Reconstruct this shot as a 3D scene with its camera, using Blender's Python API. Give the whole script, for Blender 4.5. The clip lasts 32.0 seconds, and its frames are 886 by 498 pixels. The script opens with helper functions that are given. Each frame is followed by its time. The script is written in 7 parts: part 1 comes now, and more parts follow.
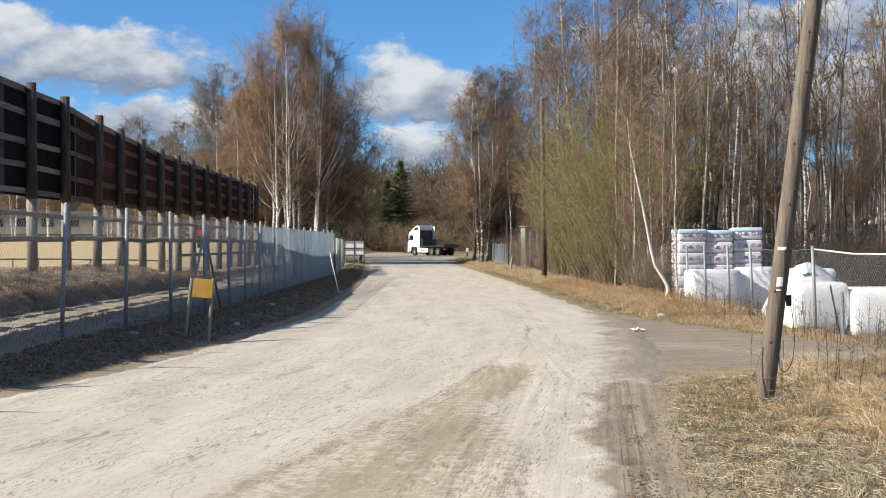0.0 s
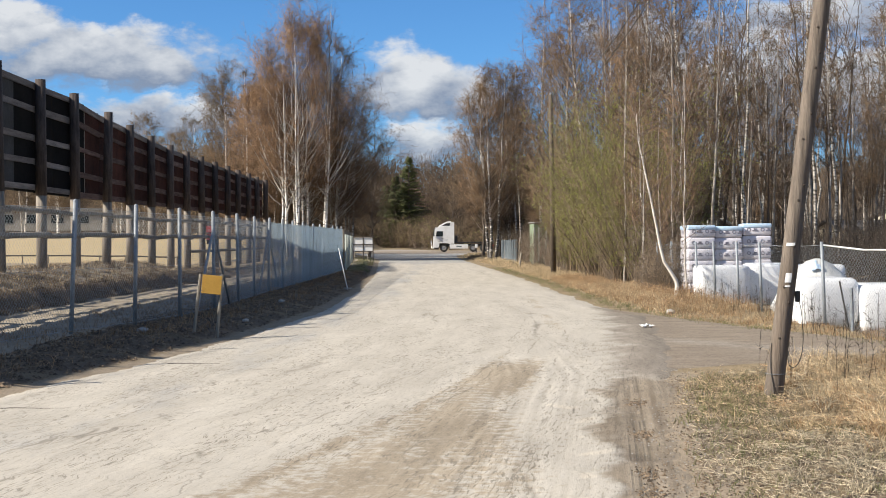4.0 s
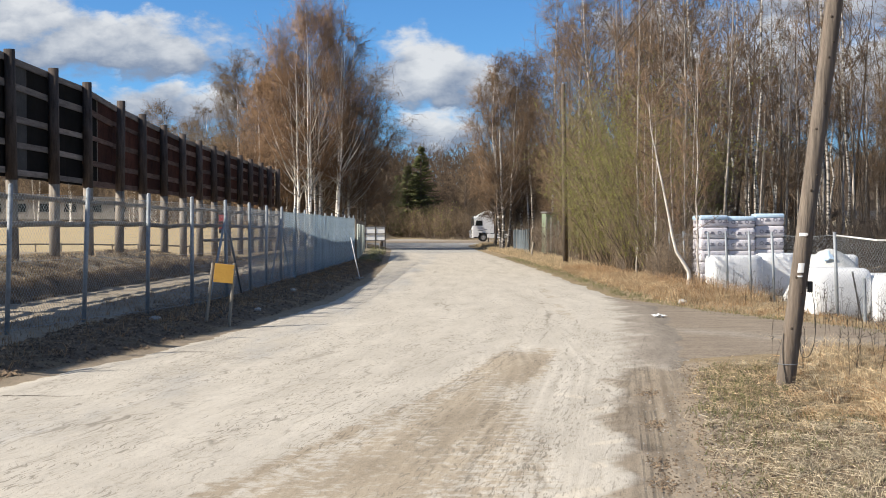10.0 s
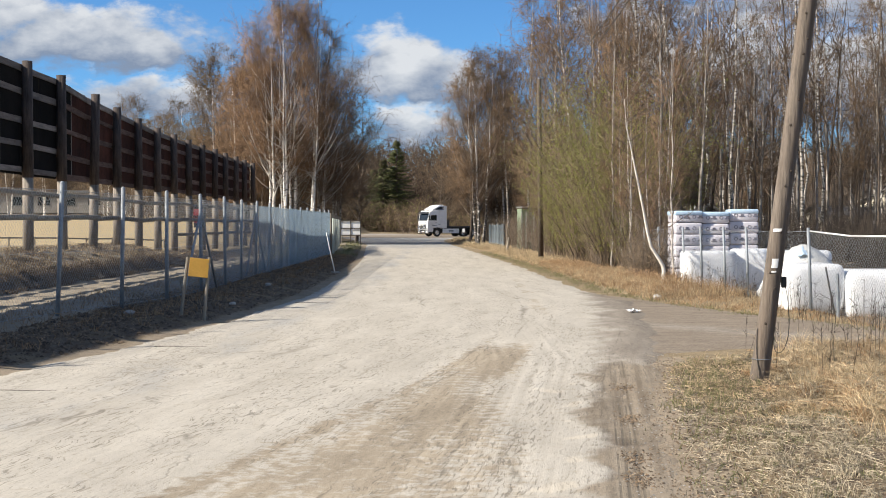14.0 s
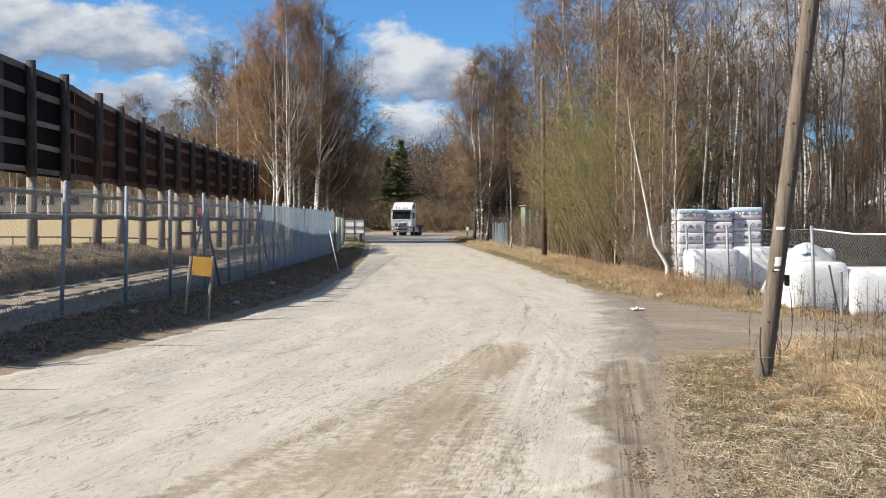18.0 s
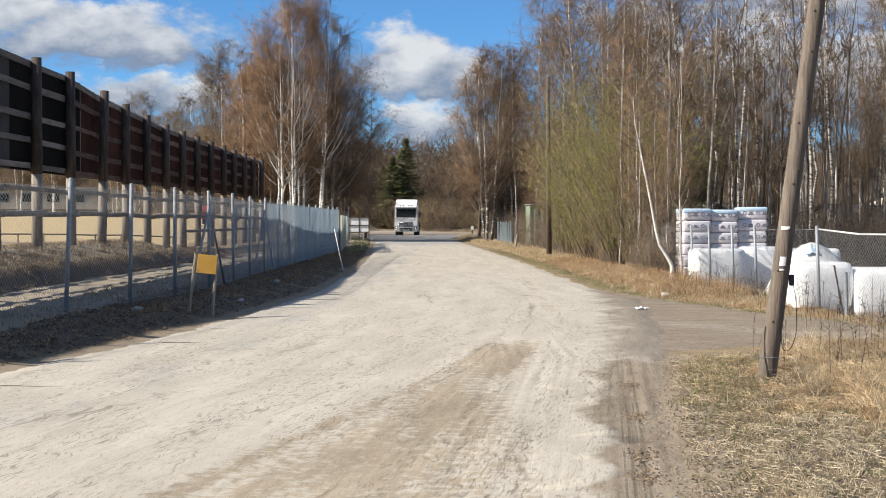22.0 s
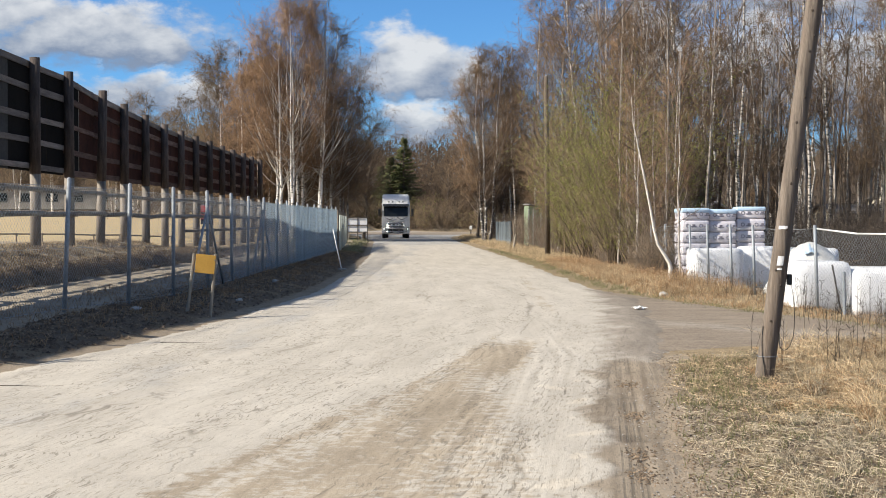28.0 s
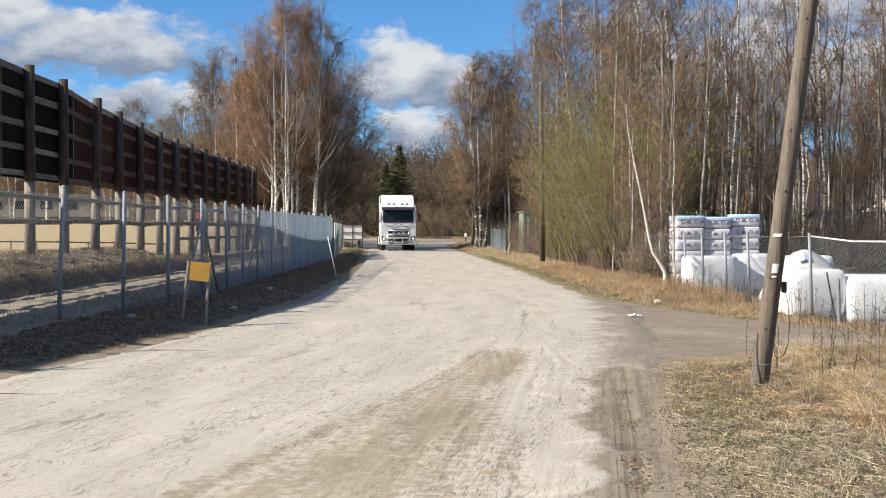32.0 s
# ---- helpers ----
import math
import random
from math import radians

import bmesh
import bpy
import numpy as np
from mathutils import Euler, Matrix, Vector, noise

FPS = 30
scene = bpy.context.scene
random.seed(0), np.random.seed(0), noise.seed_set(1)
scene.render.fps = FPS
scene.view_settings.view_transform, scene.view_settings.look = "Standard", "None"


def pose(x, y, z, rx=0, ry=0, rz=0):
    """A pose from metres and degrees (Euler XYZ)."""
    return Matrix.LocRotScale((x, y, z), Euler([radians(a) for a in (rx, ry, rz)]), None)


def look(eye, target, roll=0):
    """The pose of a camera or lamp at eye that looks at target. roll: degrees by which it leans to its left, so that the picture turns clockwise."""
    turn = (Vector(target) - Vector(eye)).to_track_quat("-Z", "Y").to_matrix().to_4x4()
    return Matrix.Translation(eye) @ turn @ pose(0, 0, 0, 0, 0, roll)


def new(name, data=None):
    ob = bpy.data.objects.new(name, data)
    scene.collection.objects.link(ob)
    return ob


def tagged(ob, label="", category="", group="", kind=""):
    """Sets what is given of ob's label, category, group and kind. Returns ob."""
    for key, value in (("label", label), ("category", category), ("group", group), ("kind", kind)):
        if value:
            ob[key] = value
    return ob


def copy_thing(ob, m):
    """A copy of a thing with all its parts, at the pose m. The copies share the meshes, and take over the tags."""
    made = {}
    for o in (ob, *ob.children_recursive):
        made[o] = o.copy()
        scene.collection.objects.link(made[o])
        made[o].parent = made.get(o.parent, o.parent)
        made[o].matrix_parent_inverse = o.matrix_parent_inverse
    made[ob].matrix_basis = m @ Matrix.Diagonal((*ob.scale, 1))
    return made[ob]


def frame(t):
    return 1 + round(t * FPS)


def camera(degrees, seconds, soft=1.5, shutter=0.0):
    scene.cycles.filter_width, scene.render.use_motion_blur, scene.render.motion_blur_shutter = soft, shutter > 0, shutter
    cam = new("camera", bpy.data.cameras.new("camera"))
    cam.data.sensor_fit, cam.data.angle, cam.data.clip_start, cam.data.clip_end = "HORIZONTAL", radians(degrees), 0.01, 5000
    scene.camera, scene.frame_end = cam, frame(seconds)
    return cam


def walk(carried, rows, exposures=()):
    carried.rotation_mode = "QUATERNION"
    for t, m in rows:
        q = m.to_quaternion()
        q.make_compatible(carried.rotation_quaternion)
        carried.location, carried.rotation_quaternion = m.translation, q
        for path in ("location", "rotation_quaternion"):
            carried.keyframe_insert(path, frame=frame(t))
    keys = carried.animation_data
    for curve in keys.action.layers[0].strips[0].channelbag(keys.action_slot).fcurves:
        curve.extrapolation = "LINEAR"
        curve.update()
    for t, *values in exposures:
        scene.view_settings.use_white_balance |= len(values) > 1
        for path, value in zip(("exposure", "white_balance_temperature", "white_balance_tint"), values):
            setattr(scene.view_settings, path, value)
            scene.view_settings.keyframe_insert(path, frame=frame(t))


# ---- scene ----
cam = camera(34.96, 32.0, 1.0)
PATH = [
    (0, pose(-0.011, 0.005, 1.552, 89.775, 0.241, 0.142)),
    (0.5, pose(-0.007, 0.011, 1.552, 89.710, 0.335, 0.275)),
    (1, pose(0.001, 0.014, 1.552, 89.691, 0.519, 0.175)),
    (1.5, pose(-0.001, 0.008, 1.551, 89.698, 0.561, 0.071)),
    (2, pose(-0.001, 0.007, 1.553, 89.811, 0.548, -0.041)),
    (2.5, pose(-0.005, -0.003, 1.551, 89.864, 0.547, 0.021)),
    (3, pose(-0.008, -0.002, 1.550, 89.837, 0.581, 0.206)),
    (3.5, pose(-0.001, 0.004, 1.551, 89.718, 0.478, 0.393)),
    (5.5, pose(-0.014, 0.003, 1.549, 89.468, -0.329, 0.730)),
    (6, pose(-0.015, -0.004, 1.549, 89.391, -0.329, 0.917)),
    (6.5, pose(-0.008, 0.005, 1.544, 89.310, -0.151, 1.140)),
    (7, pose(-0.007, 0.010, 1.547, 89.126, 0.012, 1.446)),
    (7.5, pose(-0.004, 0.009, 1.548, 89.086, 0.148, 1.546)),
    (8, pose(-0.002, 0.001, 1.547, 89.010, 0.527, 1.581)),
    (8.5, pose(0.002, -0.000, 1.549, 89.114, 0.765, 1.668)),
    (9, pose(0.002, -0.002, 1.549, 89.214, 0.608, 1.464)),
    (9.5, pose(-0.001, -0.001, 1.546, 89.290, 0.318, 1.198)),
    (10, pose(-0.001, 0.005, 1.549, 89.198, 0.157, 1.004)),
    (10.5, pose(-0.001, 0.001, 1.549, 89.021, -0.107, 0.629)),
    (11, pose(-0.000, -0.009, 1.549, 88.997, -0.137, 0.308)),
    (11.5, pose(-0.003, 0.008, 1.547, 88.828, -0.075, 0.143)),
    (12, pose(0.004, 0.002, 1.551, 88.783, -0.067, 0.111)),
    (12.5, pose(0.004, 0.002, 1.546, 88.837, -0.056, 0.110)),
    (13, pose(0.006, 0.002, 1.548, 88.842, 0.004, 0.010)),
    (13.5, pose(-0.001, -0.007, 1.549, 88.908, 0.032, -0.051)),
    (14, pose(-0.003, -0.002, 1.549, 88.982, 0.001, 0.005)),
    (14.5, pose(-0.001, -0.002, 1.549, 89.071, -0.068, 0.049)),
    (16.5, pose(0.007, 0.004, 1.550, 89.016, 0.072, 0.074)),
    (17, pose(0.008, 0.005, 1.547, 88.954, 0.111, 0.118)),
    (17.5, pose(0.007, 0.002, 1.547, 88.917, 0.089, 0.115)),
    (18, pose(0.004, -0.008, 1.552, 88.917, 0.088, 0.155)),
    (18.5, pose(0.011, -0.006, 1.548, 88.956, 0.173, 0.228)),
    (19, pose(0.008, 0.007, 1.546, 88.949, 0.257, 0.180)),
    (19.5, pose(0.010, 0.001, 1.546, 88.890, 0.198, 0.093)),
    (20, pose(0.004, 0.001, 1.548, 88.928, 0.115, 0.228)),
    (20.5, pose(0.008, -0.006, 1.544, 89.010, 0.051, 0.357)),
    (21, pose(0.008, -0.004, 1.550, 88.955, 0.082, 0.401)),
    (21.5, pose(0.006, 0.007, 1.548, 88.776, 0.035, 0.368)),
    (22, pose(0.008, -0.003, 1.547, 88.871, -0.129, 0.354)),
    (22.5, pose(0.010, 0.004, 1.545, 89.038, -0.231, 0.384)),
    (23, pose(0.004, -0.008, 1.546, 89.075, -0.224, 0.415)),
    (23.5, pose(0.011, -0.001, 1.547, 89.005, -0.079, 0.361)),
    (24, pose(0.011, -0.003, 1.545, 88.951, -0.039, 0.291)),
    (24.5, pose(0.011, -0.001, 1.545, 88.876, -0.067, 0.321)),
    (25, pose(0.008, -0.003, 1.546, 88.794, -0.077, 0.361)),
    (25.5, pose(0.015, 0.005, 1.546, 88.783, -0.123, 0.390)),
    (27.5, pose(0.014, -0.008, 1.545, 88.847, -0.153, 0.271)),
    (28, pose(0.014, -0.013, 1.546, 88.861, -0.108, 0.300)),
    (28.5, pose(0.014, -0.007, 1.547, 89.023, -0.137, 0.293)),
    (29, pose(0.012, -0.009, 1.546, 89.161, -0.162, 0.172)),
    (29.5, pose(0.019, -0.000, 1.548, 89.152, -0.140, 0.135)),
    (30, pose(0.017, 0.003, 1.544, 89.051, -0.085, 0.212)),
    (30.5, pose(0.017, -0.006, 1.544, 88.986, -0.028, 0.158)),
    (31, pose(0.020, 0.002, 1.542, 89.009, -0.029, 0.113)),
    (31.5, pose(0.021, 0.001, 1.545, 89.051, -0.059, 0.080)),
    (32, pose(0.014, -0.012, 1.548, 89.167, -0.095, 0.091)),
]
walk(cam, PATH)

# ---- world and sun ----
SUN_EL, SUN_FROM = radians(33.6), Vector((-0.962, -0.272, 0)).normalized()
world = bpy.data.worlds.new("world")
scene.world = world
world.use_nodes = True


def build_sky():
    nt = world.node_tree
    nt.nodes.clear()
    N, L = nt.nodes.new, nt.links.new
    out, bg = N("ShaderNodeOutputWorld"), N("ShaderNodeBackground")
    sky = N("ShaderNodeTexSky")
    sky.sky_type, sky.sun_disc = "NISHITA", False
    sky.sun_elevation = SUN_EL
    sky.sun_rotation = math.atan2(SUN_FROM.x, SUN_FROM.y)
    sky.air_density, sky.dust_density, sky.ozone_density = 0.9, 0.0, 5.0
    sky.altitude = 1500
    co = N("ShaderNodeTexCoord")
    sep = N("ShaderNodeSeparateXYZ")
    L(co.outputs["Generated"], sep.inputs[0])

    def m(op, a, b=None, c=None):
        n = N("ShaderNodeMath")
        n.operation = op
        for k, v in enumerate((a, b, c)):
            if v is None:
                continue
            if isinstance(v, (int, float)):
                n.inputs[k].default_value = v
            else:
                L(v, n.inputs[k])
        return n.outputs[0]

    u, v = m("ARCTAN2", sep.outputs[0], sep.outputs[1]), m("ARCSINE", sep.outputs[2])
    flat = N("ShaderNodeCombineXYZ")
    L(u, flat.inputs[0])
    L(m("MULTIPLY", v, 1.7), flat.inputs[1])

    def noise_at(scale, detail, rough=0.55, shift=0.0):
        n = N("ShaderNodeTexNoise")
        n.inputs["Scale"].default_value, n.inputs["Detail"].default_value, n.inputs["Roughness"].default_value = scale, detail, rough
        mp = N("ShaderNodeMapping")
        mp.inputs["Location"].default_value = (shift, shift * 0.7, 0)
        L(flat.outputs[0], mp.inputs[0])
        L(mp.outputs[0], n.inputs["Vector"])
        return n.outputs[0]

    big = noise_at(3.2, 5, 0.55, 3.1)
    fine = noise_at(26.0, 8, 0.56, 0.4)
    # the clouds over the road: centre and half sizes, in radians of bearing and height
    clouds = ((-0.248, 0.128, 0.085, 0.024), (-0.300, 0.142, 0.042, 0.022), (-0.215, 0.124, 0.045, 0.020), (-0.033, 0.112, 0.048, 0.028), (-0.012, 0.102, 0.042, 0.022), (-0.018, 0.071, 0.050, 0.014),
              (-0.205, 0.085, 0.075, 0.018),
              (0.200, 0.100, 0.075, 0.036), (0.29, 0.095, 0.06, 0.036), (0.13, 0.135, 0.04, 0.022), (0.25, 0.150, 0.08, 0.022))
    # ragged outlines: the bearing and height are shifted by noise before the clouds are drawn
    puff, curl = noise_at(17.0, 7, 0.6, 1.7), noise_at(21.0, 7, 0.6, 5.9)
    uu, vv = m("ADD", u, m("MULTIPLY_ADD", puff, 0.11, -0.055)), m("ADD", v, m("MULTIPLY_ADD", curl, 0.050, -0.025))
    dens = None
    under = None
    for cu, cv, ru, rv in clouds:
        du, dv = m("DIVIDE", m("SUBTRACT", uu, cu), ru), m("DIVIDE", m("SUBTRACT", vv, cv), rv)
        d = m("SUBTRACT", 1.0, m("ADD", m("MULTIPLY", du, du), m("MULTIPLY", dv, dv)))
        d = m("MAXIMUM", d, -0.9)
        dens = d if dens is None else m("MAXIMUM", dens, d)
        low = m("MULTIPLY", m("SMOOTH_MIN", m("MAXIMUM", m("MULTIPLY_ADD", d, 1.1, 0.75), 0.0), 1.0, 0.4), m("MULTIPLY_ADD", dv, 0.5, 0.45))
        under = low if under is None else m("MAXIMUM", under, low)
    # elsewhere in the sky the same sort of broken cloud
    ahead = m("MULTIPLY", m("LESS_THAN", m("ABSOLUTE", m("SUBTRACT", u, -0.02)), 0.36), m("LESS_THAN", v, 0.24))
    scattered = m("MULTIPLY_ADD", big, 9.0, -4.2)
    dens = m("ADD", m("MULTIPLY", dens, ahead), m("MULTIPLY", scattered, m("SUBTRACT", 1.0, ahead)))
    edge = m("ADD", dens, m("MULTIPLY_ADD", fine, 2.6, -1.3))
    mask = N("ShaderNodeMapRange")
    mask.interpolation_type = "SMOOTHSTEP"
    L(edge, mask.inputs[0])
    mask.inputs[1].default_value, mask.inputs[2].default_value = -0.35, 0.65
    shade = N("ShaderNodeMapRange")
    L(m("ADD", under, m("MULTIPLY_ADD", fine, 1.4, -0.7)), shade.inputs[0])
    shade.inputs[1].default_value, shade.inputs[2].default_value = 0.15, 0.85
    tone = N("ShaderNodeMixRGB")
    L(shade.outputs[0], tone.inputs[0])
    tone.inputs[1].default_value, tone.inputs[2].default_value = (3.1, 3.8, 5.1, 1), (9.6, 9.8, 10.0, 1)
    mix = N("ShaderNodeMixRGB")
    L(m("MULTIPLY", mask.outputs[0], 0.94), mix.inputs[0])
    tint = N("ShaderNodeMixRGB")
    tint.blend_type = "MULTIPLY"
    tint.inputs[0].default_value, tint.inputs[2].default_value = 1.0, (0.97, 1.48, 1.78, 1)
    L(sky.outputs[0], tint.inputs[1])
    L(tint.outputs[0], mix.inputs[1])
    L(tone.outputs[0], mix.inputs[2])
    L(mix.outputs[0], bg.inputs[0])
    bg.inputs[1].default_value = 0.05
    L(bg.outputs[0], out.inputs[0])


build_sky()
sun = new("sun", bpy.data.lights.new("sun", "SUN"))
sun.data.energy, sun.data.angle, sun.data.color = 5.0, radians(0.53), (1.0, 0.92, 0.80)
sun.matrix_world = look((SUN_FROM * math.cos(SUN_EL) + Vector((0, 0, math.sin(SUN_EL)))) * 60, (0, 0, 0))
scene.view_settings.exposure = 0.68

# ---- materials ----


def mat(name, dark, light, rough=0.8, scale=4.0, bump=0.3, fine=40.0, metal=0.0, stretch=(1, 1, 1), vary=0.0, stain=None, trans=0.0, spec=0.5, island=0.0):
    """Two tones mixed by noise at two scales, a fine relief, an optional stain colour, and a tone that differs from object to object."""
    ma = bpy.data.materials.new(name)
    ma.use_nodes = True
    nt = ma.node_tree
    N, L = nt.nodes.new, nt.links.new
    p = nt.nodes["Principled BSDF"]
    co, mp = N("ShaderNodeTexCoord"), N("ShaderNodeMapping")
    mp.inputs["Scale"].default_value = stretch
    L(co.outputs["Object"], mp.inputs[0])

    def ns(s, detail=5.0):
        n = N("ShaderNodeTexNoise")
        n.inputs["Scale"].default_value, n.inputs["Detail"].default_value, n.inputs["Roughness"].default_value = s, detail, 0.62
        L(mp.outputs[0], n.inputs["Vector"])
        return n.outputs[0]

    a, b = ns(scale), ns(fine)
    both = N("ShaderNodeMath")
    both.operation = "MULTIPLY_ADD"
    L(b, both.inputs[0])
    both.inputs[1].default_value = 0.45
    L(a, both.inputs[2])
    ramp = N("ShaderNodeValToRGB")
    ramp.color_ramp.elements[0].position, ramp.color_ramp.elements[1].position = 0.5, 0.95
    ramp.color_ramp.elements[0].color, ramp.color_ramp.elements[1].color = (*dark, 1), (*light, 1)
    L(both.outputs[0], ramp.inputs[0])
    col = ramp.outputs[0]
    if stain:
        s = N("ShaderNodeMapRange")
        L(ns(scale * 0.35, 8.0), s.inputs[0])
        s.inputs[1].default_value, s.inputs[2].default_value, s.inputs[4].default_value = 0.52, 0.7, 0.75
        mx = N("ShaderNodeMixRGB")
        L(s.outputs[0], mx.inputs[0])
        L(col, mx.inputs[1])
        mx.inputs[2].default_value = (*stain, 1)
        col = mx.outputs[0]
    if vary:
        info, hs, mr = N("ShaderNodeObjectInfo"), N("ShaderNodeHueSaturation"), N("ShaderNodeMapRange")
        L(info.outputs["Random"], mr.inputs[0])
        mr.inputs[3].default_value, mr.inputs[4].default_value = 1 - vary, 1 + vary
        L(mr.outputs[0], hs.inputs["Value"])
        L(col, hs.inputs["Color"])
        col = hs.outputs[0]
    if island:
        geo, hs, mr = N("ShaderNodeNewGeometry"), N("ShaderNodeHueSaturation"), N("ShaderNodeMapRange")
        L(geo.outputs["Random Per Island"], mr.inputs[0])
        mr.inputs[3].default_value, mr.inputs[4].default_value = 1 - island, 1 + island
        L(mr.outputs[0], hs.inputs["Value"])
        L(col, hs.inputs["Color"])
        col = hs.outputs[0]
    L(col, p.inputs["Base Color"])
    p.inputs["Roughness"].default_value, p.inputs["Metallic"].default_value = rough, metal
    p.inputs["Specular IOR Level"].default_value = spec
    if bump:
        bp = N("ShaderNodeBump")
        bp.inputs["Strength"].default_value, bp.inputs["Distance"].default_value = bump, 0.02
        L(both.outputs[0], bp.inputs["Height"])
        L(bp.outputs[0], p.inputs["Normal"])
    if trans:
        tr, mixs = N("ShaderNodeBsdfTranslucent"), N("ShaderNodeMixShader")
        L(col, tr.inputs[0])
        mixs.inputs[0].default_value = trans
        L(p.outputs[0], mixs.inputs[1])
        L(tr.outputs[0], mixs.inputs[2])
        L(mixs.outputs[0], nt.nodes["Material Output"].inputs[0])
    return ma


def glow(name, color, strength):
    ma = mat(name, color, color, 0.2, bump=0)
    p = ma.node_tree.nodes["Principled BSDF"]
    p.inputs["Emission Color"].default_value, p.inputs["Emission Strength"].default_value = (*color, 1), strength
    return ma


M_POST = mat("weathered_post", (0.10, 0.084, 0.068), (0.34, 0.295, 0.245), 0.9, 3, 0.6, 30, stretch=(4, 4, 0.5), vary=0.2)
M_POLE = mat("pole_wood", (0.085, 0.068, 0.054), (0.25, 0.205, 0.163), 0.85, 3.5, 0.8, 26, stretch=(7, 7, 0.35), stain=(0.12, 0.085, 0.06))
M_TARRED = mat("tarred_wood", (0.035, 0.029, 0.025), (0.095, 0.08, 0.07), 0.85, 3, 0.6, 30, stretch=(5, 5, 0.5))
# Post wood darkened for the shade of the sheets on the upper posts.
M_UPPER = mat("shade_toned_post", (0.026, 0.020, 0.018), (0.125, 0.098, 0.085), 0.9, 3, 0.6, 30, stretch=(4, 4, 0.5), vary=0.25)
M_KNOT = mat("dark_knot", (0.03, 0.022, 0.016), (0.08, 0.06, 0.045), 0.9, 20)
M_BOARD = mat("grey_board", (0.10, 0.085, 0.075), (0.29, 0.25, 0.22), 0.9, 2.5, 0.5, 25, stretch=(4, 0.5, 4), vary=0.3)
M_PANEL = mat("brown_panel", (0.022, 0.0085, 0.006), (0.085, 0.033, 0.023), 0.9, 0.9, 0.3, 12, vary=0.3, stain=(0.036, 0.024, 0.02), spec=0.12)
M_PANEL_GREY = mat("grey_panel", (0.035, 0.035, 0.034), (0.085, 0.083, 0.08), 0.9, 0.8, 0.3, 12, stain=(0.05, 0.045, 0.04), spec=0.15)
M_BOARD_BROWN = mat("brown_board", (0.055, 0.033, 0.026), (0.20, 0.135, 0.11), 0.9, 2.5, 0.5, 25, stretch=(4, 0.5, 4), vary=0.3, spec=0.2)
M_PANEL_DARK = mat("dark_panel", (0.006, 0.0055, 0.005), (0.015, 0.0135, 0.0125), 0.95, 0.7, 0.3, 12, vary=0.3, stain=(0.022, 0.020, 0.019), spec=0.08)
M_GALV = mat("galvanised_steel", (0.20, 0.22, 0.24), (0.34, 0.37, 0.40), 0.6, 12, 0.1, 60, metal=0.25, vary=0.1)
M_WIRE = mat("fence_wire", (0.24, 0.265, 0.285), (0.39, 0.42, 0.445), 0.5, 12, 0, 60, metal=0.3)
M_SCREEN = mat("grey_screen", (0.34, 0.44, 0.52), (0.48, 0.58, 0.66), 0.6, 1.5, 0.15, 30, stretch=(1, 1, 0.3), vary=0.08, trans=0.5)


def thin_out(ma, amount, across):
    """Lets light through between the strips of a woven screen."""
    nt = ma.node_tree
    N, L = nt.nodes.new, nt.links.new
    out = nt.nodes["Material Output"]
    src = out.inputs["Surface"].links[0].from_socket
    co, w, mr = N("ShaderNodeTexCoord"), N("ShaderNodeTexWave"), N("ShaderNodeMapRange")
    w.bands_direction = "Z"
    w.inputs["Scale"].default_value, w.inputs["Distortion"].default_value, w.inputs["Detail"].default_value = across, 0.4, 2.0
    L(co.outputs["Object"], w.inputs["Vector"])
    L(w.outputs["Fac"], mr.inputs[0])
    mr.inputs[3].default_value, mr.inputs[4].default_value = amount - 0.12, amount + 0.12
    tr, mx = N("ShaderNodeBsdfTransparent"), N("ShaderNodeMixShader")
    L(mr.outputs[0], mx.inputs[0])
    L(src, mx.inputs[1])
    L(tr.outputs[0], mx.inputs[2])
    L(mx.outputs[0], out.inputs["Surface"])


thin_out(M_SCREEN, 0.50, 6.0)
M_YELLOW = mat("yellow_sign", (0.60, 0.32, 0.05), (0.74, 0.42, 0.08), 0.5, 5, 0.1, 40)
M_BLUE = mat("blue_wrap", (0.42, 0.60, 0.80), (0.62, 0.76, 0.88), 0.25, 6, 0.5, 18, stain=(0.6, 0.72, 0.88))
M_STAKE = mat("pale_stake", (0.17, 0.15, 0.12), (0.33, 0.30, 0.25), 0.85, 4, 0.4, 30, stretch=(6, 6, 0.5), vary=0.15)
M_WHITE = mat("white_paint", (0.74, 0.74, 0.73), (0.84, 0.84, 0.83), 0.35, 3, 0.02, 30, stain=(0.66, 0.65, 0.62))
M_LABEL = mat("paper_label", (0.75, 0.75, 0.73), (0.85, 0.85, 0.84), 0.7, 20, 0.05)
M_RED = mat("red_plate", (0.30, 0.03, 0.04), (0.42, 0.06, 0.06), 0.5, 10, 0.1)
M_BLACK = mat("black_plastic", (0.012, 0.012, 0.013), (0.035, 0.035, 0.036), 0.45, 6, 0.1, 40)
M_RUBBER = mat("rubber", (0.015, 0.015, 0.015), (0.045, 0.043, 0.04), 0.85, 8, 0.3, 60)
M_STEEL = mat("bright_steel", (0.55, 0.56, 0.57), (0.72, 0.73, 0.74), 0.25, 8, 0.02, 40, metal=0.9)
M_WRAP = mat("bale_wrap", (0.80, 0.81, 0.82), (0.88, 0.89, 0.90), 0.32, 2.0, 0.35, 9, stretch=(1, 1, 2.2), vary=0.04, stain=(0.66, 0.67, 0.67))
M_BAGS = mat("printed_film", (0.66, 0.63, 0.68), (0.80, 0.77, 0.81), 0.22, 3, 0.3, 14, vary=0.06)
M_PRINT = mat("dark_print", (0.10, 0.10, 0.13), (0.26, 0.25, 0.30), 0.3, 9, 0)
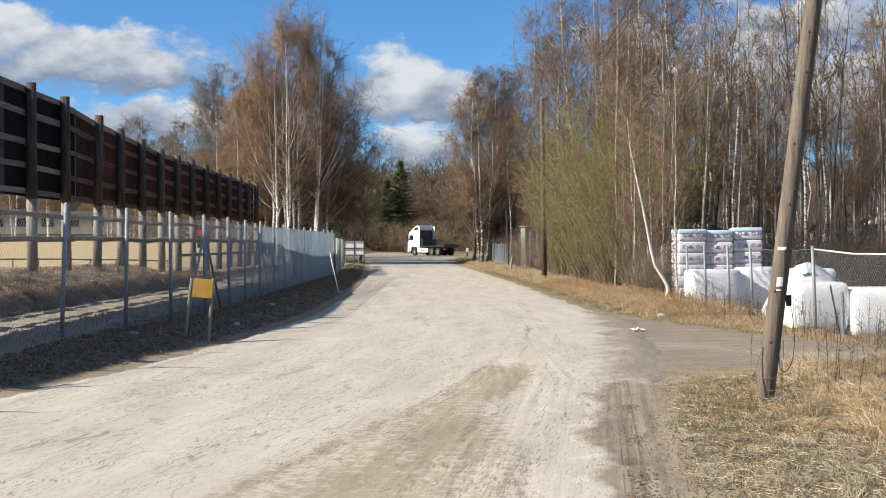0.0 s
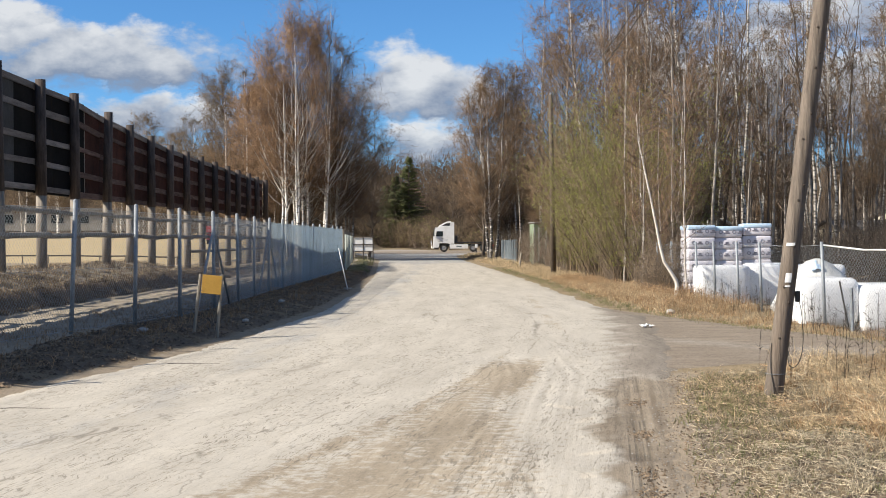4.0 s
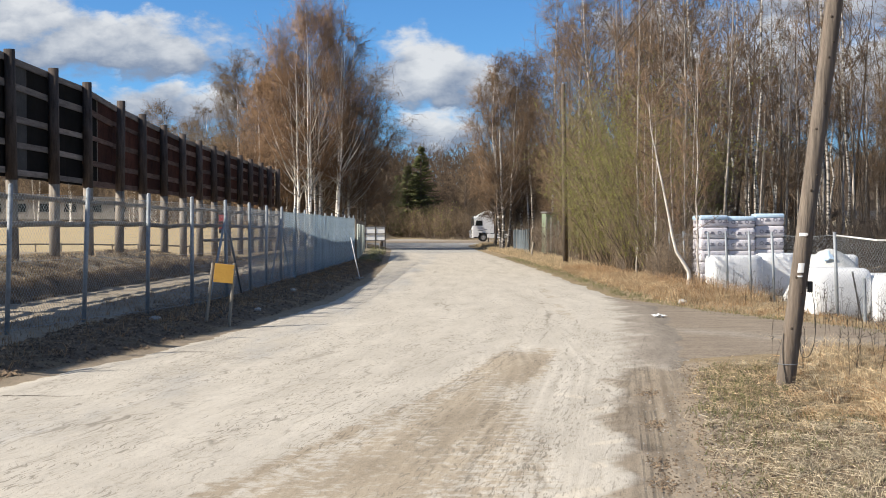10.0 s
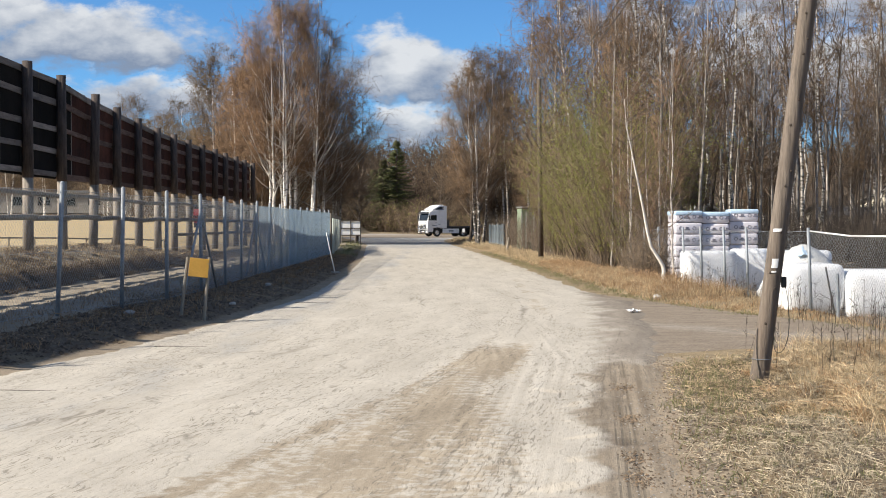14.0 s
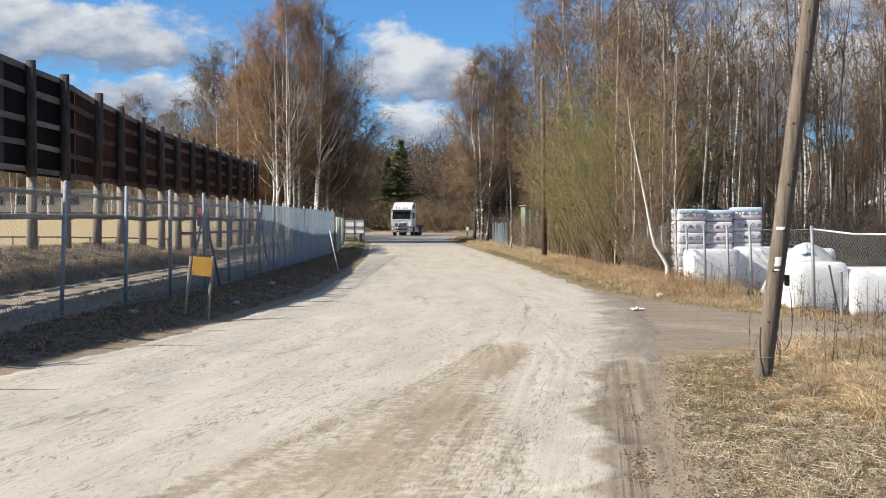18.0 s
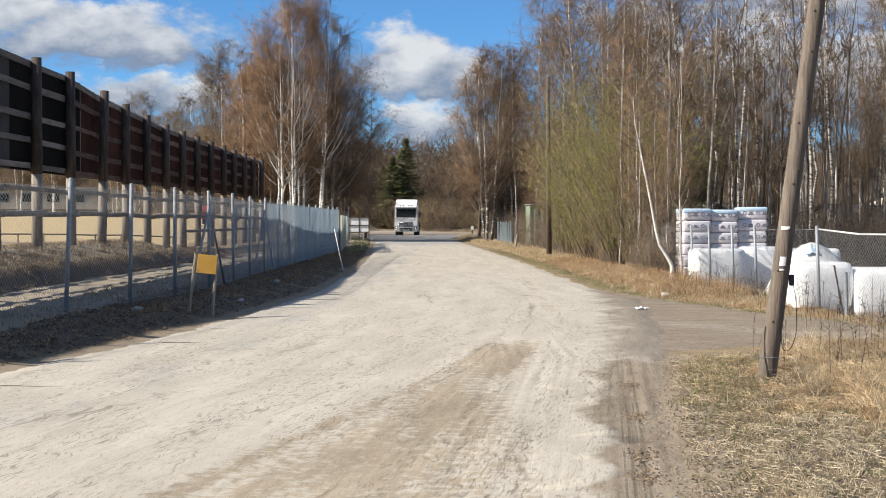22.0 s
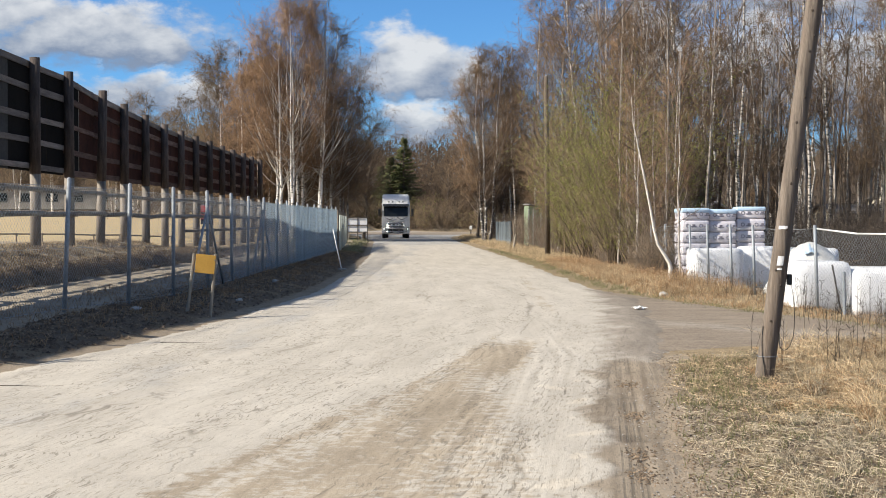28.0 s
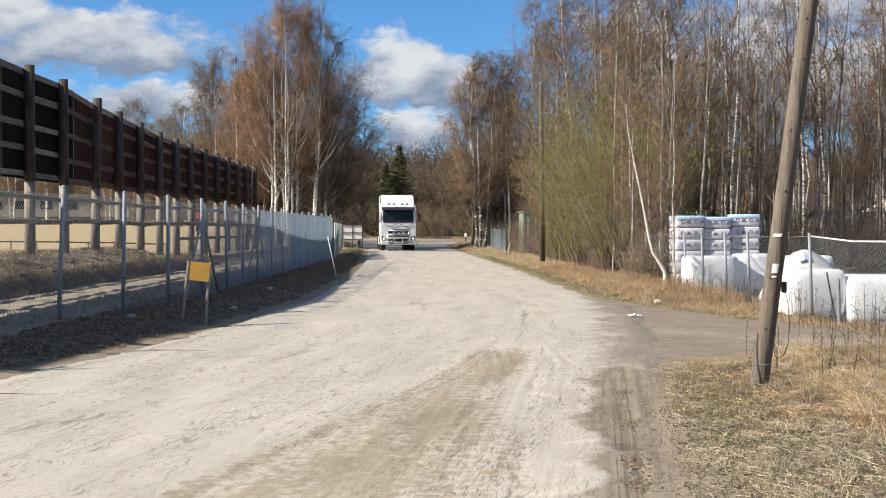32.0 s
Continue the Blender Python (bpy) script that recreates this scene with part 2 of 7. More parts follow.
M_TARP = mat("dirty_tarp", (0.48, 0.48, 0.46), (0.68, 0.68, 0.66), 0.6, 2.4, 0.8, 12, stain=(0.34, 0.32, 0.28))
M_GREEN = mat("green_paint", (0.13, 0.18, 0.11), (0.24, 0.29, 0.20), 0.7, 2, 0.2, 25, stain=(0.35, 0.36, 0.28))
M_BLUEGREY = mat("blue_grey_plank", (0.10, 0.125, 0.14), (0.22, 0.255, 0.275), 0.8, 2, 0.3, 25, stretch=(3, 3, 0.5), vary=0.25)
M_PALEPLANK = mat("pale_plank", (0.34, 0.39, 0.36), (0.54, 0.58, 0.54), 0.8, 2, 0.3, 25, stretch=(3, 3, 0.5), vary=0.15)
M_CREAM = mat("cream_render", (0.60, 0.54, 0.42), (0.74, 0.68, 0.55), 0.85, 1.2, 0.2, 20)
M_ROOF = mat("grey_roof", (0.10, 0.095, 0.09), (0.2, 0.19, 0.18), 0.8, 2, 0.3, 20)
M_PALEROOF = mat("pale_roof", (0.55, 0.53, 0.48), (0.72, 0.70, 0.65), 0.7, 2, 0.3, 20)
M_GLASS = mat("dark_glass", (0.012, 0.014, 0.014), (0.03, 0.034, 0.034), 0.08, 2, 0, spec=0.35)
M_GREYWALL = mat("grey_cladding", (0.17, 0.16, 0.145), (0.29, 0.27, 0.245), 0.7, 1, 0.1, 10)
M_FARWOOD = mat("far_wood_twig", (0.034, 0.023, 0.014), (0.125, 0.083, 0.050), 0.9, 0.2, 0, 3, island=0.7)
M_BARK = mat("brown_bark", (0.06, 0.045, 0.033), (0.17, 0.132, 0.10), 0.95, 6, 0.8, 30, stretch=(3, 3, 0.6), vary=0.25)
M_LIMB = mat("birch_limb", (0.08, 0.056, 0.041), (0.32, 0.265, 0.215), 0.9, 2.2, 0.3, 20, vary=0.25, island=0.4)
M_PALELIMB = mat("pale_birch_limb", (0.16, 0.125, 0.10), (0.72, 0.68, 0.62), 0.85, 1.1, 0.2, 14, vary=0.2)
M_SLIMBARK = mat("young_birch_bark", (0.13, 0.105, 0.085), (0.46, 0.42, 0.37), 0.85, 2.6, 0.3, 16, stretch=(2, 2, 1.6), vary=0.3)
# Brush colour lowered to paint the wood's shade; the weed stalks share it.
M_DIM = mat("shade_toned_brush", (0.032, 0.024, 0.018), (0.10, 0.076, 0.056), 0.9, 0.9, 0, 9, vary=0.25, island=0.6)
M_TWIG = mat("red_brown_twig", (0.072, 0.044, 0.026), (0.325, 0.20, 0.112), 0.85, 0.7, 0, 9, vary=0.22, island=0.6)
M_TWIG_WOOD = mat("dull_brown_twig", (0.045, 0.030, 0.018), (0.195, 0.122, 0.066), 0.85, 0.7, 0, 9, vary=0.25, island=0.65)
M_TWIG_GREY = mat("grey_brown_twig", (0.054, 0.037, 0.021), (0.215, 0.147, 0.082), 0.85, 0.7, 0, 9, vary=0.22, island=0.6)
M_BRUSH = mat("dry_brush", (0.10, 0.073, 0.048), (0.24, 0.178, 0.118), 0.9, 0.8, 0, 9, vary=0.25, island=0.55)
M_LEAF = mat("young_leaf", (0.165, 0.18, 0.032), (0.335, 0.35, 0.075), 0.6, 1.5, 0, 14, trans=0.3, vary=0.1, island=0.4)
M_NEEDLE = mat("spruce_needles", (0.036, 0.046, 0.012), (0.14, 0.152, 0.038), 0.7, 1.3, 0, 12, trans=0.12, vary=0.15, island=0.5)
M_DULLSTRAW = mat("dull_weathered_straw", (0.22, 0.185, 0.127), (0.56, 0.48, 0.345), 0.9, 1.2, 0, 12, vary=0.2, island=0.6)
M_STRAW = mat("dry_grass", (0.24, 0.175, 0.10), (0.80, 0.64, 0.41), 0.8, 1.6, 0, 22, trans=0.25, vary=0.1, island=0.45)
M_RUSSET = mat("russet_grass", (0.17, 0.10, 0.052), (0.60, 0.395, 0.215), 0.8, 1.6, 0, 22, trans=0.2, island=0.5)
M_GREENGRASS = mat("green_grass", (0.10, 0.112, 0.04), (0.25, 0.245, 0.105), 0.7, 1.1, 0, 9, trans=0.25, island=0.4)
M_LITTER = mat("leaf_litter", (0.055, 0.037, 0.025), (0.26, 0.185, 0.115), 0.9, 3, 0.2, 30, island=0.6)
M_STONE = mat("grey_stone", (0.20, 0.19, 0.175), (0.42, 0.40, 0.37), 0.9, 9, 0.5, 60, vary=0.2, island=0.35)
M_CABLE = mat("black_cable", (0.012, 0.012, 0.012), (0.03, 0.03, 0.03), 0.5, 10, 0)


def birch_bark(name="birch_bark", black_to=0.0, dark=(0.52, 0.49, 0.45), light=(0.84, 0.81, 0.76), marks=0.60):
    """White bark with short dark cross marks and dark fissures low on the stem."""
    ma = mat(name, dark, light, 0.75, 3, 0.25, 25, vary=0.1)
    nt = ma.node_tree
    N, L = nt.nodes.new, nt.links.new
    p = nt.nodes["Principled BSDF"]
    src = p.inputs["Base Color"].links[0].from_socket
    co, mp = N("ShaderNodeTexCoord"), N("ShaderNodeMapping")
    mp.inputs["Scale"].default_value = (3, 3, 11)
    L(co.outputs["Object"], mp.inputs[0])
    n = N("ShaderNodeTexNoise")
    n.inputs["Scale"].default_value, n.inputs["Detail"].default_value = 1.0, 3.0
    L(mp.outputs[0], n.inputs["Vector"])
    sep = N("ShaderNodeSeparateXYZ")
    L(co.outputs["Object"], sep.inputs[0])
    low = N("ShaderNodeMapRange")
    L(sep.outputs[2], low.inputs[0])
    low.inputs[1].default_value, low.inputs[2].default_value, low.inputs[3].default_value, low.inputs[4].default_value = black_to, 9 if not black_to else black_to + 2.5, 0.07 + (0.16 if black_to else 0), 0.0
    add = N("ShaderNodeMath")
    L(n.outputs[0], add.inputs[0])
    L(low.outputs[0], add.inputs[1])
    mr = N("ShaderNodeMapRange")
    L(add.outputs[0], mr.inputs[0])
    mr.inputs[1].default_value, mr.inputs[2].default_value = marks, marks + 0.08
    mx = N("ShaderNodeMixRGB")
    L(mr.outputs[0], mx.inputs[0])
    L(src, mx.inputs[1])
    mx.inputs[2].default_value = (0.09, 0.08, 0.07, 1)
    L(mx.outputs[0], p.inputs["Base Color"])
    return ma


M_BIRCH = birch_bark()
M_PATCHBARK = birch_bark("patched_birch_bark", 0.0, (0.24, 0.21, 0.18), (0.72, 0.68, 0.62), 0.53)
M_BLACKFOOT = birch_bark("black_footed_birch_bark", 2.6)
M_CLEANBARK = mat("clean_birch_bark", (0.55, 0.50, 0.44), (0.78, 0.74, 0.68), 0.7, 3, 0.2, 25, stain=(0.40, 0.35, 0.30))


def blend_ground(name, layers, base, bump=0.5, scale=3.0, pebble=60.0, rough=0.92, cracks=False, stretch=(1, 1, 1)):
    """Ground whose covers (attribute, dark tone, light tone) are laid over a base, with ragged edges."""
    ma = bpy.data.materials.new(name)
    ma.use_nodes = True
    nt = ma.node_tree
    N, L = nt.nodes.new, nt.links.new
    p = nt.nodes["Principled BSDF"]
    p.inputs["Roughness"].default_value = rough
    p.inputs["Specular IOR Level"].default_value = 0.25
    co, mp = N("ShaderNodeTexCoord"), N("ShaderNodeMapping")
    mp.inputs["Scale"].default_value = stretch
    L(co.outputs["Object"], mp.inputs[0])

    def ns(s, detail=6.0, vec=None, r=0.62):
        n = N("ShaderNodeTexNoise")
        n.inputs["Scale"].default_value, n.inputs["Detail"].default_value, n.inputs["Roughness"].default_value = s, detail, r
        L(vec or mp.outputs[0], n.inputs["Vector"])
        return n.outputs[0]

    def m(op, a, b=None, c=None):
        n = N("ShaderNodeMath")
        n.operation = op
        for k, v in enumerate((a, b, c)):
            if v is None:
                continue
            if isinstance(v, (int, float)):
                n.inputs[k].default_value = v
            else:
                L(v, n.inputs[k])
        return n.outputs[0]

    def span(v, lo, hi, a=0.0, b=1.0):
        r = N("ShaderNodeMapRange")
        L(v, r.inputs[0])
        r.inputs[1].default_value, r.inputs[2].default_value, r.inputs[3].default_value, r.inputs[4].default_value = lo, hi, a, b
        return r.outputs[0]

    wide, grit, mid = ns(scale), ns(pebble, 3.0, co.outputs["Object"]), ns(scale * 4.5)
    speck = span(ns(pebble * 0.42, 4.0, co.outputs["Object"], 0.7), 0.30, 0.70)
    tone = m("MULTIPLY_ADD", span(grit, 0.32, 0.68), 0.24, m("MULTIPLY_ADD", speck, 0.16, m("MULTIPLY_ADD", mid, 0.14 if cracks else 0.40, m("MULTIPLY_ADD", wide, 0.42 if cracks else 0.6, 0.22 if cracks else 0.0))))
    if cracks:
        # fine streaks that run with the traffic
        acr, sp, cb = N("ShaderNodeAttribute"), N("ShaderNodeSeparateXYZ"), N("ShaderNodeCombineXYZ")
        acr.attribute_name = "across"
        L(co.outputs["Object"], sp.inputs[0])
        L(acr.outputs["Fac"], cb.inputs[0])
        L(m("MULTIPLY", sp.outputs[1], 0.11), cb.inputs[1])
        streak = ns(1.9, 8.0, cb.outputs[0], 0.74)
        tone = m("ADD", tone, m("MULTIPLY_ADD", streak, 1.25, -0.625))
        cb3 = N("ShaderNodeCombineXYZ")
        L(m("MULTIPLY", acr.outputs["Fac"], 1.5), cb3.inputs[0])
        L(m("MULTIPLY", sp.outputs[1], 0.36), cb3.inputs[1])
        flick = ns(20.0, 5.0, cb3.outputs[0], 0.7)
        # fine ribs left by tyres, strongest in the rut
        lane, rib = N("ShaderNodeAttribute"), N("ShaderNodeCombineXYZ")
        lane.attribute_name = "lane"
        L(lane.outputs["Fac"], rib.inputs[0])
        L(m("MULTIPLY", sp.outputs[1], 0.02), rib.inputs[1])
        ribs = ns(13.0, 2.0, rib.outputs[0], 0.5)
        rutted = N("ShaderNodeAttribute")
        rutted.attribute_name = "rut"
        ribs = m("MULTIPLY_ADD", m("SUBTRACT", ribs, 0.5), span(sp.outputs[1], 15.0, 24.0, 1.0, 0.15), 0.5)
        tone = m("ADD", tone, m("MULTIPLY", m("MULTIPLY_ADD", ribs, 2.2, -1.1), m("MULTIPLY_ADD", rutted.outputs["Fac"], 0.55, m("MULTIPLY_ADD", m("MULTIPLY", span(lane.outputs["Fac"], -1.7, -1.2), span(lane.outputs["Fac"], -0.2, -0.5)), 0.38, 0.16))))

    def two(dark, light):
        r = N("ShaderNodeValToRGB")
        r.color_ramp.elements[0].position, r.color_ramp.elements[1].position = 0.42, 0.98
        r.color_ramp.elements[0].color, r.color_ramp.elements[1].color = (*dark, 1), (*light, 1)
        L(tone, r.inputs[0])
        return r.outputs[0]

    col = two(*base)
    height = m("MULTIPLY_ADD", grit, 0.6, tone)
    for attr, dark, light in layers:
        at = N("ShaderNodeAttribute")
        at.attribute_name = attr
        if cracks and attr not in ("earth", "worn", "rut", "bare"):
            f = span(m("ADD", at.outputs["Fac"], m("MULTIPLY_ADD", m("ADD", streak, flick), 0.6, -0.6)), 0.34, 0.60)
            if attr == "dirt":
                # pale dust shows through in flecks
                fleck = span(ns(8.0, 6.0, co.outputs["Object"], 0.7), 0.36, 0.64, -0.75, 0.55)
                f = span(m("ADD", at.outputs["Fac"], m("MULTIPLY", fleck, 0.58)), 0.15, 0.60)
        else:
            f = span(m("ADD", at.outputs["Fac"], m("MULTIPLY_ADD", m("ADD", mid, grit), 0.55, -0.55)), 0.3, 0.7)
        mx = N("ShaderNodeMixRGB")
        L(f, mx.inputs[0])
        L(col, mx.inputs[1])
        L(two(dark, light), mx.inputs[2])
        col = mx.outputs[0]
    if cracks:
        cb2 = N("ShaderNodeCombineXYZ")
        L(m("MULTIPLY", acr.outputs["Fac"], 1.0), cb2.inputs[0])
        L(m("MULTIPLY", sp.outputs[1], 0.30), cb2.inputs[1])
        for s, w, att in ((0.9, 0.008, 0.5),):
            warp = N("ShaderNodeMixRGB")
            warp.blend_type = "ADD"
            warp.inputs[0].default_value = 0.25
            L(cb2.outputs[0], warp.inputs[1])
            nz = N("ShaderNodeTexNoise")
            nz.inputs["Scale"].default_value, nz.inputs["Detail"].default_value = 2.2, 7
            L(co.outputs["Object"], nz.inputs["Vector"])
            L(nz.outputs["Color"], warp.inputs[2])
            v = N("ShaderNodeTexVoronoi")
            v.feature = "DISTANCE_TO_EDGE"
            v.inputs["Scale"].default_value = s
            L(warp.outputs[0], v.inputs["Vector"])
            line = m("MULTIPLY", span(v.outputs["Distance"], 0.0, w, 1.0, 0.0), span(ns(0.9, 4.0, co.outputs["Object"]), 0.46, 0.6, 0.0, att))
            mx = N("ShaderNodeMixRGB")
            L(line, mx.inputs[0])
            L(col, mx.inputs[1])
            mx.inputs[2].default_value = (0.13, 0.115, 0.095, 1)
            col = mx.outputs[0]
            height = m("SUBTRACT", height, m("MULTIPLY", line, 1.2))
        # small dark pits that follow the wheel tracks
        track = span(ns(2.6, 5.0, cb.outputs[0], 0.6), 0.41, 0.55)
        cb4 = N("ShaderNodeCombineXYZ")
        L(m("MULTIPLY", acr.outputs["Fac"], 5.0), cb4.inputs[0])
        L(m("MULTIPLY", sp.outputs[1], 0.5), cb4.inputs[1])
        pits = m("MULTIPLY", span(ns(6.0, 4.0, cb4.outputs[0], 0.6), 0.56, 0.62), track)
        grains = m("MULTIPLY", span(ns(12.0, 3.0, cb4.outputs[0], 0.6), 0.57, 0.63), m("MULTIPLY_ADD", track, 0.6, 0.4))
        spots = m("MAXIMUM", m("MULTIPLY", pits, 0.60), m("MULTIPLY", grains, 0.62))
        # long wavering cracks along the lane
        cb5 = N("ShaderNodeCombineXYZ")
        L(m("MULTIPLY_ADD", ns(2.0, 5.0, co.outputs["Object"], 0.65), 0.10, acr.outputs["Fac"]), cb5.inputs[0])
        L(m("MULTIPLY", sp.outputs[1], 0.045), cb5.inputs[1])
        for s, w, att in ((1.3, 0.005, 0.7), (3.1, 0.006, 0.6)):
            n = ns(s, 2.0, cb5.outputs[0], 0.45)
            seam = span(m("ABSOLUTE", m("SUBTRACT", n, 0.5)), 0.0, w, att, 0.0)
            spots = m("MAXIMUM", spots, m("MULTIPLY", seam, span(ns(1.4, 5.0, cb3.outputs[0], 0.7), 0.46, 0.58)))
        # tread lines in the wheel rut
        for c, w in ((-0.085, 0.010), (-0.035, 0.014), (0.02, 0.009), (0.055, 0.013)):
            tread = span(m("ABSOLUTE", m("SUBTRACT", lane.outputs["Fac"], c)), w * 0.5, w, 0.75, 0.0)
            spots = m("MAXIMUM", spots, m("MULTIPLY", m("MULTIPLY", tread, span(rutted.outputs["Fac"], 0.3, 0.7)), span(ns(1.1, 4.0, co.outputs["Object"], 0.6), 0.44, 0.56)))
        mx = N("ShaderNodeMixRGB")
        L(spots, mx.inputs[0])
        L(col, mx.inputs[1])
        mx.inputs[2].default_value = (0.135, 0.115, 0.087, 1)
        col = mx.outputs[0]
        height = m("SUBTRACT", height, m("MULTIPLY", spots, 0.8))
    L(col, p.inputs["Base Color"])
    bp = N("ShaderNodeBump")
    bp.inputs["Strength"].default_value, bp.inputs["Distance"].default_value = bump, 0.025
    L(height, bp.inputs["Height"])
    L(bp.outputs[0], p.inputs["Normal"])
    return ma


M_GROUND = blend_ground("ground_cover", (("field", (0.42, 0.325, 0.180), (0.57, 0.455, 0.28)), ("gravel", (0.20, 0.166, 0.122), (0.47, 0.40, 0.305)), ("litter", (0.07, 0.052, 0.036), (0.245, 0.185, 0.13)),
                                         ("soil", (0.19, 0.15, 0.104), (0.41, 0.335, 0.245)), ("green", (0.12, 0.13, 0.05), (0.27, 0.26, 0.12))),
                        ((0.12, 0.088, 0.052), (0.42, 0.325, 0.195)), 0.5, 1.3, 45)
M_ROAD = blend_ground("dusty_asphalt", (("bare", (0.30, 0.288, 0.268), (0.46, 0.445, 0.415)), ("dirt", (0.25, 0.205, 0.148), (0.44, 0.37, 0.277)), ("rut", (0.095, 0.073, 0.052), (0.255, 0.203, 0.148)), ("pale", (0.50, 0.445, 0.36), (0.64, 0.585, 0.49)), ("earth", (0.185, 0.148, 0.106), (0.375, 0.31, 0.23)), ("worn", (0.17, 0.143, 0.112), (0.36, 0.312, 0.255))),
                      ((0.408, 0.37, 0.31), (0.57, 0.525, 0.449)), 0.2, 0.9, 60, 0.9, True, (1.3, 0.55, 1))
M_SIDE = blend_ground("gravelled_asphalt", (("bare", (0.28, 0.245, 0.20), (0.46, 0.415, 0.355)),), ((0.135, 0.105, 0.076), (0.385, 0.32, 0.248)), 0.7, 1.6, 34, stretch=(0.5, 1.3, 1))

# ---- mesh helpers ----


def part(name, bm, material, parent=None, label="", smooth=False):
    me = bpy.data.meshes.new(name)
    bm.to_mesh(me)
    bm.free()
    return part_mesh(name, me, material, parent, label, smooth)


def part_mesh(name, me, material, parent=None, label="", smooth=False):
    if not me.materials:
        for ma in material if isinstance(material, (list, tuple)) else (material,):
            me.materials.append(ma)
    if smooth:
        me.polygons.foreach_set("use_smooth", [True] * len(me.polygons))
    ob = new(name, me)
    ob.parent = parent
    return tagged(ob, label) if label else ob


def thing(name, label, category, m=None, group="", kind=""):
    ob = new(name)
    if m is not None:
        ob.matrix_basis = m
    return tagged(ob, label, category, group, kind)


def raw_mesh(name, verts, faces):
    """A mesh from an (n, 3) array and an (m, 3 or 4) array of corners."""
    me = bpy.data.meshes.new(name)
    verts, faces = np.asarray(verts, np.float32), np.asarray(faces, np.int32)
    k = faces.shape[1]
    me.vertices.add(len(verts))
    me.vertices.foreach_set("co", verts.ravel())
    me.loops.add(faces.size)
    me.loops.foreach_set("vertex_index", faces.ravel())
    me.polygons.add(len(faces))
    me.polygons.foreach_set("loop_start", np.arange(0, faces.size, k, dtype=np.int32))
    me.update(calc_edges=True)
    return me


def box(bm, x0, x1, y0, y1, z0, z1, bevel=0.0, m=None):
    vs = bmesh.ops.create_cube(bm, size=1)["verts"]
    for v in vs:
        v.co = ((x0 + x1) / 2 + v.co.x * (x1 - x0), (y0 + y1) / 2 + v.co.y * (y1 - y0), (z0 + z1) / 2 + v.co.z * (z1 - z0))
    if bevel:
        es = list({e for v in vs for e in v.link_edges})
        vs = list({v for f in bmesh.ops.bevel(bm, geom=es, offset=bevel, segments=2, affect="EDGES", profile=0.5)["faces"] for v in f.verts} | {v for v in vs if v.is_valid})
    if m is not None:
        bmesh.ops.transform(bm, matrix=m, verts=[v for v in vs if v.is_valid])
    return bm


def rod(bm, a, b, r0, r1=None, n=10):
    """A round bar from a to b."""
    a, b = Vector(a), Vector(b)
    d = b - a
    m = Matrix.Translation((a + b) / 2) @ d.to_track_quat("Z", "Y").to_matrix().to_4x4()
    bmesh.ops.create_cone(bm, cap_ends=True, segments=n, radius1=r0, radius2=r0 if r1 is None else r1, depth=d.length, matrix=m)
    return bm


def prism(bm, outline, y0, y1, bevel=0.0):
    """A solid with a side outline of (x, z) corners, from y0 to y1."""
    a = [bm.verts.new((x, y0, z)) for x, z in outline]
    b = [bm.verts.new((x, y1, z)) for x, z in outline]
    n = len(a)
    bm.faces.new(a)
    bm.faces.new(b[::-1])
    for i in range(n):
        bm.faces.new((a[i], b[i], b[(i + 1) % n], a[(i + 1) % n]))
    bmesh.ops.recalc_face_normals(bm, faces=bm.faces)
    if bevel:
        bmesh.ops.bevel(bm, geom=list(bm.edges), offset=bevel, segments=2, affect="EDGES", profile=0.5)
    return bm


def tubes(name, p0, p1, r0, r1, sides=3):
    """Many tapered bars in one mesh; arrays of ends and radii."""
    p0, p1 = np.asarray(p0, float), np.asarray(p1, float)
    r0, r1 = np.broadcast_to(r0, len(p0)).astype(float), np.broadcast_to(r1, len(p0)).astype(float)
    d = p1 - p0
    d /= np.maximum(np.linalg.norm(d, axis=1, keepdims=True), 1e-9)
    ref = np.where(np.abs(d[:, 2:]) < 0.9, np.array([[0, 0, 1.0]]), np.array([[1.0, 0, 0]]))
    u = np.cross(d, ref)
    u /= np.linalg.norm(u, axis=1, keepdims=True)
    w = np.cross(d, u)
    ang = np.arange(sides) * 2 * np.pi / sides
    ring = u[:, None] * np.cos(ang)[None, :, None] + w[:, None] * np.sin(ang)[None, :, None]
    v = np.concatenate([p0[:, None] + ring * r0[:, None, None], p1[:, None] + ring * r1[:, None, None]], axis=1)
    i = np.arange(sides)
    j = (i + 1) % sides
    f = np.stack([i, j, j + sides, i + sides], axis=1)
    faces = (np.arange(len(p0)) * 2 * sides)[:, None, None] + f[None]
    return raw_mesh(name, v.reshape(-1, 3), faces.reshape(-1, 4))


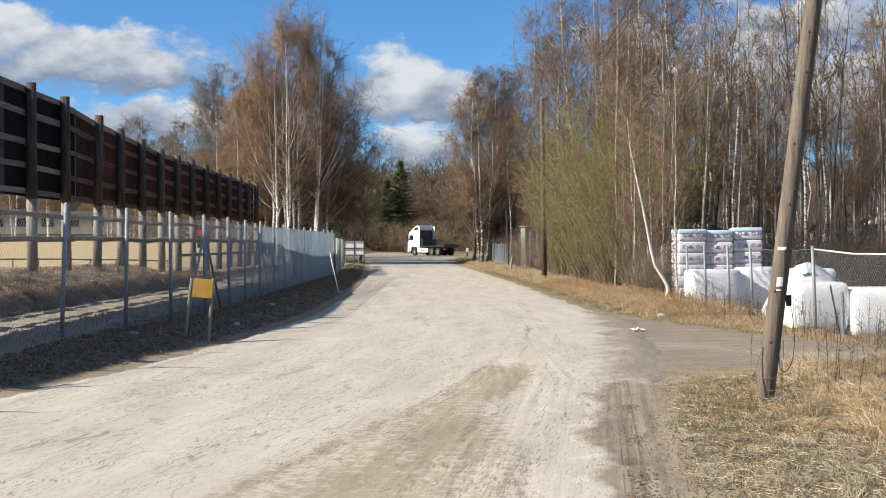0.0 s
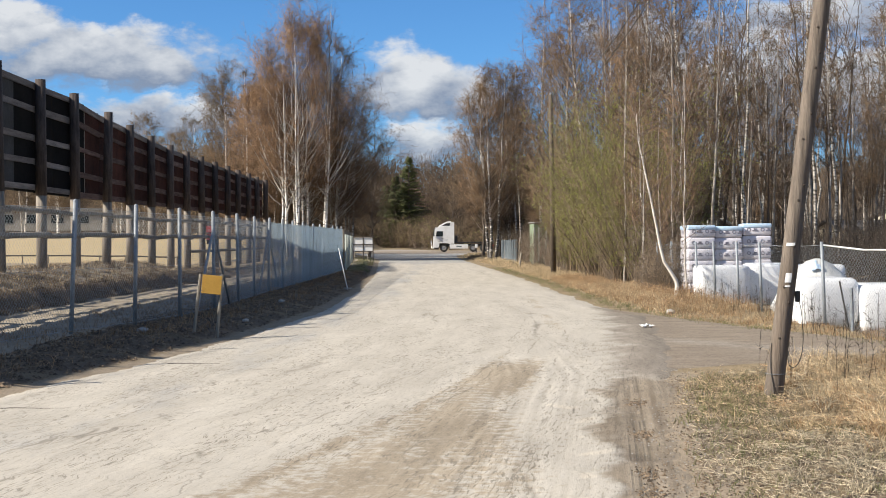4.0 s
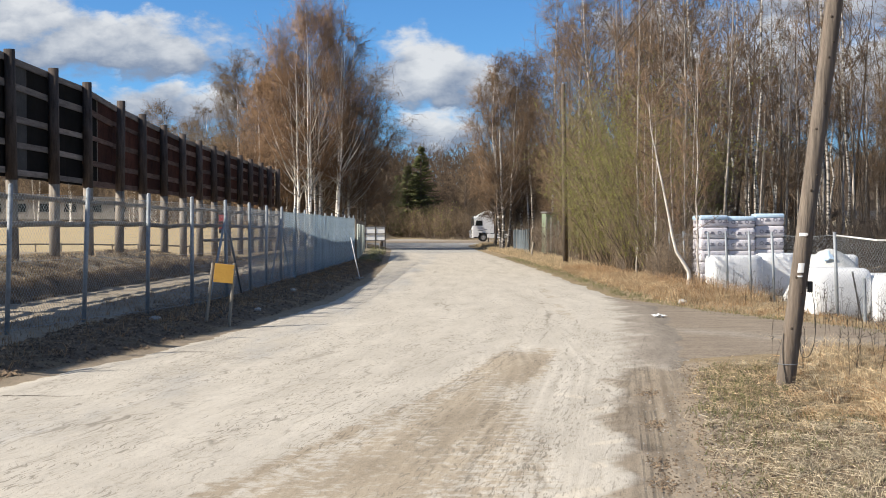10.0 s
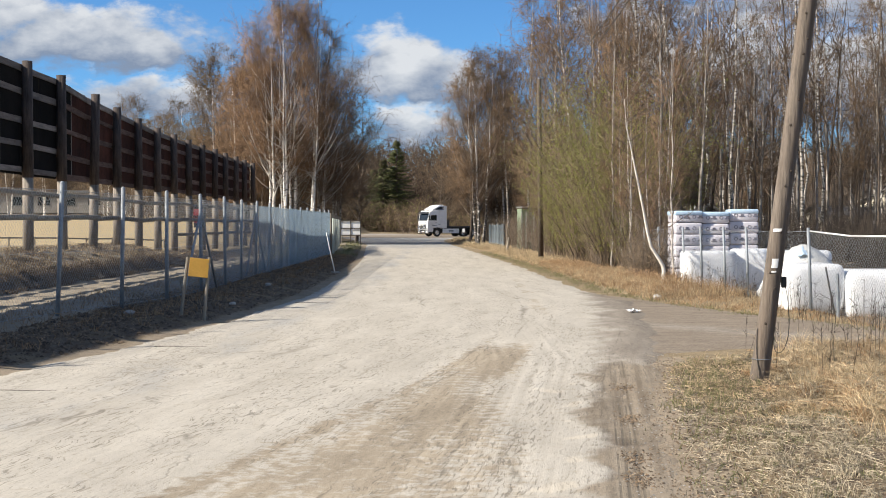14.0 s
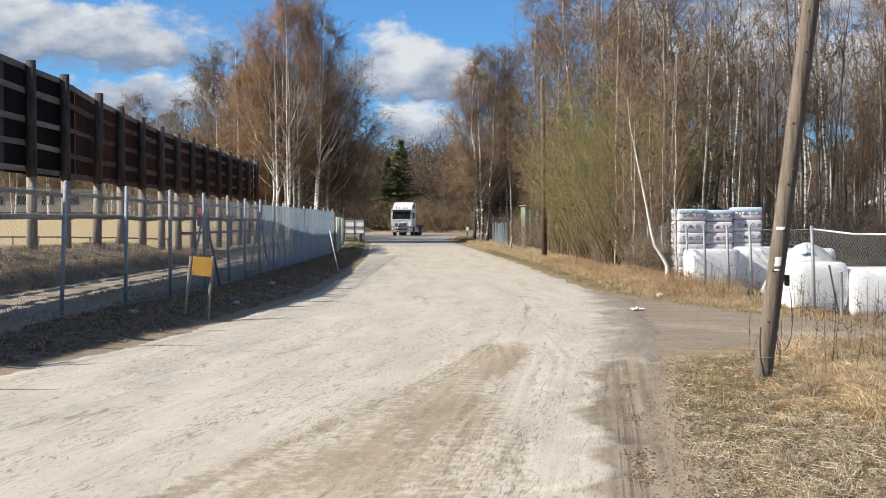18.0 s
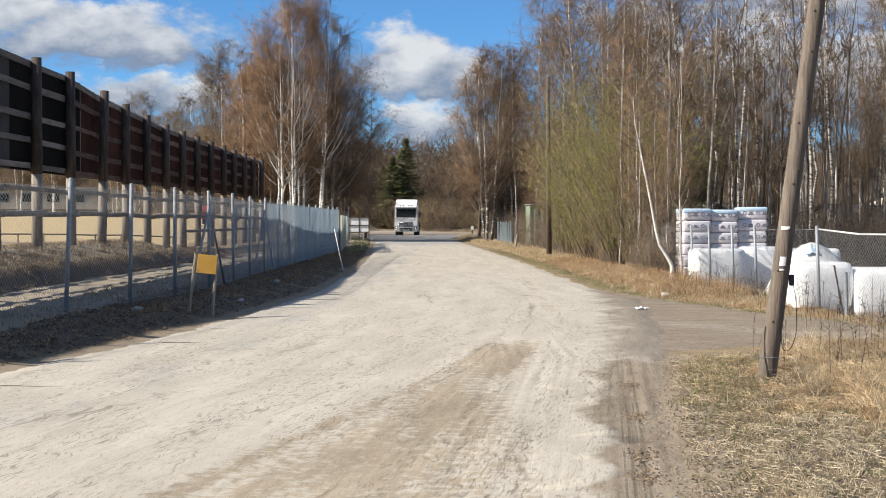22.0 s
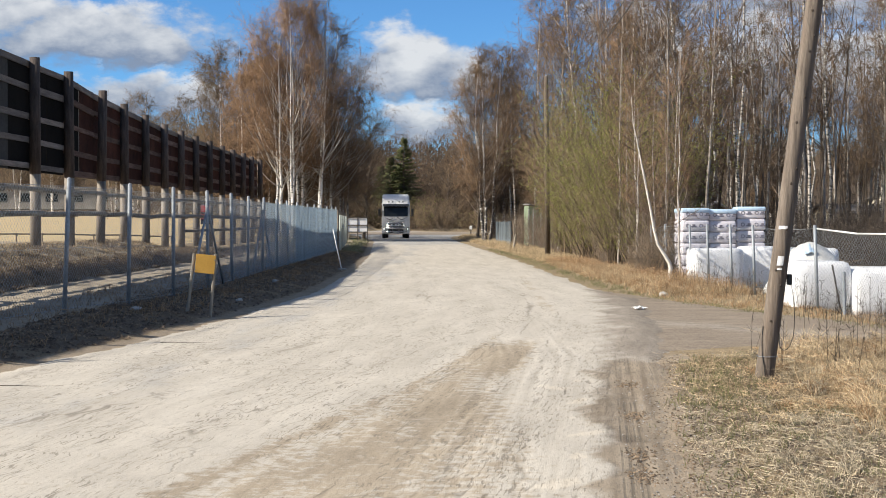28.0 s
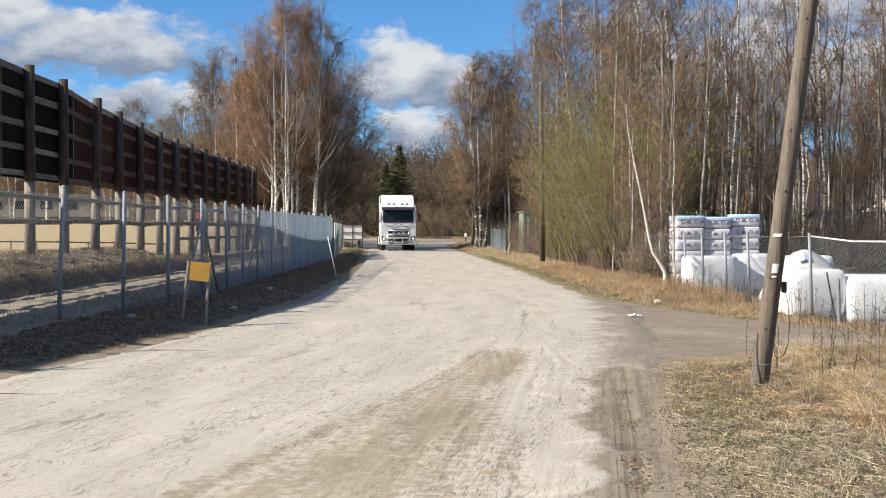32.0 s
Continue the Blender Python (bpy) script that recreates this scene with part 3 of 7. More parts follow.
def spikes(name, p0, p1, r0):
    """Many three-sided bars that run out to a point: twigs and stalks."""
    p0, p1 = np.asarray(p0, float), np.asarray(p1, float)
    r0 = np.broadcast_to(r0, len(p0)).astype(float)
    d = p1 - p0
    d /= np.maximum(np.linalg.norm(d, axis=1, keepdims=True), 1e-9)
    ref = np.where(np.abs(d[:, 2:]) < 0.9, np.array([[0, 0, 1.0]]), np.array([[1.0, 0, 0]]))
    u = np.cross(d, ref)
    u /= np.linalg.norm(u, axis=1, keepdims=True)
    w = np.cross(d, u)
    ang = np.arange(3) * 2 * np.pi / 3 + 0.4
    ring = u[:, None] * np.cos(ang)[None, :, None] + w[:, None] * np.sin(ang)[None, :, None]
    v = np.concatenate([p0[:, None] + ring * r0[:, None, None], p1[:, None]], axis=1)
    f = np.array([[0, 1, 3], [1, 2, 3], [2, 0, 3]])
    return raw_mesh(name, v.reshape(-1, 3), ((np.arange(len(p0)) * 4)[:, None, None] + f[None]).reshape(-1, 3))


def join_meshes(name, meshes):
    vs, fs, n = [], [], 0
    for me in meshes:
        co = np.zeros(len(me.vertices) * 3, np.float32)
        me.vertices.foreach_get("co", co)
        k = np.zeros(len(me.loops), np.int32)
        me.loops.foreach_get("vertex_index", k)
        vs.append(co.reshape(-1, 3))
        fs.append(k.reshape(len(me.polygons), -1) + n)
        n += len(me.vertices)
    return raw_mesh(name, np.concatenate(vs), np.concatenate(fs))


def unit(v):
    return v / np.maximum(np.linalg.norm(v, axis=-1, keepdims=True), 1e-9)


def smoothstep(v, a, b):
    t = np.clip((v - a) / (b - a), 0, 1)
    return t * t * (3 - 2 * t)


def lump(x, y, s, seed=0.0):
    """Soft hills between -1 and 1, of about s metres."""
    x, y = np.asarray(x) / s + seed * 7.3, np.asarray(y) / s + seed * 3.1
    return (np.sin(x * 2.1 + 1.3 * np.sin(y * 1.7)) * np.cos(y * 2.3 + 0.9 * np.sin(x * 1.9 + 2)) + 0.5 * np.sin(x * 4.7 + y * 3.9 + 1.1 * np.sin(x * 3.3)) + 0.3 * np.sin(x * 9.1 - y * 8.3)) / 1.8


# ---- plan of the roads: x of the edges at each y ----
LEFT_Y, LEFT_X = (-12, 0, 9, 14.6, 18.4, 22.8, 31, 43, 60, 78, 112, 140, 158), (-9.5, -7.2, -5.5, -4.6, -3.95, -3.5, -2.95, -3.0, -3.5, -4.35, -6.1, -9.0, -11.5)
RIGHT_Y, RIGHT_X = (-12, 0, 6, 8, 11, 15.5, 20, 26, 32, 37, 42, 50, 58, 69.5, 85, 100, 120, 140, 148, 158), (0.2, 0.45, 0.85, 1.0, 1.35, 2.0, 2.7, 3.3, 3.55, 3.43, 3.3, 3.13, 2.86, 2.4, 1.78, 1.17, 0.5, 0.4, 1.2, 6.0)


def left_edge(y):
    return np.interp(y, LEFT_Y, LEFT_X)


def right_edge(y):
    return np.interp(y, RIGHT_Y, RIGHT_X)


def height(x, y):
    """Height of the ground beside the roads."""
    x, y = np.asarray(x, float), np.asarray(y, float)
    lx, rx = left_edge(y), right_edge(y)
    z = np.full(np.broadcast(x, y).shape, -0.03)
    off = lx - x
    near = smoothstep(y, 175, 150)
    z = z + near * (smoothstep(off, 0.0, 1.0) * 0.13 + smoothstep(off, 0, 0.6) * 0.035 * lump(x, y, 0.5, 1))
    # the gravel bank under the posts, which runs out along the fence
    run_out = smoothstep(y, 56, 47)
    bank = (smoothstep(-x + 0.18 * lump(x, y, 1.3, 7), 9.0, 9.4) * 0.36 + smoothstep(-x, 9.3, 11.2) * 0.36) * run_out + smoothstep(-x, 8.9, 9.9) * 0.25 * (1 - run_out)
    z = z + bank * smoothstep(y, 130, 90) + smoothstep(-x, 8.6, 9.4) * 0.02 * lump(x, y, 0.9, 2) * run_out
    # the sports field rises gently behind it
    z = z + smoothstep(-x, 12, 17) * np.clip((y - 62) / 88, 0, 1) * 2.3 * smoothstep(y, 420, 200)
    # grass on the other side
    offr = x - rx
    side = smoothstep(y, 17.2, 16.2) + smoothstep(y, 33.5, 35.5) * smoothstep(y, 140, 120)
    z = z + side * (smoothstep(offr, -0.1, 0.7) * 0.022 + smoothstep(offr, 0.5, 1.5) * 0.018 + smoothstep(offr, 0.1, 0.8) * (0.014 * lump(x, y, 0.45, 3) + 0.008 * lump(x, y, 0.16, 6)))
    fx = np.interp(y, (12, 20.4, 24, 28, 33), (14, 6.5, 5.4, 4.5, 3.5))
    verge = smoothstep(y, 15, 19) * smoothstep(y, 36, 34)
    z = z + verge * smoothstep(x - fx, 0.05, 0.9) * (0.05 + 0.03 * lump(x, y, 0.4, 4))
    # the yard lies lower than the verge
    z = z - 0.25 * smoothstep(x, 6.5, 6.95) * smoothstep(y, 23.5, 31) * smoothstep(y, 62, 50) - 0.10 * smoothstep(x, 6.4, 6.9) * smoothstep(y, 20.5, 23) * smoothstep(y, 31, 25)
    # far off the land climbs a little
    far = smoothstep(y, 225, 330)
    return z + far * 2.5 + smoothstep(np.abs(x), 90, 300) * 3.0


def grid_mesh(name, xs, ys, zfun):
    X, Y = np.meshgrid(xs, ys)
    V = np.stack([X, Y, zfun(X, Y)], axis=-1).reshape(-1, 3)
    nx, ny = len(xs), len(ys)
    a = (np.arange(ny - 1)[:, None] * nx + np.arange(nx - 1)[None]).ravel()
    return raw_mesh(name, V, np.stack([a, a + 1, a + nx + 1, a + nx], axis=1)), V


def give(me, name, values):
    me.attributes.new(name, "FLOAT", "POINT").data.foreach_set("value", np.asarray(values, np.float32).ravel())


def steps(*pieces):
    return np.unique(np.concatenate([np.arange(a, b, s) for a, b, s in pieces]).round(4))


def build_ground():
    xs = steps((-2500, -300, 400), (-300, -60, 20), (-60, -16, 2), (-16, -8, 0.25), (-8, 10, 0.2), (10, 24, 1), (24, 80, 7), (80, 300, 30), (300, 2600, 400))
    ys = steps((-600, -40, 80), (-40, 4, 3), (4, 45, 0.22), (45, 90, 0.6), (90, 260, 4), (260, 500, 20), (500, 3800, 400))
    me, V = grid_mesh("ground", xs, ys, height)
    x, y = V[:, 0], V[:, 1]
    lx = left_edge(y)
    off = lx - x
    near = smoothstep(y, 130, 110)
    litter = smoothstep(off, 0.12, 0.35) * smoothstep(-x, 6.3, 5.3) + smoothstep(-x, 8.75, 9.0) * smoothstep(-x, 9.9, 9.45) * 1.1
    # On the grassy corner the litter tone also paints shadow between the tufts.
    give(me, "litter", 0.85 * smoothstep(y, 43, 48) * smoothstep(x - right_edge(y), 2.2, 4.0) * smoothstep(y, 240, 200) + litter * near * (0.7 + 0.35 * lump(x, y, 1.1, 5)) + smoothstep(y, 4.5, 6) * smoothstep(y, 16.8, 15.8) * (0.46 * smoothstep(x - right_edge(y), 0.8, 1.3) + (0.35 * smoothstep(x - right_edge(y), 1.3, 2.0) + 0.40 * smoothstep(x - right_edge(y), 0.45, 0.8)) * smoothstep(lump(x, y, 0.42, 12), 0.0, 0.5)))
    give(me, "gravel", near * (smoothstep(-x, 5.2, 6.0) * smoothstep(-x, 9.2, 8.95) + smoothstep(-x, 9.9, 10.4) * smoothstep(-x, 15.0, 13.5) * 0.3 + smoothstep(-x, 13, 14) * smoothstep(y, 68, 62)))
    give(me, "field", smoothstep(-x, 12.5, 14) * smoothstep(y, 62, 66) * smoothstep(y, 230, 210))
    offr = x - right_edge(y)
    corner = smoothstep(y, 17.5, 15.5)
    give(me, "soil", corner * smoothstep(offr, 0.95, 0.5) * smoothstep(offr, -0.5, -0.2) + 0.28 * corner * smoothstep(offr, 3.2, 0.8) * smoothstep(lump(x, y, 0.5, 6), 0.1, 0.5) + smoothstep(off, 0.4, 0.15) * smoothstep(off, -0.3, 0) * 0.8 * near
         + smoothstep(y, 20, 24) * smoothstep(x, 6.2, 6.8) * smoothstep(y, 47, 43) * 0.7)
    give(me, "green", smoothstep(lump(x, y, 0.9, 8), 0.25, 0.6) * 0.55 * (corner * smoothstep(offr, 0.9, 1.3) * smoothstep(offr, 2.6, 1.6)) + smoothstep(y, 62, 70) * smoothstep(y, 112, 100) * smoothstep(off, 0.3, 0.7) * smoothstep(off, 1.8, 1.2) * 0.6)
    ob = part_mesh("ground", me, M_GROUND, None, "", True)
    tagged(ob, "bare spring ground with dry grass, gravel and leaf litter", "ground", kind="structure")


def build_road():
    ys = np.unique(np.concatenate([np.arange(-12, 4, 1.0), np.arange(4, 34, 0.11), np.arange(34, 80, 0.5), np.arange(80, 158.1, 2.0)]))
    u = np.linspace(0, 1, 72)
    wob_l, wob_r = 0.07 * lump(ys * 1.7, ys * 0, 1.0, 2) + 0.05 * lump(ys, ys * 0, 0.35, 5), 0.05 * lump(ys * 1.3, ys * 0, 1.0, 9) + 0.03 * lump(ys, ys * 0, 0.3, 4)
    X = (left_edge(ys) + wob_l)[:, None] * (1 - u) + (right_edge(ys) + wob_r * 0.3 * smoothstep(ys, 30, 36) + 0.75 * smoothstep(ys, 33, 28))[:, None] * u
    Y = np.repeat(ys[:, None], len(u), axis=1)
    Z = 0.012 * lump(X, Y, 2.2, 1) + 0.006 * lump(X, Y, 0.5, 3) - (0.045 * smoothstep(u, 0.90, 1.0) + 0.03 * smoothstep(u, 0.03, 0.0))[None]
    # the two wheel ruts beside the corner
    rut_x = np.interp(Y, (0, 7.8, 16), (0.9, 1.08, 1.98))
    rut = np.exp(-((X - rut_x) / 0.11) ** 2) * smoothstep(Y, 17.2, 14.6)
    Z = Z - 0.02 * rut
    V = np.stack([X, Y, Z], axis=-1).reshape(-1, 3)
    nx, ny = len(u), len(ys)
    a = (np.arange(ny - 1)[:, None] * nx + np.arange(nx - 1)[None]).ravel()
    me = raw_mesh("road", V, np.stack([a, a + 1, a + nx + 1, a + nx], axis=1))
    A = np.repeat(u[None] * 7.0, len(ys), axis=0)
    give(me, "across", A)
    give(me, "lane", X - rut_x)
    # asphalt shows bare on the far side and beyond the bend; dust and dirt lie on the rest
    bare = 0.50 * np.exp(-((X - np.interp(Y, (8, 14, 25, 40, 60), (-3.6, -3.1, -2.35, -2.0, -2.2))) / 0.75) ** 2) * (0.75 + 0.5 * lump(X * 1.5, Y * 0.3, 0.9, 2)) + 0.85 * smoothstep(Y, 84, 100)
    give(me, "bare", bare + 0.4 * np.exp(-((X + 1.9) / 0.35) ** 2) * smoothstep(Y, 32, 44) * smoothstep(Y, 84, 66) * smoothstep(lump(X, Y * 0.4, 3, 3), -0.5, 0.6))
    mid = np.interp(Y, (4, 7.85, 11, 14.5, 18, 24), (-0.95, -0.46, -0.12, 0.38, 0.86, 1.5))
    wide = np.interp(Y, (4, 7.85, 11, 13, 16, 18.5, 19.5), (1.5, 1.12, 0.72, 0.52, 0.40, 0.37, 0.34))
    dirt = (0.82 + 0.24 * smoothstep(Y, 13.2, 14.8)) * smoothstep(np.abs(X - mid + 0.04) / wide, 1.3 - 0.15 * smoothstep(Y, 14, 16), 0.2 + 0.4 * smoothstep(Y, 14, 16)) * (1 - 0.45 * np.exp(-((Y - 13.4) / 0.9) ** 2) * smoothstep(X - mid, -0.25, 0.1)) * smoothstep(Y + 0.35 * lump(X, Y, 0.5, 5) - 0.5 * (X - mid), 19.0, 16.9) * (0.85 + 0.22 * lump(A, Y * 0.10, 0.22, 4) * smoothstep(Y, 16.5, 13.5) + 0.3 * lump(A, Y * 0.3, 0.7, 2))
    dirt = np.maximum(dirt, 0.85 * np.exp(-((X - mid + 1.0 * wide) / (0.035 + 0.10 * wide)) ** 2) * smoothstep(Y, 20.5, 17.5) * (0.8 + 0.35 * lump(X, Y * 0.4, 0.4, 3)))
    dirt = np.maximum(dirt, 0.4 * (np.abs(X - (1.25 + 0.02 * Y)) < 0.12) * smoothstep(Y, 22, 26) * smoothstep(Y, 44, 36) * (lump(X, Y, 1.3, 5) > 0))
    edge = right_edge(Y)
    side_of = X - rut_x + 0.27 * lump(X * 0.6, Y * 0.7, 0.75, 3) + 0.09 * lump(X, Y, 0.3, 5)
    give(me, "earth", np.maximum(0, 1.0 * smoothstep(side_of, -0.46, -0.05) * smoothstep(Y + 0.6 * lump(X, Y, 0.5, 8), 17.4, 14.9) * (0.85 + 0.3 * lump(X, Y, 0.5, 3))))
    give(me, "dirt", dirt)
    give(me, "worn", 1.15 * smoothstep(X - edge + 0.22 * lump(X, Y, 0.9, 4), -1.1, 0.25) * smoothstep(Y, 14.8, 16.6) * smoothstep(Y, 36, 30) * (0.85 + 0.25 * lump(X, Y, 0.9, 6)))
    clods = sum(np.exp(-((Y - c) / w) ** 2 - ((X - rut_x - 0.03 - d) / 0.10) ** 2) for c, w, d in ((8.75, 0.22, 0.04), (9.5, 0.30, 0.07), (11.25, 0.28, 0.0), (13.4, 0.32, -0.02))) * (0.75 + 0.5 * lump(X, Y, 0.12, 6))
    give(me, "rut", 0.8 * clods + rut * (0.42 + 0.14 * lump(X * 0.5, Y, 1.3, 6) + 0.2 * lump(X * 1.4, Y, 0.17, 3)) + 0.78 * np.exp(-((X - rut_x - 0.02 + 0.05 * lump(X, Y, 0.4, 5)) / 0.30) ** 4) * (0.68 + 0.22 * lump(X, Y, 0.33, 2) + 0.2 * lump(X, Y, 1.1, 4)) * smoothstep(Y, 17.0, 15.2))
    give(me, "pale", 0.95 * np.exp(-((side_of + 0.46) / 0.15) ** 2) * smoothstep(lump(X, Y, 0.6, 7), -0.1, 0.5) * smoothstep(Y, 15, 13))
    ob = part_mesh("road", me, M_ROAD, None, "", True)
    tagged(ob, "worn asphalt road covered with pale dust and cracks", "road", kind="structure")
    # thin straight dark lines that cross part of the lane
    rng = np.random.default_rng(6)
    for y, x0, x1 in ((13.05, -4.35, -3.6), (17.75, -3.65, -3.0), (27.5, -2.9, -2.3)):
        n = 14
        f = np.linspace(0, 1, n)
        pts = np.c_[x0 + (x1 - x0) * f, y + 0.05 * f + rng.normal(0, 0.006, n), np.full(n, 0.004)]
        pts[:, 2] = 0.012 * lump(pts[:, 0], pts[:, 1], 2.2, 1) + 0.006 * lump(pts[:, 0], pts[:, 1], 0.5, 3) + 0.001
        part_mesh("crack", tube_path("crack", pts, 0.007 * (1 - 0.75 * f), 5), M_KNOT, ob)


def strip(name, near, far, count, cols, zf, material, label, bare=None):
    """A road surface between two edges, each a polyline of (x, y)."""
    def along(pts):
        p = np.array(pts, float)
        d = np.r_[0, np.cumsum(np.linalg.norm(np.diff(p, axis=0), axis=1))]
        s = np.linspace(0, d[-1], count)
        return np.c_[np.interp(s, d, p[:, 0]), np.interp(s, d, p[:, 1])]
    a, b = along(near), along(far)
    u = np.linspace(0, 1, cols)[None, :, None]
    G = a[:, None] * (1 - u) + b[:, None] * u
    zz = zf(G[..., 0], G[..., 1]) - 0.04 * (smoothstep(u[0, :, 0], 0.06, 0.0) + smoothstep(u[0, :, 0], 0.96, 1.0))[None]
    V = np.concatenate([G, zz[..., None]], axis=-1).reshape(-1, 3)
    k = (np.arange(count - 1)[:, None] * cols + np.arange(cols - 1)[None]).ravel()
    me = raw_mesh(name, V, np.stack([k, k + 1, k + cols + 1, k + cols], axis=1))
    if bare is not None:
        give(me, "bare", bare(V[:, 0], V[:, 1]))
    ob = part_mesh(name, me, material, None, "", True)
    return tagged(ob, label, "road", kind="structure")


def tube_path(name, pts, radii, sides=8):
    """One closed-skinned round stem along a polyline."""
    pts, radii = np.asarray(pts, float), np.asarray(radii, float)
    d = np.gradient(pts, axis=0)
    d /= np.linalg.norm(d, axis=1, keepdims=True)
    ref = np.array([0.3, 1.0, 0.0])
    u = np.cross(d, ref)
    u /= np.linalg.norm(u, axis=1, keepdims=True)
    w = np.cross(d, u)
    a = np.arange(sides) * 2 * np.pi / sides
    v = pts[:, None] + radii[:, None, None] * (u[:, None] * np.cos(a)[None, :, None] + w[:, None] * np.sin(a)[None, :, None])
    n = len(pts)
    i, j = np.arange(sides), (np.arange(sides) + 1) % sides
    f = (np.arange(n - 1) * sides)[:, None, None] + np.stack([i, j, j + sides, i + sides], axis=1)[None]
    return raw_mesh(name, v.reshape(-1, 3), f.reshape(-1, 4))


build_ground()
build_road()
strip("road_side", ((1.2, 15.6), (2.7, 16.5), (3.9, 17.4), (5.5, 17.0), (9, 15.2), (40, 8)), ((1.8, 34.0), (3.5, 31.9), (4.45, 27.6), (5.4, 23.9), (6.5, 20.4), (40, 14.0)), 160, 40,
      lambda x, y: -0.016 + 0.008 * lump(x, y, 1.4, 3), M_SIDE, "grey gravelled side road joining the main road", lambda x, y: 0.5 * np.exp(-((y - 22 + (x - 3) * 1.1) / 1.2) ** 2) + 0.55 * smoothstep(x, 3.2, 1.8))
strip("road_cross", ((-90, 168), (-14, 157), (-11, 152), (-5, 150), (2, 150), (6, 157), (90, 162)), ((-90, 262), (-20, 245), (-9, 232), (-3, 205), (5, 197), (12, 195), (90, 196)), 120, 24,
      lambda x, y: -0.02 + 0.01 * lump(x, y, 5, 2), M_SIDE, "grey asphalt cross road at the far junction", lambda x, y: 0.9 * smoothstep(y, 178, 210))

# ---- wooden hoarding on posts ----
HX, H_FIRST, H_STEP, H_COUNT = -11.2, 13.6, 3.4, 21


def hoarding_top(y):
    return float(np.interp(y, (13, 17, 20.4, 23.8, 27.2, 30.6, 36, 42.5, 44.5, 55, 83), (4.55, 4.85, 5.3, 5.75, 6.0, 6.02, 5.86, 5.82, 5.57, 5.22, 5.06)))


def build_hoarding():
    root = thing("timber_hoarding", "tall dark brown timber hoarding on round weathered posts", "hoarding", pose(HX, 0, 0))
    rng = np.random.default_rng(3)
    ys = [H_FIRST + H_STEP * i for i in range(H_COUNT)]
    for i, y in enumerate(ys):
        z0, top = float(height(HX, y)) - 0.1, hoarding_top(y)
        lean = rng.normal(0, 0.03)
        bm = bmesh.new()
        split = Vector((0.17 + lean * 0.6, y + lean * 0.5, 2.78))
        rod(bm, (0.17 + lean * 0.3, y, z0), split, 0.15, 0.142, 12)
        part("post", bm, M_POST, root, "", True)
        # The upper length has the darker tone that paints shade behind the sheets.
        bm = bmesh.new()
        rod(bm, split, (0.17 + lean, y + lean, top + 0.02), 0.15, 0.135, 12)
        part("upper_post", bm, M_UPPER, root, "upper post in a darker tone for the sheets' shade", True)
    for i in range(H_COUNT - 1):
        y0, y1 = ys[i], ys[i + 1]
        t0, t1 = hoarding_top(y0), hoarding_top(y1)
        dark = i < 8
        bottom = 2.86 + rng.normal(0, 0.015)
        # sheets behind the rails
        n = 2
        for k in range(n):
            a, b = y0 + (y1 - y0) * k / n + 0.006, y0 + (y1 - y0) * (k + 1) / n - 0.006
            bm = bmesh.new()
            zt = t0 + (t1 - t0) * (k + 0.5) / n
            box(bm, -0.05, -0.03 + rng.uniform(0, 0.008), a, b, bottom, zt - 0.09)
            part("sheet", bm, M_PANEL_GREY if (i, k) == (6, 0) else M_PANEL_DARK if dark or (i, k) == (8, 0) else M_PANEL, root)
        if i == 8:
            bm = bmesh.new()
            box(bm, -0.028, -0.02, (y0 + y1) / 2 - 0.03, (y0 + y1) / 2 + 0.03, bottom, (t0 + t1) / 2 - 0.12, 0.002)
            part("batten", bm, M_POST, root, "thin pale upright batten")
        # horizontal boards
        levels = (0.0, 0.24, 0.5, 0.75, 0.97) if i > 7 else (0.02, 0.27, 0.48, 0.74, 0.97)
        for k, f in enumerate(levels):
            za, zb = bottom + f * (t0 - bottom) - (0.08 if f > 0.9 else 0), bottom + f * (t1 - bottom) - (0.08 if f > 0.9 else 0)
            h = rng.uniform(0.13, 0.19)
            bm = bmesh.new()
            tilt = math.degrees(math.atan2(zb - za, y1 - y0)) + rng.normal(0, 0.35)
            box(bm, -0.022, 0.022, -(y1 - y0) / 2 + 0.005, (y1 - y0) / 2 - 0.005, -h / 2, h / 2, 0.004, pose(0.0, (y0 + y1) / 2, (za + zb) / 2 + h / 2 * (1 if f < 0.1 else 0), tilt, 0, 0))
            part("board", bm, M_BOARD if dark or k == 4 else M_BOARD_BROWN, root)
        # round rails under the boards
        for z, r in ((2.36, 0.065), (1.72, 0.075)):
            bm = bmesh.new()
            rod(bm, (0.36, y0 - 0.06, z + rng.normal(0, 0.03)), (0.36, y1 + 0.06, z + rng.normal(0, 0.03)), r, r, 8)
            part("rail", bm, M_POST, root, "", True)
        if i > 12:
            bm = bmesh.new()
            rod(bm, (0.36, y0 - 0.06, 1.12), (0.36, y1 + 0.06, 1.1), 0.06, 0.06, 8)
            part("rail", bm, M_POST, root, "", True)
    # the notice box on one post
    notice = thing("notice_box", "dark notice box with a red plate fixed to a post", "sign", pose(HX + 0.42, 62.2, 1.55))
    bm = bmesh.new()
    box(bm, -0.05, 0.05, -0.3, 0.3, -0.15, 0.75, 0.02)
    part("case", bm, M_BLACK, notice)
    bm = bmesh.new()
    box(bm, -0.2, 0.2, -0.062, -0.05, 0.38, 0.66, 0.004)
    plate = part("plate", bm, M_RED, notice, "red plate")
    plate.matrix_basis = pose(0, -0.245, 0)
    bm = bmesh.new()
    box(bm, -0.2, 0.2, -0.062, -0.05, 0.05, 0.28, 0.004)
    plate = part("plate", bm, M_RED, notice, "red plate")
    plate.matrix_basis = pose(0, -0.245, 0)
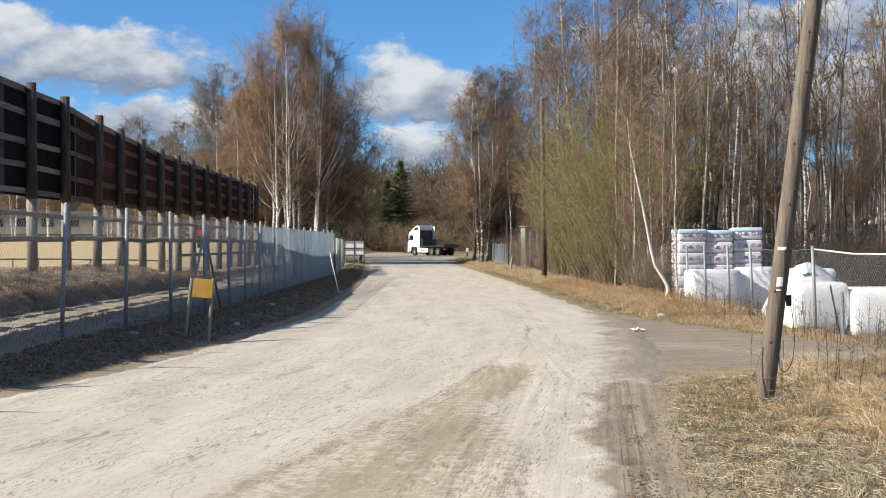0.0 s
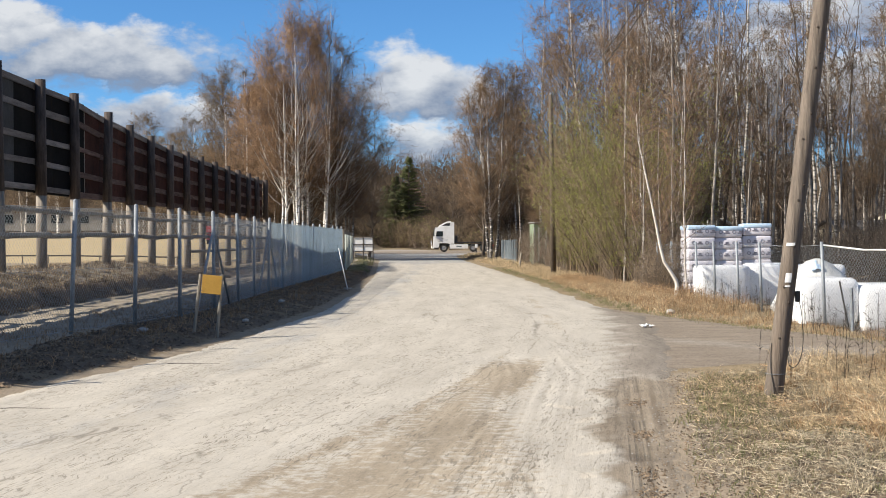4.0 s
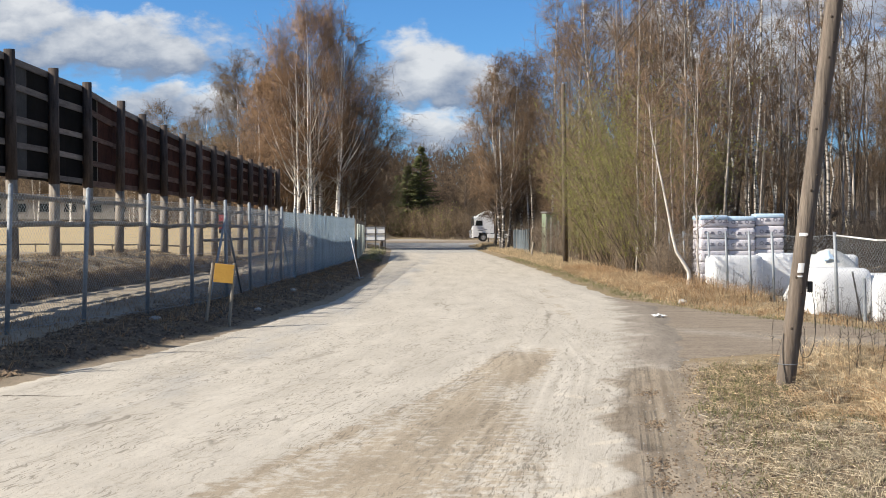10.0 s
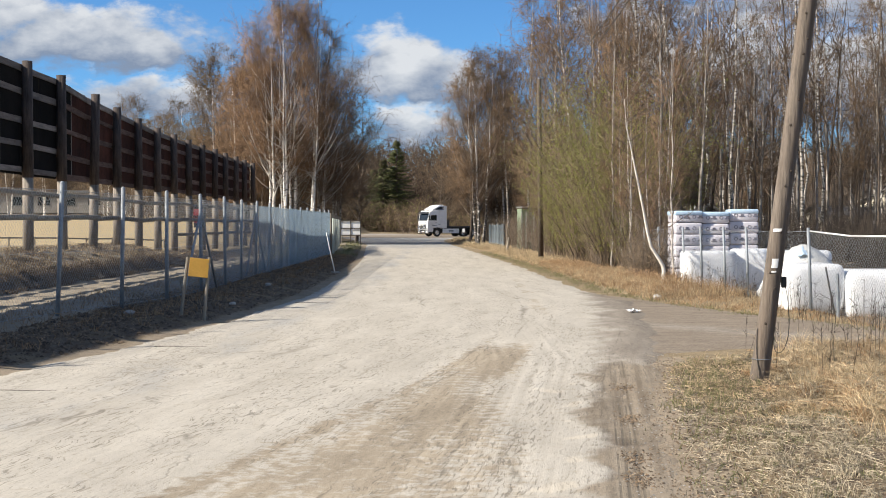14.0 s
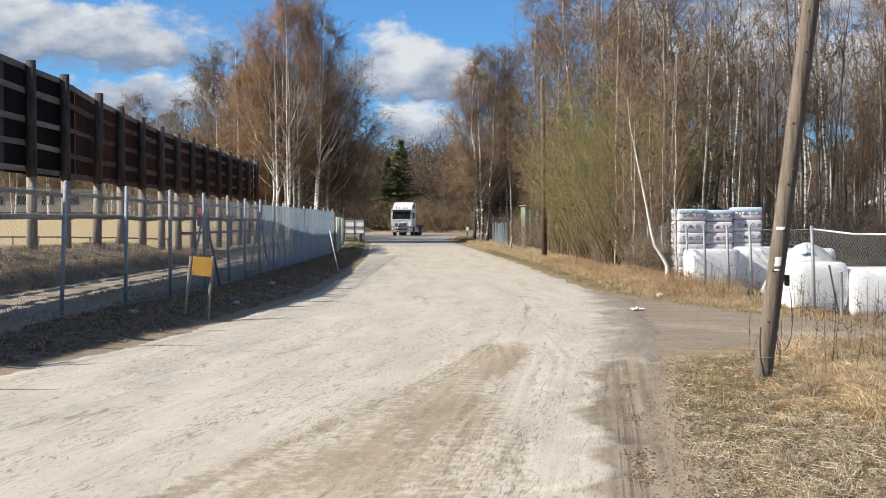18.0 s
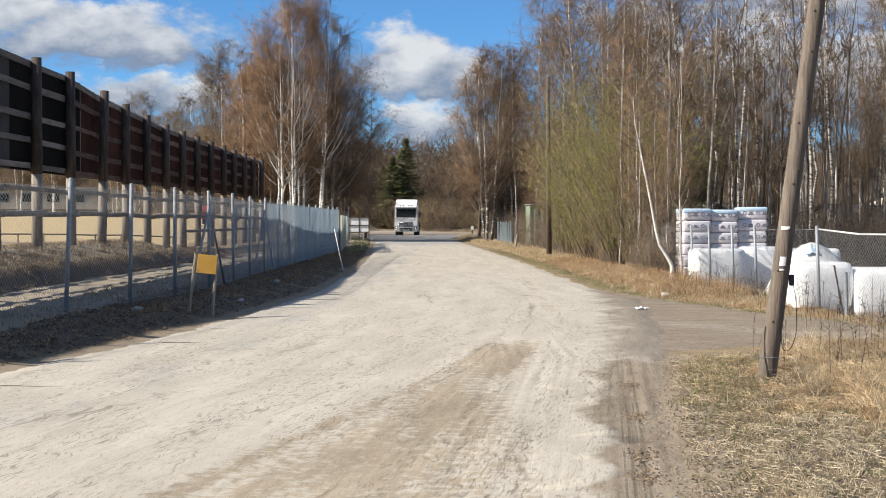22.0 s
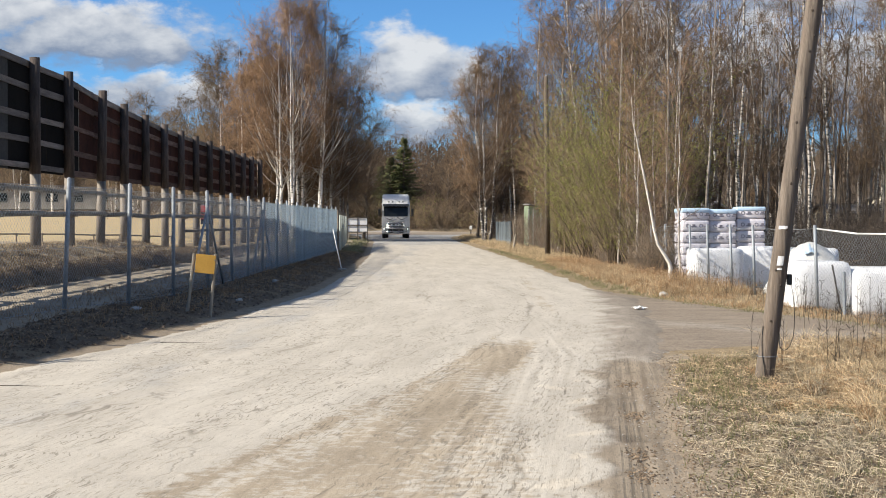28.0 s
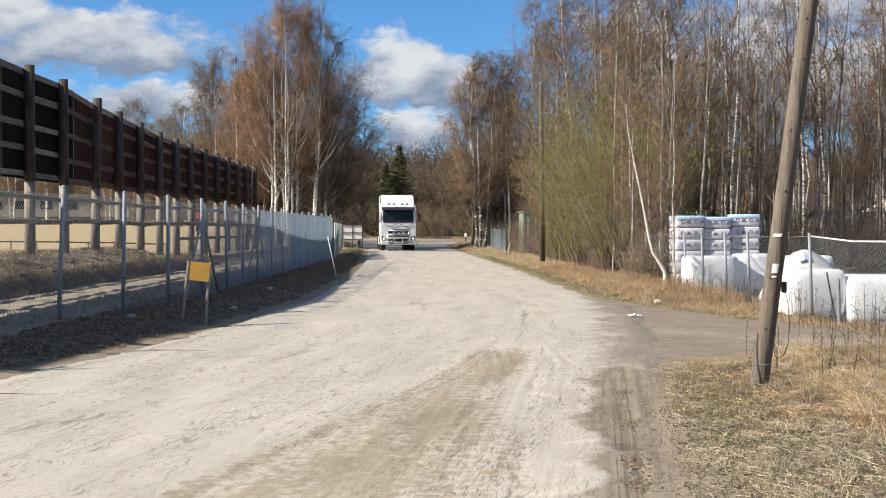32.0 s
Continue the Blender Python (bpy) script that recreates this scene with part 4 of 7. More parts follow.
    bm = bmesh.new()
    box(bm, -0.2, 0.2, -0.06, 0.0, -0.15, 0.75, 0.01)
    face = part("front", bm, M_BLACK, notice)
    face.matrix_basis = pose(0, -0.24, 0)


# ---- chain-link fence along the road ----
FENCE = ((-7.1, 14.5), (-6.75, 16.9), (-6.36, 19.35), (-5.96, 21.8), (-5.55, 24.3), (-5.25, 26.7), (-5.1, 29.6), (-5.12, 33.0), (-5.2, 36.2), (-5.22, 39.2), (-5.22, 42.3), (-5.24, 45.4), (-5.25, 48.5), (-5.26, 51.6), (-5.28, 54.7),
         (-5.3, 57.8), (-5.32, 60.9), (-5.33, 63.6), (-5.35, 66.0))


def link_mesh(name, a, b, z0a, z0b, h, cell, r):
    """Diamond netting in the upright plane from a to b."""
    a, b = np.array(a, float), np.array(b, float)
    length = np.linalg.norm(b - a)
    p0, p1 = [], []
    for s in (-1, 1):
        for c in np.arange(-h, length + h, cell):
            # z = s * (l - c), within 0..length and 0..h
            l0, l1 = (c, c + h) if s > 0 else (c, c - h)
            za, zb = 0.0, h
            pts = []
            for l, z in ((l0, za), (l1, zb)):
                pts.append([l, z])
            (la, za), (lb, zb) = pts
            for k in range(2):
                if la > lb:
                    la, za, lb, zb = lb, zb, la, za
            if lb <= 0 or la >= length:
                continue
            if la < 0:
                za, la = za + (zb - za) * (0 - la) / (lb - la), 0.0
            if lb > length:
                zb, lb = za + (zb - za) * (length - la) / (lb - la), length
            p0.append((la, za))
            p1.append((lb, zb))
    p0, p1 = np.array(p0), np.array(p1)

    def place(q):
        t = q[:, 0] / length
        return np.c_[a[0] + (b[0] - a[0]) * t, a[1] + (b[1] - a[1]) * t, z0a + (z0b - z0a) * t + q[:, 1]]
    return tubes(name, place(p0), place(p1), r, r, 3)


def build_left_fence():
    root = thing("chain_link_fence", "grey galvanised chain-link fence with steel posts and a screen", "fence")
    rng = np.random.default_rng(5)
    zs = [float(height(x, y)) for x, y in FENCE]
    for i, (x, y) in enumerate(FENCE):
        bm = bmesh.new()
        l = rng.normal(0, 0.02) + (0.05 if i < 4 else 0)
        rod(bm, (x - l * 0.5, y, zs[i] - 0.1), (x + l, y, zs[i] + 2.06), 0.036, 0.036, 10)
        bmesh.ops.create_uvsphere(bm, u_segments=8, v_segments=5, radius=0.038, matrix=Matrix.Translation((x + l, y, zs[i] + 2.06)))
        part("post", bm, M_GALV, root, "", True)
    for i in range(len(FENCE) - 1):
        a, b = FENCE[i], FENCE[i + 1]
        me = link_mesh("netting", a, b, zs[i] + 0.03, zs[i + 1] + 0.03, 1.93, 0.085, 0.0019 if i < 7 else 0.0026)
        if i < 14:
            part_mesh("netting", me, M_WIRE, root, "diamond wire netting")
        for h in (0.06, 1.0, 1.96):
            bm = bmesh.new()
            rod(bm, (*a, zs[i] + h), (*b, zs[i + 1] + h), 0.003, 0.003, 5)
            part("wire", bm, M_WIRE, root)
        if i in (6, 9):
            for sgn in (-1, 1):
                bm = bmesh.new()
                rod(bm, (a[0], a[1], zs[i] + 1.75), (a[0], a[1] + sgn * 2.0, zs[i] + 0.05), 0.026, 0.026, 8)
                part("strut", bm, M_GALV, root, "", True)
    # the screen strips of the far bays
    y = 39.6
    while y < 65.9:
        x = float(np.interp(y, [p[1] for p in FENCE], [p[0] for p in FENCE]))
        w = 0.058 if y < 47.4 else 0.046
        bm = bmesh.new()
        bulge = 0.003 if y < 47.4 else 0.011
        za = float(height(x, y)) + 0.04
        prof = [(-bulge, -w / 2), (bulge, -w / 4), (bulge, w / 4), (-bulge, w / 2), (-bulge - 0.004, w / 2), (bulge - 0.006, w / 4), (bulge - 0.006, -w / 4), (-bulge - 0.004, -w / 2)]
        lo = [bm.verts.new((px + 0.045, py, 0)) for px, py in prof]
        hi = [bm.verts.new((px + 0.045, py, 1.92)) for px, py in prof]
        for i in range(8):
            bm.faces.new((lo[i], lo[(i + 1) % 8], hi[(i + 1) % 8], hi[i]))
        bm.faces.new(hi)
        ob = part("screen_strip", bm, M_SCREEN, root, "pale grey plastic strip")
        ob.matrix_basis = pose(x, y + w / 2, za, rng.normal(0, 0.15), 0, rng.normal(0, 4 if y < 53 else 2))
        y += 0.19


# ---- verge things ----


def build_yellow_sign():
    root = thing("yellow_sign", "small yellow board on two leaning wooden stakes", "sign", pose(-3.93, 22.5, float(height(-3.93, 22.5)), 0, 0, 6))
    bm = bmesh.new()
    box(bm, -0.155, 0.155, -0.012, 0.012, -0.15, 0.15, 0.004, pose(0.02, -0.042, 0.83, 0, 6, 0))
    part("board", bm, M_YELLOW, root, "yellow board")
    for x0, x1, h in ((-0.29, -0.155, 1.0), (0.085, 0.185, 0.99)):
        bm = bmesh.new()
        rod(bm, (x0, 0, -0.15), (x1, 0, h), 0.028, 0.025, 7)
        part("stake", bm, M_STAKE, root)
    for z in (0.74, 0.92):
        bm = bmesh.new()
        rod(bm, (-0.14, -0.056, z), (-0.14, -0.05, z), 0.009, 0.009, 6)
        rod(bm, (0.17, -0.056, z - 0.03), (0.17, -0.05, z - 0.03), 0.009, 0.009, 6)
        part("nails", bm, M_GALV, root)


def build_marker():
    root = thing("marker_pole", "thin pale marker pole leaning at the road verge", "pole", pose(-3.34, 43.6, 0.05))
    bm = bmesh.new()
    rod(bm, (0, 0, -0.1), (-0.29, 0, 1.25), 0.016, 0.012, 8)
    part("rod", bm, M_WHITE, root, "", True)
    bm = bmesh.new()
    box(bm, -0.14, 0.12, -0.06, 0.06, -0.02, 0.03, 0.01)
    part("foot", bm, M_STONE, root, "flat pale foot")


def build_far_board():
    root = thing("notice_board", "pale notice board in a dark frame on thin legs", "sign", pose(-6.85, 104, 0.02, 0, 0, 0))
    bm = bmesh.new()
    box(bm, -0.72, 0.72, -0.02, 0.02, 0.72, 1.75, 0.01)
    part("panel", bm, M_WHITE, root)
    for x in (-0.74, 0.02, 0.74):
        bm = bmesh.new()
        box(bm, x - 0.035, x + 0.035, -0.055, -0.021, 0.0, 1.82, 0.006)
        part("leg", bm, M_TARRED, root)
    for z in (0.7, 1.2, 1.76):
        bm = bmesh.new()
        box(bm, -0.77, 0.77, -0.09, -0.056, z - 0.04, z + 0.04, 0.006)
        part("rail", bm, M_TARRED, root)
    for x in (-0.35, 0.6):
        bm = bmesh.new()
        rod(bm, (x, -4.0, -0.1), (x, -4.0, 0.75), 0.03, 0.03, 6)
        part("stake", bm, M_STAKE, root)
    # the pale plank fence beyond the screen
    root = thing("plank_fence", "pale green-grey plank fence beyond the chain-link fence", "fence")
    rng = np.random.default_rng(8)
    me = None
    for k in range(52):
        y = 68.5 + k * 0.55
        x = -5.5 - (y - 68) * 0.062
        if me is None:
            bm = bmesh.new()
            box(bm, -0.012, 0.012, -0.24, 0.24, 0, 1.75, 0.004)
            ob = part("plank", bm, M_PALEPLANK, root)
            me = ob.data
        else:
            ob = part_mesh("plank", me, M_PALEPLANK, root)
        ob.matrix_basis = pose(x, y, 0.08, rng.normal(0, 0.5), 0, 62)
    for k in range(9):
        y = 68.2 + k * 3.5
        bm = bmesh.new()
        rod(bm, (0, 0, -0.1), (0, 0, 2.0), 0.05, 0.05, 8)
        ob = part("post", bm, M_POST, root)
        ob.matrix_basis = pose(-5.5 - (y - 68) * 0.062 + 0.08, y, 0.08)


def build_leaning_pole():
    root = thing("utility_pole", "weathered wooden utility pole leaning over dry grass", "pole", pose(3.10, 13.86, 0.02))
    base, top = Vector((-0.022, 0, -0.3)), Vector((1.09, 0.15, 8.2))
    bm = bmesh.new()
    n, seg = 20, 14
    rings = []
    for k in range(seg + 1):
        f = k / seg
        c = base.lerp(top, f)
        r = 0.088 - 0.012 * f + (0.006 * max(0, 1 - f * 9))
        rings.append([bm.verts.new((c.x + math.cos(a * 2 * math.pi / n) * r * (1 + 0.03 * math.sin(a * 3 + k)), c.y + math.sin(a * 2 * math.pi / n) * r, c.z)) for a in range(n)])
    for k in range(seg):
        for a in range(n):
            bm.faces.new((rings[k][a], rings[k][(a + 1) % n], rings[k + 1][(a + 1) % n], rings[k + 1][a]))
    bm.faces.new(rings[-1])
    part("shaft", bm, M_POLE, root, "", True)

    def on(z, ang=-math.pi / 2 - 0.25, out=0.0):
        f = (z + 0.3) / 8.5
        c = base.lerp(top, f)
        r = 0.090 - 0.012 * f + out
        return Vector((c.x + math.cos(ang) * r, c.y + math.sin(ang) * r, c.z))
    for z, ang in ((0.55, -1.9), (0.9, -1.3), (1.05, -2.1), (1.45, -1.5), (1.9, -1.7), (2.05, -1.2), (2.5, -2.0), (2.75, -1.4), (3.2, -1.6), (3.35, -1.25), (3.6, -1.9)):
        p = on(z, ang, -0.006)
        bm = bmesh.new()
        bmesh.ops.create_uvsphere(bm, u_segments=8, v_segments=6, radius=0.014)
        ob = part("knot", bm, M_KNOT, root, "", True)
        ob.matrix_basis = Matrix.Translation(p)
    for z, w, h, ma in ((1.468, 0.045, 0.016, M_LABEL), (1.142, 0.032, 0.046, M_LABEL), (1.06, 0.025, 0.008, M_LABEL)):
        r, n = 0.095, 7
        bm = bmesh.new()
        a0 = -math.pi / 2 - (0.35 if w > 0.04 else 0.15)
        vs = []
        for k in range(n):
            a = a0 + (k / (n - 1) - 0.5) * 2 * w / r
            vs.append((on(z - h, a, 0.004), on(z + h, a, 0.004), on(z + h, a, 0.0), on(z - h, a, 0.0)))
        vv = [[bm.verts.new(q) for q in quad] for quad in vs]
        for k in range(n - 1):
            for j in range(4):
                bm.faces.new((vv[k][j], vv[k + 1][j], vv[k + 1][(j + 1) % 4], vv[k][(j + 1) % 4]))
        bmesh.ops.recalc_face_normals(bm, faces=bm.faces)
        part("label", bm, ma, root, "white paper label")
    bm = bmesh.new()
    box(bm, -0.02, 0.03, -0.025, 0.025, -0.06, 0.05, 0.01)
    ob = part("switch_box", bm, M_BLACK, root, "small black box")
    ob.matrix_basis = Matrix.Translation(on(0.96, 0.0, 0.025))
    # the cable that hangs from the box in a loop and is tied back near the foot
    loop = [on(0.93, 0.0, 0.04), on(0.86, 0, 0.07), on(0.7, 0, 0.11), on(0.5, 0, 0.14), on(0.36, -0.1, 0.13), on(0.27, -0.2, 0.09), on(0.265, -0.3, 0.05), on(0.33, -0.4, 0.014), on(0.42, -0.4, 0.008)]
    tail = [on(0.50, -2.75, 0.007), on(0.36, -2.6, 0.008), on(0.22, -2.3, 0.009), on(0.10, -1.95, 0.009), on(0.0, -1.7, 0.008)]
    for pts in (loop, tail):
        cu = bpy.data.curves.new("cable", "CURVE")
        cu.dimensions, cu.bevel_depth, cu.bevel_resolution = "3D", 0.0038, 2
        sp = cu.splines.new("BEZIER")
        sp.bezier_points.add(len(pts) - 1)
        for b, p in zip(sp.bezier_points, pts):
            b.co, b.handle_left_type, b.handle_right_type = p, "AUTO", "AUTO"
        cu.materials.append(M_CABLE)
        ob = new("cable", cu)
        ob.parent = root
        tagged(ob, "thin black cable")
    bm = bmesh.new()
    n = 18
    a = [on(0.20, k * 2 * math.pi / n, 0.012) for k in range(n)]
    for k in range(n):
        rod(bm, a[k], a[(k + 1) % n], 0.003, 0.003, 4)
    part("tie_wire", bm, M_GALV, root, "thin wire round the foot")
    return Vector((3.10 + 1.0, 13.86 + 0.14, 7.9))


def build_far_pole():
    root = thing("utility_pole", "slim dark utility pole at the edge of the wood", "pole", pose(4.32, 62.8, 0.0))
    bm = bmesh.new()
    rod(bm, (0.05, 0, -0.3), (-0.06, 0, 8.0), 0.125, 0.085, 12)
    part("shaft", bm, M_BARK, root, "", True)
    bm = bmesh.new()
    rod(bm, (-0.06, 0, 8.0), (-0.06, 0, 8.05), 0.09, 0.02, 10)
    part("cap", bm, M_GALV, root)
    return Vector((4.26, 62.7, 7.4))


def wire(a, b, sag, name="overhead_wire"):
    n = 40
    p = np.array([a.lerp(b, k / n) - Vector((0, 0, sag * 4 * (k / n) * (1 - k / n))) for k in range(n + 1)])
    ob = part_mesh(name, tubes(name, p[:-1], p[1:], 0.011, 0.011, 4), M_CABLE)
    tagged(ob, "thin black overhead wire between the wooden poles", "wire")


# ---- fenced yard with bales ----
YARD = ((6.62, 15.6), (6.5, 20.0), (6.36, 24.4), (6.4, 29.6), (6.46, 32.3), (6.46, 35.2), (6.5, 38.0), (6.45, 42.0), (6.6, 46.0), (6.8, 50))


def build_yard_fence():
    root = thing("yard_fence", "low galvanised chain-link fence around the bale yard", "fence")
    zs = [float(height(x, y)) for x, y in YARD]
    for i, (x, y) in enumerate(YARD):
        bm = bmesh.new()
        rod(bm, (x + 0.03, y, zs[i] - 0.1), (x - 0.03, y, zs[i] + 1.46), 0.03, 0.03, 10)
        part("post", bm, M_GALV, root, "", True)
    for i in range(len(YARD) - 1):
        a, b = YARD[i], YARD[i + 1]
        part_mesh("netting", link_mesh("netting", a, b, zs[i] + 0.05, zs[i + 1] + 0.05, 1.32, 0.078 if i < 2 else 0.095, 0.0014 if i < 2 else 0.0008), M_WIRE, root, "diamond wire netting")
        bm = bmesh.new()
        d = 0.014 if i < 2 else 0.004
        mid = ((a[0] + b[0]) / 2, (a[1] + b[1]) / 2, (zs[i] + zs[i + 1]) / 2 + 1.36)
        rod(bm, (*a, zs[i] + 1.40), mid, d, d, 8)
        rod(bm, mid, (*b, zs[i + 1] + 1.40), d, d, 8)
        part("top_rail", bm, M_WHITE if i < 2 else M_WIRE, root, "", True)
    bm = bmesh.new()
    rod(bm, (6.72, 24.1, -0.05), (6.42, 23.6, 0.82), 0.016, 0.016, 8)
    part("brace", bm, M_TARRED, root, "dark slanting brace")
    bm = bmesh.new()
    rod(bm, (6.55, 23.3, -0.05), (6.53, 23.3, 0.72), 0.03, 0.03, 8)
    part("short_post", bm, M_GALV, root)


def bale(name, w, d, h, m, label, seed, rough=0.03, bevel=0.11):
    rng = np.random.default_rng(seed)
    bm = bmesh.new()
    box(bm, -w / 2, w / 2, -d / 2, d / 2, 0, h, bevel)
    bmesh.ops.subdivide_edges(bm, edges=list(bm.edges), cuts=3, use_grid_fill=True)
    for v in bm.verts:
        n = v.co.normalized()
        s = noise.noise(v.co * 2.3 + Vector((seed, 0, 0))) * rough + noise.noise(v.co * 7 + Vector((0, seed, 0))) * rough * 0.4
        bulge = 0.04 * math.sin(math.pi * min(1, max(0, v.co.z / h)))
        v.co += Vector((n.x, n.y, 0.4 * n.z if v.co.z > 0.1 else 0)) * (s + bulge)
    root = thing(name, label, "bale", m, "white wrapped bales")
    part("wrap", bm, M_WRAP, root, "", True)
    return root


def build_yard():
    k = 0
    for x, y, w, h, rz in ((6.62, 25.6, 1.04, 0.88, 3), (7.74, 25.5, 1.06, 0.87, -2), (8.86, 25.6, 1.09, 0.89, 2),
                           (7.14, 37.9, 1.3, 1.09, 3), (8.44, 38.3, 1.2, 1.13, -4), (9.75, 38.0, 1.2, 1.1, 2)):
        k += 1
        bale("wrapped_bale", w, 1.1, h, pose(x, y, float(height(x, y)) - 0.02, 0, 0, rz), "white film-wrapped square bale on the yard ground", k)
    # stacks of printed bags in film with blue hoods
    rng = np.random.default_rng(21)
    for s, (x, w, top, n) in enumerate(((7.28, 0.82, 1.93, 6), (8.15, 0.80, 1.9, 6), (9.04, 0.84, 1.98, 6))):
        z0 = float(height(x, 42.3)) - 0.01
        root = thing("bag_stack", "stack of printed bags under blue film on a pallet", "stack", pose(x, 42.4 + 0.1 * s, z0, 0, 0, (3, -2, -5)[s]), "stacks of bags in the yard")
        bm = bmesh.new()
        for yy in (-0.45, 0, 0.45):
            box(bm, -w / 2, w / 2, yy - 0.06, yy + 0.06, 0.0, 0.1)
        for yy in np.linspace(-0.5, 0.5, 7):
            box(bm, -w / 2, w / 2, yy - 0.05, yy + 0.05, 0.1, 0.125)
        part("pallet", bm, M_STAKE, root)
        lh = (top - z0 - 0.125) / n
        for i in range(n):
            za = 0.125 + i * lh
            bm = bmesh.new()
            box(bm, -w / 2 + rng.normal(0, 0.01), w / 2 + rng.normal(0, 0.01), -0.55, 0.55, za + 0.004, za + lh - 0.004, 0.055)
            hood = i == n - 1
            layer = part("bag_layer", bm, M_BAGS, root, "", True)
            if hood:
                bm = bmesh.new()
                box(bm, -w / 2 - 0.012, w / 2 + 0.012, -0.565, 0.565, za + lh - 0.13, za + lh + 0.012, 0.04)
                part("hood", bm, M_BLUE, root, "pale blue film hood", True)
            # print that cannot be read: discs and bars
            zc = za + lh * 0.5
            for sx in (-0.24, 0.16):
                bm = bmesh.new()
                for q in range(10):
                    a0, a1 = 2 * math.pi * q / 10, 2 * math.pi * (q + 1) / 10
                    ring = [bm.verts.new((sx + math.cos(a) * rr, yy, zc + 0.005 + math.sin(a) * rr)) for yy in (-0.552, -0.558) for a, rr in ((a0, 0.040), (a1, 0.040), (a1, 0.058), (a0, 0.058))]
                    for f in ((0, 1, 2, 3), (7, 6, 5, 4), (0, 4, 5, 1), (2, 6, 7, 3)):
                        bm.faces.new([ring[v] for v in f])
                part("print_ring", bm, M_PRINT, layer, "dark printed ring")
                bm = bmesh.new()
                box(bm, sx + 0.10, sx + 0.27, -0.558, -0.553, zc - 0.045, zc - 0.01)
                part("print_bar", bm, M_PRINT, layer, "dark printed bar")
                bm = bmesh.new()
                box(bm, sx + 0.14, sx + 0.23, -0.558, -0.553, zc - 0.005, zc + 0.045)
                part("print_bar", bm, M_PRINT, layer, "dark printed bar")
                bm = bmesh.new()
                box(bm, -w / 2 - 0.014, -w / 2 - 0.008, sx - 0.06, sx + 0.12, zc - 0.05, zc + 0.03)
                part("print_bar", bm, M_PRINT, layer, "dark printed bar")
    # heap under a dirty sheet
    root = thing("covered_heap", "sloping heap under a dirty white sheet", "heap", pose(8.65, 33.6, float(height(8.6, 33.6)) - 0.02))
    bm = bmesh.new()
    bmesh.ops.create_grid(bm, x_segments=36, y_segments=24, size=1.0)
    for v in bm.verts:
        x, y = v.co.x, v.co.y
        r = math.sqrt((x * 0.95) ** 2 + (y * 1.0) ** 2)
        z = 1.3 * max(0, 1 - r ** 2.1) * (1.0 if x < 0 else 1.0 - 0.15 * x)
        z += 0.06 * noise.noise(Vector((x * 3, y * 3, 2))) * (1 if z > 0.02 else 0) + 0.03 * noise.noise(Vector((x * 9, y * 9, 5)))
        v.co = (x * 1.15, y * 1.1, z)
    part("sheet", bm, M_TARP, root, "", True)
    bm = bmesh.new()
    bmesh.ops.create_grid(bm, x_segments=10, y_segments=8, size=0.5)
    for v in bm.verts:
        v.co = (v.co.x * 0.32 - 0.16, v.co.y * 0.6 - 0.25, 1.27 - abs(v.co.x) * 0.1 + 0.05 * noise.noise(v.co * 6) - max(0, -v.co.y) * 0.35)
    bmesh.ops.solidify(bm, geom=list(bm.faces), thickness=0.02)
    part("blue_cover", bm, M_BLUE, root, "blue film cover", True)


def build_brush_pile():
    """A low heap of cut brown branches beside the covered heap."""
    root = thing("brush_pile", "low heap of cut brown branches behind the bales", "heap", pose(11.4, 36.2, float(height(11.4, 36.2))))
    rng = np.random.default_rng(91)
    n = 2600
    x, y = rng.uniform(-2.6, 2.4, n), rng.normal(0, 0.5, n)
    top = (0.55 + 0.45 * np.exp(-((x + 1.6) / 0.8) ** 2)) * np.clip(1.15 - (x / 2.6) ** 2, 0.1, 1) * np.exp(-(y / 0.8) ** 2)
    z = top * rng.uniform(0.0, 1.0, n)
    d = unit(rng.normal(0, 1, (n, 3)) * (1.0, 0.7, 0.35) + (0.4, 0, 0))
    ln = rng.uniform(0.2, 0.8, (n, 1))
    p0 = np.c_[x, y, z] - d * ln * 0.5
    p0[:, 2] = np.maximum(p0[:, 2], 0.0)
    tagged(part_mesh("branchwork", spikes("branchwork", p0, p0 + d * ln, rng.uniform(0.006, 0.016, n)), M_BRUSH, root), kind="stuff")
    bm = bmesh.new()
    bmesh.ops.create_grid(bm, x_segments=24, y_segments=10, size=1.0)
    for v in bm.verts:
        xx, yy = v.co.x * 2.5, v.co.y * 0.9
        v.co = (xx, yy, 0.6 * (0.55 + 0.45 * math.exp(-((xx + 1.6) / 0.8) ** 2)) * max(0.0, 1 - v.co.x ** 2) * max(0.0, 1 - v.co.y ** 2) + 0.05 * noise.noise(Vector((xx * 3, yy * 3, 1))) - 0.03)
    part("core", bm, M_LITTER, root, "dark brown mass of leaves and twigs", True)


